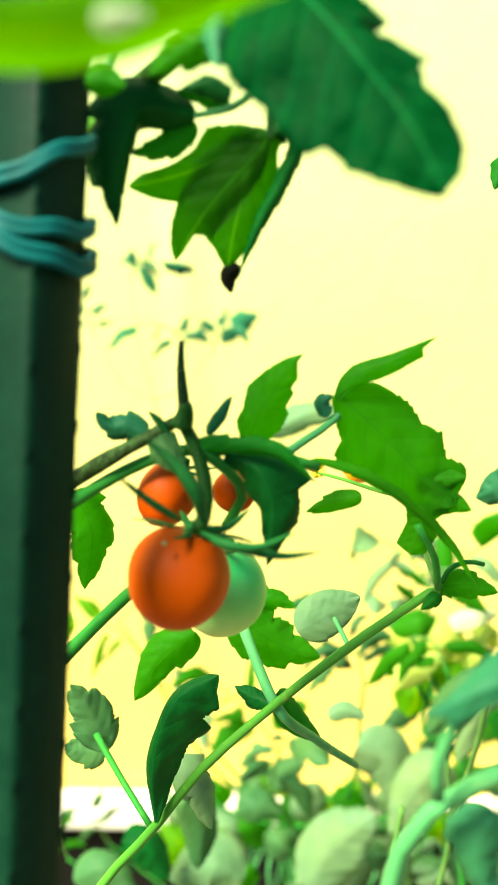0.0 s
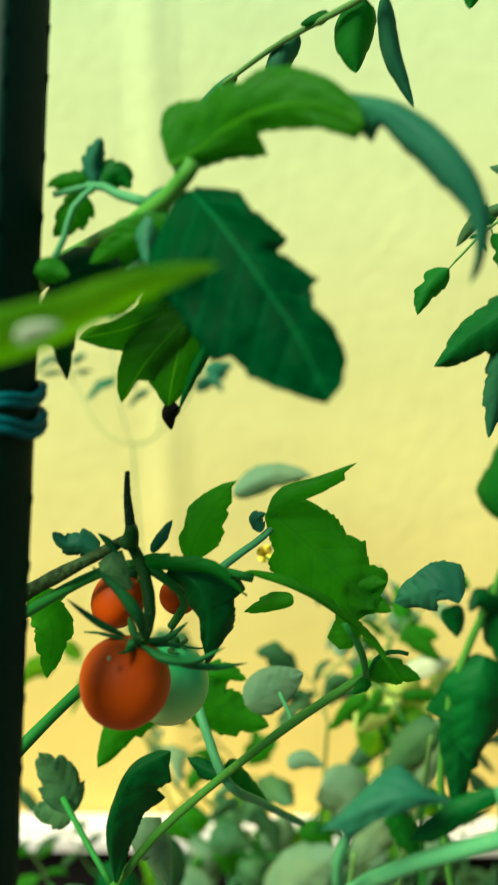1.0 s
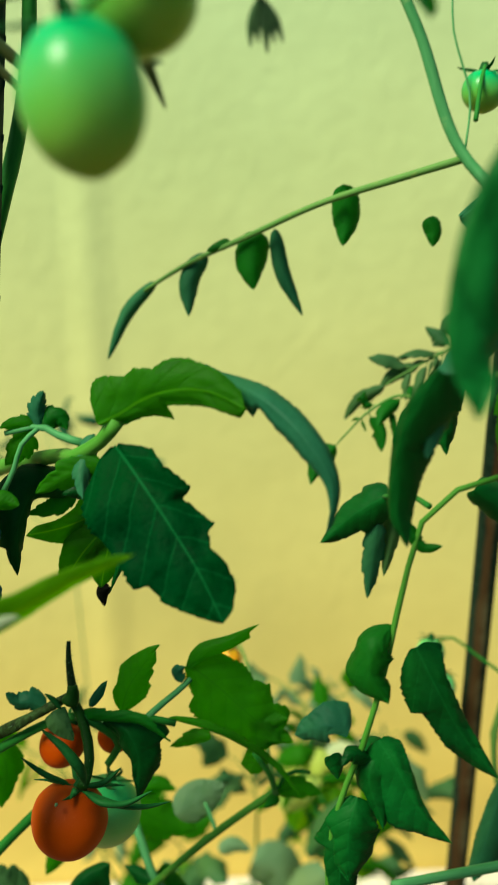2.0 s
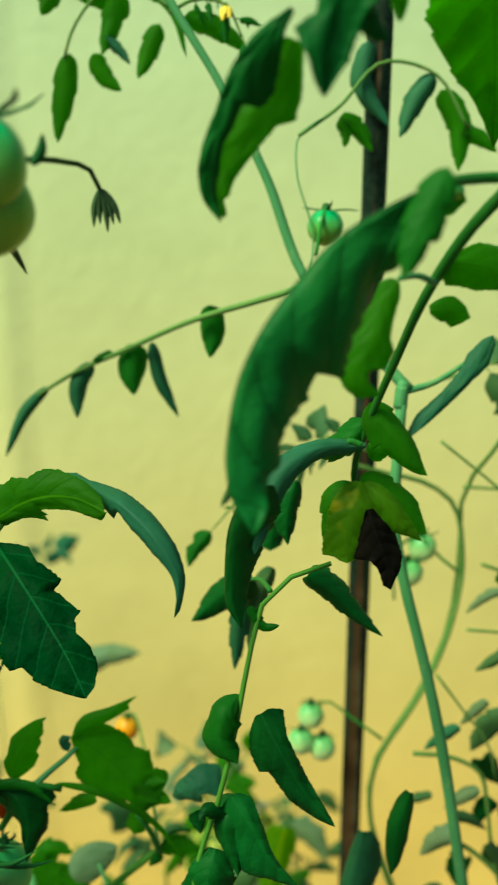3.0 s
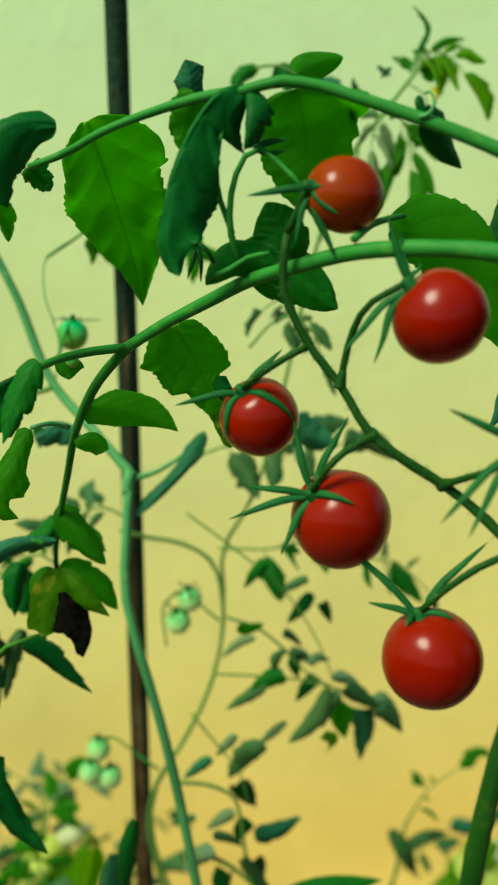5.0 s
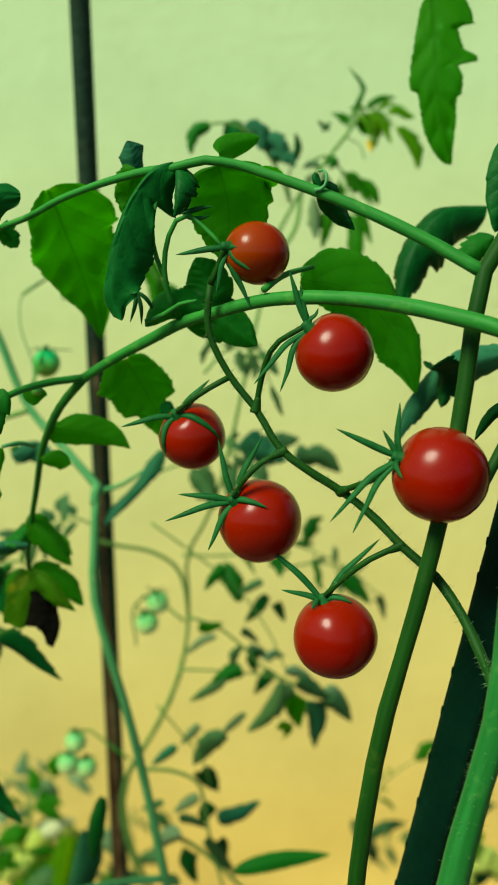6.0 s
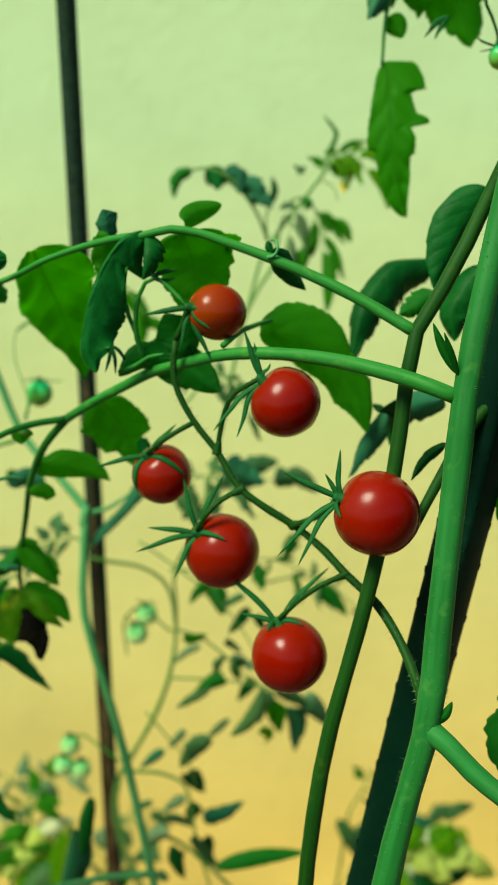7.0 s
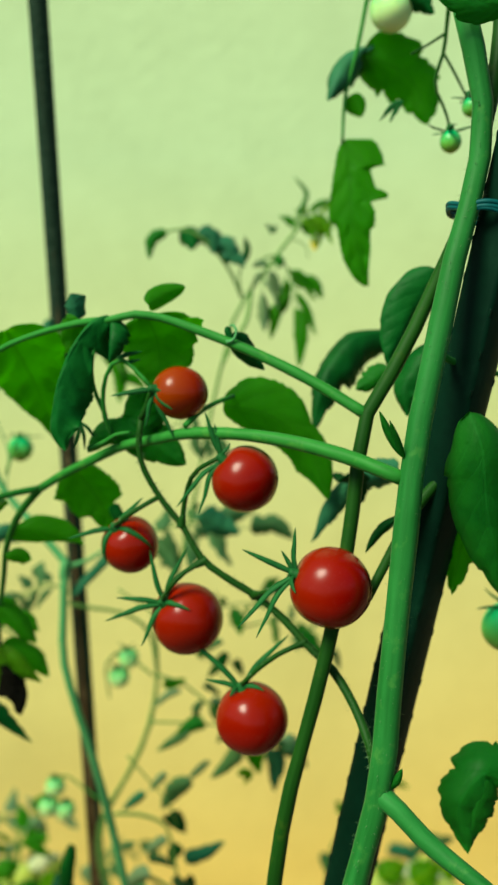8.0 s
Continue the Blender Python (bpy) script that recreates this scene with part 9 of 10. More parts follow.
stem(bed_plant, "leaf_stalk", [(-0.0678, 0.7000, 0.3394), (-0.0734, 0.7000, 0.3174), (-0.0565, 0.7000, 0.2962)], 0.0014, 0.0014, STEM_PALE)
leaf(bed_plant, [(-0.0466, 0.7000, 0.3236), (-0.0488, 0.6950, 0.3580), (-0.0541, 0.7100, 0.3652)], (0.14, -0.96, 0.26), 0.0479, LEAF_BRIGHT, fold=8, curl=17.1055967835135, teeth=2, depth=0.15, peak=0.62, rows=20, half=3, wavy=0.015)
stem(bed_plant, "leaf_stalk", [(-0.0466, 0.7000, 0.3236), (-0.0537, 0.7000, 0.2926), (-0.0444, 0.7000, 0.2965)], 0.0014, 0.0014, STEM_PALE)
leaf(bed_plant, [(-0.0188, 0.7000, 0.3662), (-0.0091, 0.6950, 0.3880), (0.0051, 0.7100, 0.3879)], (-0.12, -0.85, 0.52), 0.0342, LEAF_MUTED, fold=8, curl=17.1761205225132, teeth=2, depth=0.15, peak=0.62, rows=20, half=3, wavy=0.015)
stem(bed_plant, "leaf_stalk", [(-0.0188, 0.7000, 0.3662), (-0.0197, 0.7000, 0.3483), (-0.0048, 0.7000, 0.2973)], 0.0014, 0.0014, STEM_PALE)
leaf(bed_plant, [(0.0245, 0.7000, 0.3241), (0.0148, 0.6950, 0.3555), (0.0007, 0.7100, 0.3607)], (0.19, -0.91, 0.37), 0.0512, LEAF_PALE, fold=8, curl=22.99798738036469, teeth=2, depth=0.15, peak=0.62, rows=20, half=3, wavy=0.015)
stem(bed_plant, "leaf_stalk", [(0.0245, 0.7000, 0.3241), (0.0156, 0.7000, 0.2960), (0.0412, 0.7000, 0.2983)], 0.0014, 0.0014, STEM_PALE)
leaf(bed_plant, [(0.0547, 0.7000, 0.3316), (0.0508, 0.6950, 0.3664), (0.0469, 0.7100, 0.3741)], (0.03, -0.97, 0.23), 0.0525, LEAF_PALE, fold=8, curl=29.99343566415255, teeth=2, depth=0.15, peak=0.62, rows=20, half=3, wavy=0.015)
stem(bed_plant, "leaf_stalk", [(0.0547, 0.7000, 0.3316), (0.0517, 0.7000, 0.3002), (0.0472, 0.7000, 0.2984)], 0.0014, 0.0014, STEM_PALE)
leaf(bed_plant, [(0.0729, 0.7000, 0.3557), (0.0725, 0.6950, 0.3790), (0.0744, 0.7100, 0.3794)], (-0.10, -0.91, 0.39), 0.0484, LEAF_MUTED, fold=8, curl=25.86396130914573, teeth=2, depth=0.15, peak=0.62, rows=20, half=3, wavy=0.015)
stem(bed_plant, "leaf_stalk", [(0.0729, 0.7000, 0.3557), (0.0667, 0.7000, 0.3362), (0.0896, 0.7000, 0.2993)], 0.0014, 0.0014, STEM_PALE)
leaf(bed_plant, [(0.0994, 0.7000, 0.3343), (0.0880, 0.6950, 0.3643), (0.0742, 0.7100, 0.3687)], (0.14, -0.92, 0.37), 0.0332, LEAF_PALE, fold=8, curl=23.4239715243514, teeth=2, depth=0.15, peak=0.62, rows=20, half=3, wavy=0.015)
stem(bed_plant, "leaf_stalk", [(0.0994, 0.7000, 0.3343), (0.0944, 0.7000, 0.3078), (0.1179, 0.7000, 0.2999)], 0.0014, 0.0014, STEM_PALE)
leaf(bed_plant, [(0.1281, 0.7000, 0.3384), (0.1191, 0.6950, 0.3627), (0.1099, 0.7100, 0.3633)], (0.06, -0.91, 0.41), 0.0517, LEAF_MUTED, fold=8, curl=37.047525130631726, teeth=2, depth=0.15, peak=0.62, rows=20, half=3, wavy=0.015)
stem(bed_plant, "leaf_stalk", [(0.1281, 0.7000, 0.3384), (0.1336, 0.7000, 0.3180), (0.1289, 0.7000, 0.3002)], 0.0014, 0.0014, STEM_PALE)
leaf(bed_plant, [(0.1726, 0.7000, 0.3214), (0.1809, 0.6950, 0.3582), (0.2007, 0.7100, 0.3672)], (-0.36, -0.84, 0.41), 0.0336, LEAF_MUTED, fold=8, curl=20.45089587714933, teeth=2, depth=0.15, peak=0.62, rows=20, half=3, wavy=0.015)
stem(bed_plant, "leaf_stalk", [(0.1726, 0.7000, 0.3214), (0.1681, 0.7000, 0.2883), (0.1596, 0.7000, 0.3008)], 0.0014, 0.0014, STEM_PALE)
near_plant = thing("tomato_plant", (0.1, 0.2, 0.0), "low tomato shoot with blue-green leaves close by", "tomato plant", "tomato plants")
stem(near_plant, "main_stem", [(0.0912, 0.1900, 0.8339), (0.0761, 0.1950, 0.8229), (0.0591, 0.2000, 0.8132), (0.0414, 0.2050, 0.8001), (0.0700, 0.2100, 0.6000), (0.1000, 0.2000, 0.0000)], 0.0024, 0.0022, STEM_PALE)
stem(near_plant, "branch", [(0.0348, 0.2000, 0.8017), (0.0342, 0.1980, 0.8109), (0.0360, 0.1950, 0.8224), (0.0415, 0.1960, 0.8320), (0.0450, 0.1965, 0.8365)], 0.0017, 0.0012, STEM_PALE)
leaf(near_plant, [(0.0625, 0.1920, 0.8375), (0.0524, 0.1900, 0.8406), (0.0425, 0.1900, 0.8371), (0.0353, 0.1900, 0.8330), (0.0287, 0.1900, 0.8295)], (-0.09, -0.79, 0.60), 0.0166, LEAF_BLUE, fold=(12, 12), curl=(22, 22), left=((0.15, 0.32), (0.35, 0.58), (0.62, 0.56), (0.86, 0.72), (0.87, 0.26)), right=((0.18, 0.24), (0.27, 0.77), (0.34, 1.21), (0.52, 0.96), (0.65, 0.6), (0.84, 0.24)), label="blue-green arching leaf close to the camera")
leaf(near_plant, [(0.0767, 0.2000, 0.8348), (0.0682, 0.2000, 0.8298), (0.0610, 0.2000, 0.8244), (0.0537, 0.2000, 0.8190)], (-0.16, -0.79, 0.60), 0.0081, LEAF_DARK, fold=(10, 10), curl=(20, 20), left=((0.11, 0.9), (0.39, 0.94), (0.6, 1.15), (0.85, 1)), right=((0.17, 0.69), (0.45, 0.9), (0.79, 0.72)))
leaf(near_plant, [(0.0509, 0.2100, 0.8199), (0.0542, 0.2100, 0.8125), (0.0585, 0.2100, 0.8030)], (0.17, -0.98, 0.08), 0.0119, LEAF, teeth=2)
stem(near_plant, "leaf_stalk", [(0.0761, 0.1950, 0.8229), (0.0775, 0.1980, 0.8293), (0.0764, 0.2000, 0.8357)], 0.0012, 0.001, STEM_PALE)
leaf(near_plant, [(0.0517, 0.2100, 0.7900), (0.0464, 0.2100, 0.7781), (0.0516, 0.2100, 0.7625)], (-0.22, -0.98, 0.00), 0.0211, LEAF_BLUE, fold=10, teeth=2)


# ---- undergrowth by the wall ----
bed_one = thing("tomato_plant", (0.000, 0.750, 0.0), "dense low tomato foliage in front of the ledge", "tomato plant", "tomato plants")
stem(bed_one, "main_stem", [(0.0000, 0.7500, 0.0000), (0.0100, 0.7500, 0.1783), (0.0000, 0.7500, 0.3565)], 0.004, 0.0025, STEM)
stem(bed_one, "branch", [(0.0000, 0.7500, 0.3565), (0.0420, 0.7684, 0.3565), (0.0953, 0.7944, 0.3965)], 0.0020, 0.0011, STEM)
compound(bed_one, [(0.0953, 0.7944, 0.3965), (0.1220, 0.8071, 0.4229), (0.1488, 0.8198, 0.4332)], 0.0010, (-0.1, -0.8, 0.5), 0.0337, 3, LEAF_LIME, 0.35, seed=50)
stem(bed_one, "branch", [(0.0000, 0.7500, 0.3565), (0.0056, 0.6872, 0.4022), (-0.0161, 0.6281, 0.4880)], 0.0020, 0.0011, STEM)
compound(bed_one, [(-0.0161, 0.6281, 0.4880), (-0.0090, 0.6165, 0.5282), (-0.0019, 0.6049, 0.5525)], 0.0010, (-0.1, -0.8, 0.5), 0.0359, 3, LEAF_MUTED, 0.58, seed=51)
stem(bed_one, "branch", [(0.0000, 0.7500, 0.3565), (-0.0676, 0.7405, 0.3935), (-0.1047, 0.7513, 0.4705)], 0.0020, 0.0011, STEM)
compound(bed_one, [(-0.1047, 0.7513, 0.4705), (-0.0993, 0.7428, 0.4898), (-0.0940, 0.7343, 0.4932)], 0.0010, (-0.1, -0.8, 0.5), 0.0375, 3, LEAF_PALE, 0.34, seed=52)
stem(bed_one, "branch", [(0.0000, 0.7500, 0.3565), (0.0892, 0.7142, 0.3929), (0.1471, 0.6983, 0.4693)], 0.0020, 0.0011, STEM)
compound(bed_one, [(0.1471, 0.6983, 0.4693), (0.1273, 0.6874, 0.5080), (0.1074, 0.6766, 0.5306)], 0.0010, (-0.1, -0.8, 0.5), 0.0325, 3, LEAF_MUTED, 0.50, seed=53)
stem(bed_one, "branch", [(0.0000, 0.7500, 0.3565), (-0.0632, 0.7529, 0.4305), (-0.1551, 0.7929, 0.5444)], 0.0020, 0.0011, STEM)
compound(bed_one, [(-0.1551, 0.7929, 0.5444), (-0.1326, 0.7844, 0.5675), (-0.1100, 0.7758, 0.5745)], 0.0010, (-0.1, -0.8, 0.5), 0.0392, 2, LEAF_MUTED, 0.28, seed=54)
stem(bed_one, "branch", [(0.0000, 0.7500, 0.3565), (0.0863, 0.8393, 0.3758), (0.1637, 0.8951, 0.4352)], 0.0020, 0.0011, STEM)
compound(bed_one, [(0.1637, 0.8951, 0.4352), (0.1926, 0.9004, 0.4624), (0.2215, 0.9057, 0.4737)], 0.0010, (-0.1, -0.8, 0.5), 0.0308, 3, LEAF_MUTED, 0.42, seed=55)
stem(bed_one, "branch", [(0.0000, 0.7500, 0.3565), (0.0828, 0.7059, 0.4064), (0.1506, 0.6773, 0.4962)], 0.0020, 0.0011, STEM)
compound(bed_one, [(0.1506, 0.6773, 0.4962), (0.1698, 0.6713, 0.5333), (0.1890, 0.6653, 0.5544)], 0.0010, (-0.1, -0.8, 0.5), 0.0372, 3, LEAF_MUTED, 0.26, seed=56)
stem(bed_one, "branch", [(0.0000, 0.7500, 0.3565), (-0.0715, 0.7349, 0.4370), (-0.1278, 0.7211, 0.5574)], 0.0020, 0.0011, STEM)
compound(bed_one, [(-0.1278, 0.7211, 0.5574), (-0.1503, 0.7242, 0.5759), (-0.1727, 0.7273, 0.5783)], 0.0010, (-0.1, -0.8, 0.5), 0.0361, 2, LEAF_LIME, 0.59, seed=57)
stem(bed_one, "branch", [(0.0000, 0.7500, 0.3565), (0.0432, 0.6667, 0.4509), (0.0525, 0.6209, 0.5854)], 0.0020, 0.0011, STEM)
compound(bed_one, [(0.0525, 0.6209, 0.5854), (0.0438, 0.6204, 0.6145), (0.0351, 0.6198, 0.6276)], 0.0010, (-0.1, -0.8, 0.5), 0.0364, 3, LEAF_MUTED, 0.53, seed=58)
stem(bed_one, "branch", [(0.0000, 0.7500, 0.3565), (0.0001, 0.7150, 0.3938), (-0.0119, 0.7084, 0.4711)], 0.0020, 0.0011, STEM)
compound(bed_one, [(-0.0119, 0.7084, 0.4711), (-0.0332, 0.6941, 0.5161), (-0.0544, 0.6798, 0.5451)], 0.0010, (-0.1, -0.8, 0.5), 0.0397, 3, LEAF_BRIGHT, 0.21, seed=59)
bed_five = thing("tomato_plant", (0.060, 0.700, 0.0), "broad-leaved low tomato foliage in the bed", "tomato plant", "tomato plants")
stem(bed_five, "main_stem", [(0.0600, 0.7000, 0.0000), (0.0700, 0.7000, 0.0862), (0.0600, 0.7000, 0.1723)], 0.004, 0.0025, STEM)
stem(bed_five, "branch", [(0.0600, 0.7000, 0.1723), (0.0886, 0.7379, 0.2590), (0.1293, 0.7483, 0.3857)], 0.0020, 0.0011, STEM)
compound(bed_five, [(0.1293, 0.7483, 0.3857), (0.1413, 0.7522, 0.4219), (0.1534, 0.7562, 0.4420)], 0.0010, (-0.1, -0.8, 0.5), 0.0480, 3, LEAF_BRIGHT, 0.38, seed=70)
stem(bed_five, "branch", [(0.0600, 0.7000, 0.1723), (-0.0437, 0.7632, 0.2053), (-0.1840, 0.8249, 0.2783)], 0.0020, 0.0011, STEM)
compound(bed_five, [(-0.1840, 0.8249, 0.2783), (-0.2024, 0.8187, 0.3227), (-0.2207, 0.8126, 0.3510)], 0.0010, (-0.1, -0.8, 0.5), 0.0429, 2, LEAF_MUTED, 0.28, seed=71)
stem(bed_five, "branch", [(0.0600, 0.7000, 0.1723), (0.1453, 0.7180, 0.2158), (0.1957, 0.7378, 0.2993)], 0.0020, 0.0011, STEM)
compound(bed_five, [(0.1957, 0.7378, 0.2993), (0.2205, 0.7375, 0.3266), (0.2454, 0.7371, 0.3380)], 0.0010, (-0.1, -0.8, 0.5), 0.0454, 3, LEAF_MUTED, 0.47, seed=72)
stem(bed_five, "branch", [(0.0600, 0.7000, 0.1723), (0.0093, 0.7661, 0.2233), (-0.0152, 0.8097, 0.3143)], 0.0020, 0.0011, STEM)
compound(bed_five, [(-0.0152, 0.8097, 0.3143), (-0.0208, 0.8060, 0.3358), (-0.0265, 0.8023, 0.3413)], 0.0010, (-0.1, -0.8, 0.5), 0.0437, 3, LEAF_BRIGHT, 0.57, seed=73)
stem(bed_five, "branch", [(0.0600, 0.7000, 0.1723), (0.1409, 0.7995, 0.1723), (0.2118, 0.8770, 0.2123)], 0.0020, 0.0011, STEM)
compound(bed_five, [(0.2118, 0.8770, 0.2123), (0.2079, 0.8647, 0.2482), (0.2039, 0.8523, 0.2681)], 0.0010, (-0.1, -0.8, 0.5), 0.0446, 3, LEAF_MUTED, 0.60, seed=74)
stem(bed_five, "branch", [(0.0600, 0.7000, 0.1723), (0.0672, 0.6930, 0.2347), (0.1017, 0.6908, 0.3372)], 0.0020, 0.0011, STEM)
compound(bed_five, [(0.1017, 0.6908, 0.3372), (0.0947, 0.6990, 0.3644), (0.0877, 0.7073, 0.3756)], 0.0010, (-0.1, -0.8, 0.5), 0.0448, 2, LEAF_PALE, 0.50, seed=75)
stem(bed_five, "branch", [(0.0600, 0.7000, 0.1723), (0.0681, 0.7320, 0.1935), (0.0658, 0.8006, 0.2548)], 0.0020, 0.0011, STEM)
compound(bed_five, [(0.0658, 0.8006, 0.2548), (0.0567, 0.7940, 0.2954), (0.0476, 0.7874, 0.3201)], 0.0010, (-0.1, -0.8, 0.5), 0.0421, 2, LEAF_PALE, 0.27, seed=76)
stem(bed_five, "branch", [(0.0600, 0.7000, 0.1723), (0.0665, 0.7419, 0.2222), (0.1041, 0.7463, 0.3122)], 0.0020, 0.0011, STEM)
compound(bed_five, [(0.1041, 0.7463, 0.3122), (0.0922, 0.7508, 0.3485), (0.0803, 0.7553, 0.3688)], 0.0010, (-0.1, -0.8, 0.5), 0.0422, 3, LEAF_PALE, 0.21, seed=77)
stem(bed_five, "branch", [(0.0600, 0.7000, 0.1723), (-0.0828, 0.7420, 0.2190), (-0.2136, 0.7710, 0.3056)], 0.0020, 0.0011, STEM)
compound(bed_five, [(-0.2136, 0.7710, 0.3056), (-0.2262, 0.7699, 0.3398), (-0.2388, 0.7687, 0.3580)], 0.0010, (-0.1, -0.8, 0.5), 0.0361, 2, LEAF_BRIGHT, 0.30, seed=78)
stem(bed_five, "branch", [(0.0600, 0.7000, 0.1723), (0.0405, 0.7624, 0.1767), (0.0609, 0.8323, 0.2212)], 0.0020, 0.0011, STEM)
compound(bed_five, [(0.0609, 0.8323, 0.2212), (0.0513, 0.8395, 0.2502), (0.0418, 0.8466, 0.2631)], 0.0010, (-0.1, -0.8, 0.5), 0.0392, 3, LEAF_MUTED, 0.55, seed=79)
bed_two = thing("tomato_plant", (0.340, 0.600, 0.0), "loose low foliage further along the bed", "tomato plant", "tomato plants")
stem(bed_two, "main_stem", [(0.3400, 0.6000, 0.0000), (0.3500, 0.6000, 0.2107), (0.3400, 0.6000, 0.4214)], 0.004, 0.0025, STEM)
stem(bed_two, "branch", [(0.3400, 0.6000, 0.4214), (0.4300, 0.6477, 0.4214), (0.5346, 0.6567, 0.4614)], 0.0020, 0.0011, STEM)
compound(bed_two, [(0.5346, 0.6567, 0.4614), (0.5362, 0.6505, 0.4900), (0.5378, 0.6444, 0.5027)], 0.0010, (-0.1, -0.8, 0.5), 0.0329, 3, LEAF_PALE, 0.26, seed=90)
stem(bed_two, "branch", [(0.3400, 0.6000, 0.4214), (0.3830, 0.5447, 0.5303), (0.4034, 0.5097, 0.6791)], 0.0020, 0.0011, STEM)
compound(bed_two, [(0.4034, 0.5097, 0.6791), (0.4225, 0.5062, 0.7098), (0.4415, 0.5027, 0.7246)], 0.0010, (-0.1, -0.8, 0.5), 0.0297, 2, LEAF_BRIGHT, 0.49, seed=93)
stem(bed_two, "branch", [(0.3400, 0.6000, 0.4214), (0.4040, 0.6625, 0.4359), (0.4590, 0.7065, 0.4904)], 0.0020, 0.0011, STEM)
compound(bed_two, [(0.4590, 0.7065, 0.4904), (0.4755, 0.6990, 0.5180), (0.4920, 0.6916, 0.5295)], 0.0010, (-0.1, -0.8, 0.5), 0.0264, 3, LEAF_MUTED, 0.34, seed=96)
bed_three = thing("tomato_plant", (0.120, 0.600, 0.0), "yellow-green low foliage at the foot of the pole", "tomato plant", "tomato plants")
stem(bed_three, "main_stem", [(0.1200, 0.6000, 0.0000), (0.1300, 0.6000, 0.2788), (0.1200, 0.6000, 0.5576)], 0.004, 0.0025, STEM)
stem(bed_three, "branch", [(0.1200, 0.6000, 0.5576), (0.0918, 0.6035, 0.5850), (0.0981, 0.6286, 0.6524)], 0.0020, 0.0011, STEM)
compound(bed_three, [(0.0981, 0.6286, 0.6524), (0.0828, 0.6411, 0.6743), (0.0675, 0.6536, 0.6802)], 0.0010, (-0.1, -0.8, 0.5), 0.0375, 2, LEAF_PALE, 0.47, seed=110)
stem(bed_three, "branch", [(0.1200, 0.6000, 0.5576), (0.0983, 0.6315, 0.5759), (0.0900, 0.6686, 0.6341)], 0.0020, 0.0011, STEM)
compound(bed_three, [(0.0900, 0.6686, 0.6341), (0.1087, 0.6709, 0.6576), (0.1274, 0.6732, 0.6650)], 0.0010, (-0.1, -0.8, 0.5), 0.0270, 3, LEAF_PALE, 0.48, seed=111)
stem(bed_three, "branch", [(0.1200, 0.6000, 0.5576), (0.0949, 0.5940, 0.5576), (0.1000, 0.6183, 0.5976)], 0.0020, 0.0011, STEM)
compound(bed_three, [(0.1000, 0.6183, 0.5976), (0.1262, 0.6150, 0.6213), (0.1525, 0.6118, 0.6289)], 0.0010, (-0.1, -0.8, 0.5), 0.0346, 2, LEAF_PALE, 0.48, seed=112)
stem(bed_three, "branch", [(0.1200, 0.6000, 0.5576), (0.1051, 0.6375, 0.5613), (0.0508, 0.6585, 0.6049)], 0.0020, 0.0011, STEM)
compound(bed_three, [(0.0508, 0.6585, 0.6049), (0.0711, 0.6686, 0.6129), (0.0915, 0.6787, 0.6049)], 0.0010, (-0.1, -0.8, 0.5), 0.0321, 2, LEAF_PALE, 0.44, seed=113)
stem(bed_three, "branch", [(0.1200, 0.6000, 0.5576), (0.1126, 0.5899, 0.5732), (0.0810, 0.6145, 0.6288)], 0.0020, 0.0011, STEM)
compound(bed_three, [(0.0810, 0.6145, 0.6288), (0.1003, 0.6038, 0.6712), (0.1196, 0.5931, 0.6976)], 0.0010, (-0.1, -0.8, 0.5), 0.0290, 3, LEAF_BRIGHT, 0.24, seed=114)
stem(bed_three, "branch", [(0.1200, 0.6000, 0.5576), (0.1183, 0.5682, 0.5769), (0.0970, 0.5540, 0.6361)], 0.0020, 0.0011, STEM)
compound(bed_three, [(0.0970, 0.5540, 0.6361), (0.0877, 0.5565, 0.6535), (0.0784, 0.5591, 0.6548)], 0.0010, (-0.1, -0.8, 0.5), 0.0340, 2, LEAF_BRIGHT, 0.50, seed=115)
bed_four = thing("tomato_plant", (-0.120, 0.840, 0.0), "small weedy foliage close to the wall", "tomato plant", "tomato plants")
stem(bed_four, "main_stem", [(-0.1200, 0.8400, 0.0000), (-0.1100, 0.8400, 0.3694), (-0.1200, 0.8400, 0.7387)], 0.0008, 0.0006, STEM_PALE)
stem(bed_four, "branch", [(-0.1200, 0.8400, 0.7387), (-0.1395, 0.8435, 0.7452), (-0.1779, 0.8727, 0.7917)], 0.0004, 0.0003, STEM_PALE)
compound(bed_four, [(-0.1779, 0.8727, 0.7917), (-0.1871, 0.8724, 0.8188), (-0.1963, 0.8721, 0.8299)], 0.0010, (-0.1, -0.8, 0.5), 0.0277, 3, LEAF_BLUE, 0.34, seed=130)
stem(bed_four, "branch", [(-0.1200, 0.8400, 0.7387), (-0.1283, 0.8396, 0.7698), (-0.1425, 0.8763, 0.8408)], 0.0004, 0.0003, STEM_PALE)
compound(bed_four, [(-0.1425, 0.8763, 0.8408), (-0.1317, 0.8803, 0.8567), (-0.1208, 0.8842, 0.8565)], 0.0010, (-0.1, -0.8, 0.5), 0.0289, 3, LEAF_BLUE, 0.44, seed=131)
stem(bed_four, "branch", [(-0.1200, 0.8400, 0.7387), (-0.1048, 0.8603, 0.7387), (-0.0687, 0.8504, 0.7787)], 0.0004, 0.0003, STEM_PALE)
compound(bed_four, [(-0.0687, 0.8504, 0.7787), (-0.0619, 0.8519, 0.7974), (-0.0551, 0.8535, 0.8001)], 0.0010, (-0.1, -0.8, 0.5), 0.0258, 3, LEAF_BLUE, 0.24, seed=132)
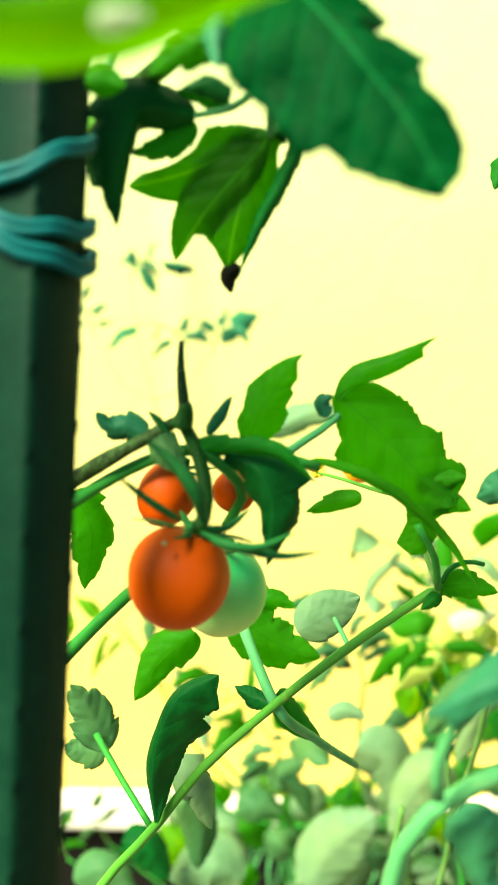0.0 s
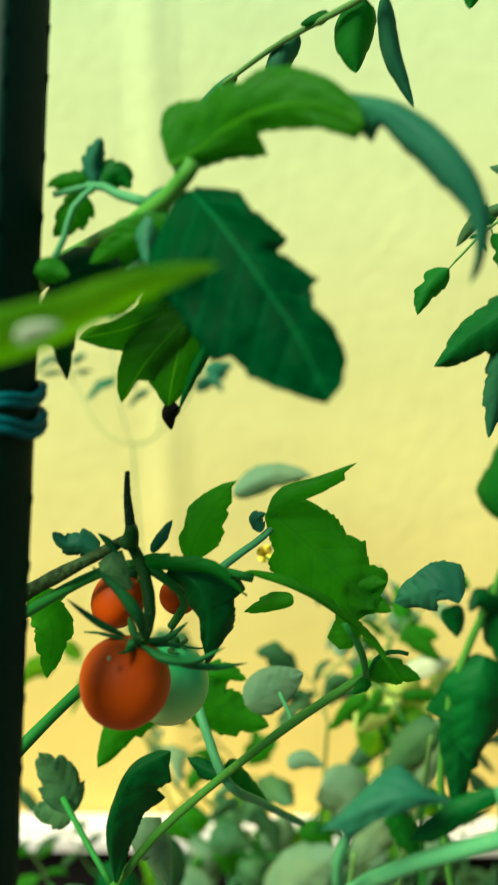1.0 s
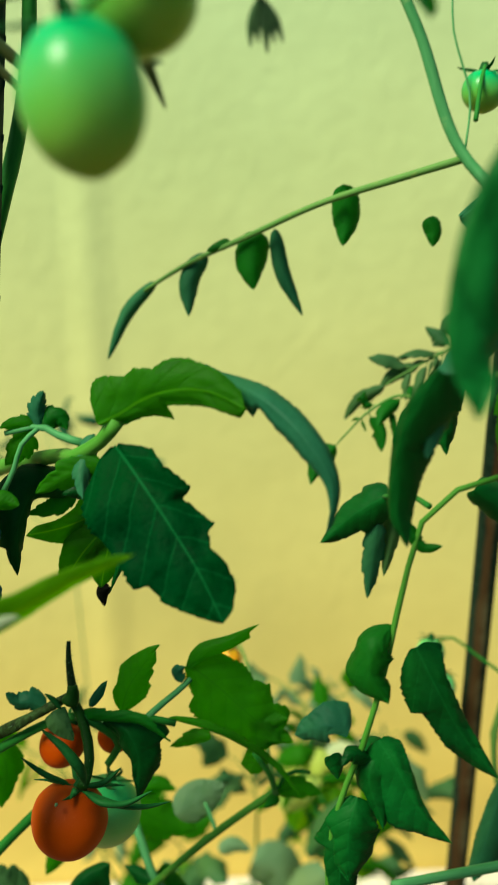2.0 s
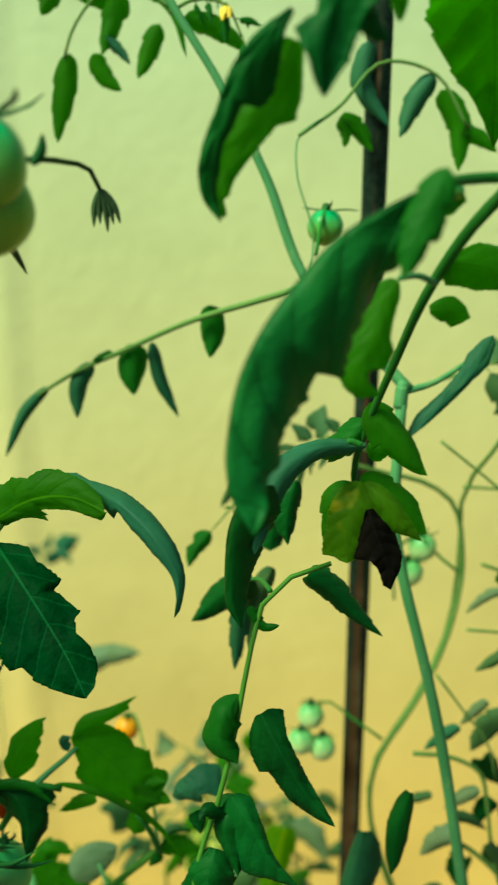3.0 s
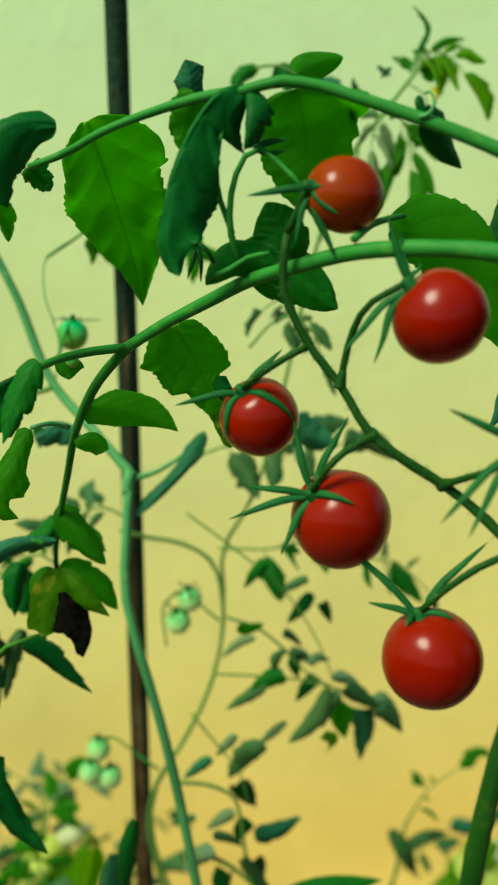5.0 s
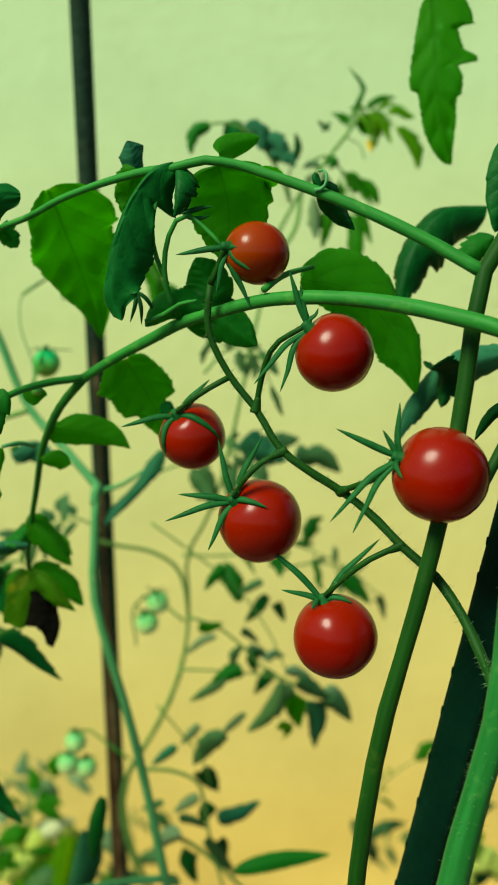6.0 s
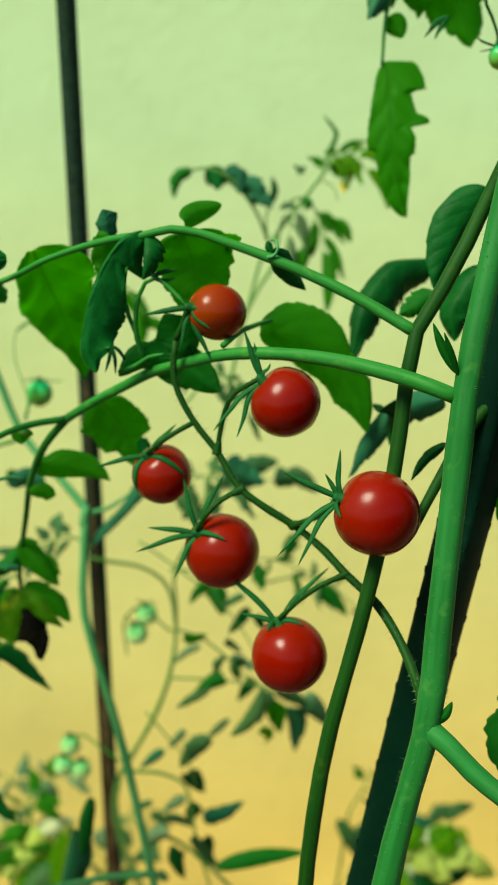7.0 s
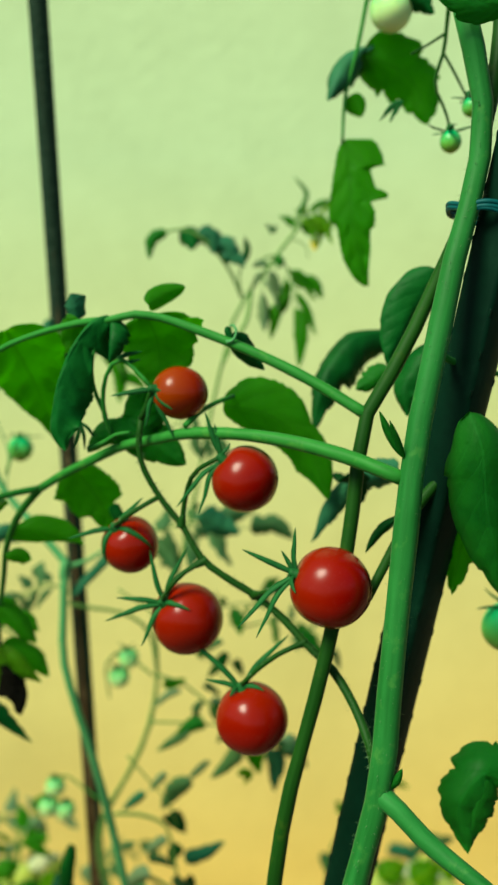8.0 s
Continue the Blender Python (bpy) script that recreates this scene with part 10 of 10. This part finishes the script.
stem(bed_four, "branch", [(-0.1200, 0.8400, 0.7387), (-0.1031, 0.8393, 0.7428), (-0.0886, 0.8353, 0.7869)], 0.0004, 0.0003, STEM_PALE)
compound(bed_four, [(-0.0886, 0.8353, 0.7869), (-0.1074, 0.8314, 0.8059), (-0.1262, 0.8275, 0.8088)], 0.0010, (-0.1, -0.8, 0.5), 0.0251, 2, LEAF_BLUE, 0.58, seed=133)
# bright glare on the near leaf, laid on as a pale blade
leaf(orange_plant, [(-0.0262, 0.1430, 0.9669), (-0.0231, 0.1460, 0.9676), (-0.0194, 0.1490, 0.9685)], (0.67, -0.73, -0.12), 0.0046, GLARE_PALE, teeth=0, rows=12, half=3, name='leaf_spot', label="pale patch painted on the leaf for a bright glare")
leaf(pole_plant, [(0.1008, 0.3600, 1.2135), (0.1002, 0.3580, 1.2109), (0.0995, 0.3570, 1.2085)], (0.20, -0.86, 0.47), 0.0059, PETAL, teeth=0, rows=12, half=2, name='petal')
leaf(pole_plant, [(0.1008, 0.3600, 1.2135), (0.1013, 0.3580, 1.2101), (0.1018, 0.3570, 1.2068)], (-0.06, -0.91, 0.41), 0.0059, PETAL, teeth=0, rows=12, half=2, name='petal')
leaf(pole_plant, [(0.1008, 0.3600, 1.2135), (0.0995, 0.3580, 1.2095), (0.0982, 0.3570, 1.2057)], (0.19, -0.94, 0.30), 0.0059, PETAL, teeth=0, rows=12, half=2, name='petal')
leaf(low_plant, [(0.0110, 0.3930, 0.8199), (0.0097, 0.3900, 0.8229), (0.0083, 0.3880, 0.8251)], (0.73, -0.64, -0.24), 0.0054, PETAL, teeth=0, rows=12, half=2, name='petal')
leaf(low_plant, [(0.0110, 0.3930, 0.8199), (0.0122, 0.3900, 0.8235), (0.0136, 0.3880, 0.8265)], (-0.45, -0.79, -0.42), 0.0054, PETAL, teeth=0, rows=12, half=2, name='petal')
leaf(low_plant, [(0.0110, 0.3930, 0.8199), (0.0126, 0.3900, 0.8204), (0.0145, 0.3880, 0.8204)], (-0.65, -0.39, 0.66), 0.0054, PETAL, teeth=0, rows=12, half=2, name='petal')
leaf(low_plant, [(0.0110, 0.3930, 0.8199), (0.0102, 0.3900, 0.8195), (0.0096, 0.3880, 0.8186)], (0.32, -0.32, 0.89), 0.0054, PETAL, teeth=0, rows=12, half=2, name='petal')
stem(low_plant, "flower_stalk", [(0.0113, 0.3930, 0.8189), (0.0200, 0.3700, 0.8240), (0.0350, 0.3300, 0.8320), (0.0463, 0.3070, 0.8375)], 0.0006, 0.0009, STEM_LIGHT)
compound(pole_plant, [(0.0735, 0.3600, 1.2099), (0.0853, 0.3600, 1.2156), (0.0996, 0.3600, 1.2135), (0.1078, 0.3600, 1.1988)], 0.001, (0.03, -0.99, 0.25), 0.0135, 3, LEAF, 0.5, spread=0.9, seed=61)
leaf(bed_three, [(-0.0145, 0.6000, 0.7757), (0.0085, 0.6000, 0.7887), (0.0399, 0.6000, 0.7891)], (-0.09, -0.93, 0.36), 0.0260, LEAF_PALE, teeth=2)
# highlight on the orange fruit, modelled as a small pale dot
spot = (-0.0347, 0.2475, 0.8465)
link_mesh("skin_spot", *tube_geometry([(spot[0], spot[1] + 0.0012, spot[2]), (spot[0], spot[1], spot[2] + 0.0002), (spot[0], spot[1] - 0.0004, spot[2] + 0.0003)], 0.0007, 0.0003, 4, 10, 0.2)[:2], LEAF_PALE, orange_plant, "small white scar on the fruit skin", spot)
leaf(low_plant, [(0.1168, 0.2600, 1.0043), (0.1123, 0.2580, 0.9929), (0.1125, 0.2580, 0.9770)], (-0.03, -1.00, 0.08), 0.0176, LEAF_DARK, fold=15, teeth=2)
leaf(low_plant, [(0.1119, 0.3100, 0.9505), (0.1056, 0.3100, 0.9369), (0.0995, 0.3100, 0.9096)], (-0.09, -1.00, 0.03), 0.0197, LEAF_MUTED, fold=20, curl=35, teeth=4)
leaf(bed_two, [(0.5579, 0.7800, 0.4087), (0.5641, 0.7800, 0.4318), (0.5784, 0.7900, 0.4460)], (-0.34, -0.84, 0.42), 0.0510, LEAF_LIME, fold=8, curl=25, teeth=2, wavy=0.02)
leaf(bed_two, [(0.5771, 0.7800, 0.4300), (0.5833, 0.7800, 0.4531), (0.5977, 0.7900, 0.4674)], (-0.35, -0.84, 0.42), 0.0510, LEAF_LIME, fold=8, curl=25, teeth=2, wavy=0.02)
leaf(bed_two, [(0.5963, 0.7800, 0.4114), (0.6025, 0.7800, 0.4346), (0.6171, 0.7900, 0.4489)], (-0.36, -0.83, 0.42), 0.0512, LEAF_LIME, fold=8, curl=25, teeth=2, wavy=0.02)
leaf(bed_two, [(0.6118, 0.7800, 0.4293), (0.6179, 0.7800, 0.4525), (0.6326, 0.7900, 0.4669)], (-0.37, -0.83, 0.42), 0.0512, LEAF_LIME, fold=8, curl=25, teeth=2, wavy=0.02)
leaf(bed_two, [(0.5425, 0.7800, 0.3869), (0.5488, 0.7800, 0.4100), (0.5629, 0.7900, 0.4241)], (-0.34, -0.84, 0.41), 0.0510, LEAF_LIME, fold=8, curl=25, teeth=2, wavy=0.02)
leaf(bed_three, [(0.0746, 0.6200, 0.5845), (0.0802, 0.6200, 0.6026), (0.0680, 0.6300, 0.6169)], (0.14, -0.94, 0.32), 0.0415, LEAF_SUNLIT, fold=8, curl=25, teeth=2, wavy=0.02)
leaf(bed_three, [(0.0978, 0.6200, 0.5941), (0.1034, 0.6200, 0.6123), (0.0912, 0.6300, 0.6267)], (0.11, -0.94, 0.31), 0.0416, LEAF_SUNLIT, fold=8, curl=25, teeth=2, wavy=0.02)
leaf(bed_three, [(0.1161, 0.6200, 0.5663), (0.1217, 0.6200, 0.5846), (0.1096, 0.6300, 0.5990)], (0.10, -0.95, 0.31), 0.0419, LEAF_LIME, fold=8, curl=25, teeth=2, wavy=0.02)
leaf(bed_three, [(0.0842, 0.6200, 0.5578), (0.0899, 0.6200, 0.5761), (0.0776, 0.6300, 0.5904)], (0.13, -0.94, 0.31), 0.0417, LEAF_LIME, fold=8, curl=25, teeth=2, wavy=0.02)
# the lobe's shadow is put in by its darker leaf colour
leaf(red_plant, [(0.2056, 0.1680, 1.1035), (0.2082, 0.1680, 1.0976), (0.2121, 0.1680, 1.0922)], (-0.23, -0.97, 0.10), 0.0087, LEAF_DARK, fold=(10, 10), curl=(20, 20), left=((0.09, 0.74), (0.56, 0.82), (0.89, 0.43)), right=((0.16, 1.05), (0.56, 1.15), (0.86, 0.57)), label="dark shadowed lobe curling off the leaf")
leaf(red_plant, [(0.2063, 0.1730, 1.0903), (0.2089, 0.1745, 1.0829), (0.2109, 0.1760, 1.0728)], (-0.23, -0.96, 0.14), 0.0122, LEAF_SICK, fold=(6, 6), curl=(14, 14), left=((0.06, 0.6), (0.34, 1.06), (0.61, 1.02), (0.92, 0.47)), right=((0.17, 0.73), (0.52, 0.75), (0.88, 0.45)))
leaf(bed_two, [(0.4412, 0.4400, 0.6594), (0.4529, 0.4400, 0.6699), (0.4693, 0.4500, 0.6683)], (0.05, -0.73, 0.68), 0.0459, LEAF_SUNLIT, fold=8, curl=14, teeth=4, wavy=0.08)
leaf(bed_two, [(0.4227, 0.4400, 0.6701), (0.4344, 0.4400, 0.6807), (0.4505, 0.4500, 0.6791)], (0.05, -0.74, 0.67), 0.0365, LEAF_SUNLIT, fold=8, curl=25, teeth=3, wavy=0.03)
leaf(bed_two, [(0.4625, 0.4400, 0.6731), (0.4743, 0.4400, 0.6837), (0.4910, 0.4500, 0.6822)], (0.04, -0.74, 0.68), 0.0356, LEAF_LIME, fold=8, curl=14, teeth=4, wavy=0.08)
leaf(bed_two, [(0.4571, 0.4400, 0.6488), (0.4689, 0.4400, 0.6595), (0.4856, 0.4500, 0.6577)], (0.04, -0.73, 0.69), 0.0430, LEAF_SUNLIT, fold=8, curl=14, teeth=4, wavy=0.08)
leaf(bed_two, [(0.4759, 0.4400, 0.6546), (0.4877, 0.4400, 0.6653), (0.5047, 0.4500, 0.6636)], (0.04, -0.72, 0.69), 0.0308, LEAF_SUNLIT, fold=8, curl=25, teeth=3, wavy=0.03)
leaf(bed_two, [(0.4307, 0.4400, 0.6801), (0.4424, 0.4400, 0.6906), (0.4586, 0.4500, 0.6892)], (0.05, -0.75, 0.66), 0.0280, LEAF_LIME, fold=8, curl=14, teeth=4, wavy=0.08)
leaf(bed_two, [(0.5177, 0.7000, 0.5442), (0.5423, 0.7000, 0.5382), (0.5656, 0.7000, 0.5154)], (0.17, -0.94, 0.29), 0.0259, LEAF_BLUE, fold=10, curl=30, teeth=3, wavy=0.04)
leaf(bed_two, [(0.5514, 0.7000, 0.5355), (0.5656, 0.7000, 0.5513), (0.5898, 0.7000, 0.5497)], (-0.20, -0.82, 0.54), 0.0260, LEAF_MUTED, fold=10, curl=30, teeth=3, wavy=0.04)
tomato(low_plant, (0.0328, 0.4500, 0.8021), 0.0073, (0.13, 0.06, 0.99), YELLOW_FRUIT, tall=1.05, sepal=0.008, seed=71, label="tiny yellow-orange tomato")
stem(low_plant, "fruit_stalk", [(0.0338, 0.4505, 0.8090), (0.0360, 0.4450, 0.8140), (0.0450, 0.4000, 0.8120), (0.0521, 0.3200, 0.8008)], 0.0007, 0.0010, STEM_OLIVE)
stem(bed_two, "branch", [(0.4536, 0.4420, 0.6686), (0.4690, 0.4600, 0.6297), (0.4935, 0.5000, 0.5638), (0.4000, 0.5700, 0.5000), (0.3400, 0.6000, 0.4200)], 0.0011, 0.0018, STEM)
stem(bed_two, "branch", [(0.5606, 0.7020, 0.5259), (0.5456, 0.7000, 0.4848), (0.5210, 0.6800, 0.4571), (0.4100, 0.6300, 0.4300), (0.3400, 0.6000, 0.4200)], 0.001, 0.0018, STEM)
# sunlit clumps in the bed, their brightness painted in the leaf colour
leaf(bed_three, [(0.1043, 0.6000, 0.6401), (0.1232, 0.5920, 0.6532), (0.1408, 0.6040, 0.6479)], (-0.2, -0.75, 0.62), 0.0188, GLARE_PALE, fold=6, curl=18, teeth=3, depth=0.22, wavy=0.05, rows=24, half=4)
leaf(bed_three, [(0.0835, 0.6000, 0.6419), (0.1034, 0.5920, 0.6377), (0.1215, 0.6040, 0.6143)], (-0.2, -0.75, 0.62), 0.0254, LEAF_SUNLIT, fold=6, curl=18, teeth=3, depth=0.22, wavy=0.05, rows=24, half=4)
leaf(bed_three, [(0.1150, 0.6100, 0.5982), (0.1263, 0.6020, 0.6240), (0.1362, 0.6140, 0.6306)], (-0.2, -0.75, 0.62), 0.0202, LEAF_SUNLIT, fold=6, curl=18, teeth=3, depth=0.22, wavy=0.05, rows=24, half=4)
leaf(bed_three, [(0.0670, 0.6000, 0.6385), (0.0867, 0.5920, 0.6481), (0.1042, 0.6040, 0.6390)], (-0.2, -0.75, 0.62), 0.0220, LEAF_MID, fold=6, curl=18, teeth=3, depth=0.22, wavy=0.05, rows=24, half=4)
leaf(bed_three, [(0.0676, 0.5900, 0.6032), (0.0870, 0.5820, 0.6231), (0.1040, 0.5940, 0.6237)], (-0.2, -0.75, 0.62), 0.0241, LEAF_SUNLIT, fold=6, curl=18, teeth=3, depth=0.22, wavy=0.05, rows=24, half=4)
leaf(bed_three, [(0.0938, 0.6000, 0.6071), (0.1137, 0.5920, 0.6074), (0.1321, 0.6040, 0.5879)], (-0.2, -0.75, 0.62), 0.0212, LEAF_LIME, fold=6, curl=18, teeth=3, depth=0.22, wavy=0.05, rows=24, half=4)
leaf(bed_three, [(0.1235, 0.6200, 0.6334), (0.1343, 0.6120, 0.6306), (0.1438, 0.6240, 0.6086)], (-0.2, -0.75, 0.62), 0.0148, LEAF_SUNLIT, fold=6, curl=18, teeth=3, depth=0.22, wavy=0.05, rows=24, half=4)
leaf(bed_two, [(0.4616, 0.5000, 0.6363), (0.4818, 0.4920, 0.6486), (0.5098, 0.5040, 0.6409)], (-0.2, -0.75, 0.62), 0.0318, GLARE_PALE, fold=6, curl=18, teeth=3, depth=0.22, wavy=0.05, rows=24, half=4)
leaf(bed_two, [(0.4886, 0.5000, 0.6403), (0.5025, 0.4920, 0.6367), (0.5250, 0.5040, 0.6127)], (-0.2, -0.75, 0.62), 0.0235, GLARE_PALE, fold=6, curl=18, teeth=3, depth=0.22, wavy=0.05, rows=24, half=4)
leaf(bed_two, [(0.4542, 0.4900, 0.6204), (0.4693, 0.4820, 0.6379), (0.4921, 0.4940, 0.6351)], (-0.2, -0.75, 0.62), 0.0262, GLARE_PALE, fold=6, curl=18, teeth=3, depth=0.22, wavy=0.05, rows=24, half=4)
leaf(bed_two, [(0.4842, 0.5100, 0.6488), (0.4978, 0.5020, 0.6523), (0.5196, 0.5140, 0.6359)], (-0.2, -0.75, 0.62), 0.0172, LEAF_SUNLIT, fold=6, curl=18, teeth=3, depth=0.22, wavy=0.05, rows=24, half=4)
leaf(bed_two, [(0.4522, 0.4700, 0.6219), (0.4783, 0.4620, 0.6335), (0.5126, 0.4740, 0.6244)], (-0.2, -0.75, 0.62), 0.0309, LEAF_DARK, fold=6, curl=18, teeth=3, depth=0.22, wavy=0.05, rows=24, half=4)
leaf(bed_two, [(0.4935, 0.5000, 0.6649), (0.5059, 0.4920, 0.6790), (0.5267, 0.5040, 0.6739)], (-0.2, -0.75, 0.62), 0.0138, LEAF_MUTED, fold=6, curl=18, teeth=3, depth=0.22, wavy=0.05, rows=24, half=4)
leaf(bed_two, [(0.5056, 0.5000, 0.6195), (0.5237, 0.4920, 0.6177), (0.5509, 0.5040, 0.5949)], (-0.2, -0.75, 0.62), 0.0269, LEAF_SUNLIT, fold=6, curl=18, teeth=3, depth=0.22, wavy=0.05, rows=24, half=4)
leaf(bed_two, [(0.4125, 0.5500, 0.6262), (0.4319, 0.5420, 0.6404), (0.4574, 0.5540, 0.6350)], (-0.2, -0.75, 0.62), 0.0144, LEAF_MUTED, fold=6, curl=18, teeth=3, depth=0.22, wavy=0.05, rows=24, half=4)
leaf(bed_two, [(0.4012, 0.5500, 0.6472), (0.4118, 0.5420, 0.6308), (0.4281, 0.5540, 0.5941)], (-0.2, -0.75, 0.62), 0.0188, LEAF_MUTED, fold=6, curl=18, teeth=3, depth=0.22, wavy=0.05, rows=24, half=4)
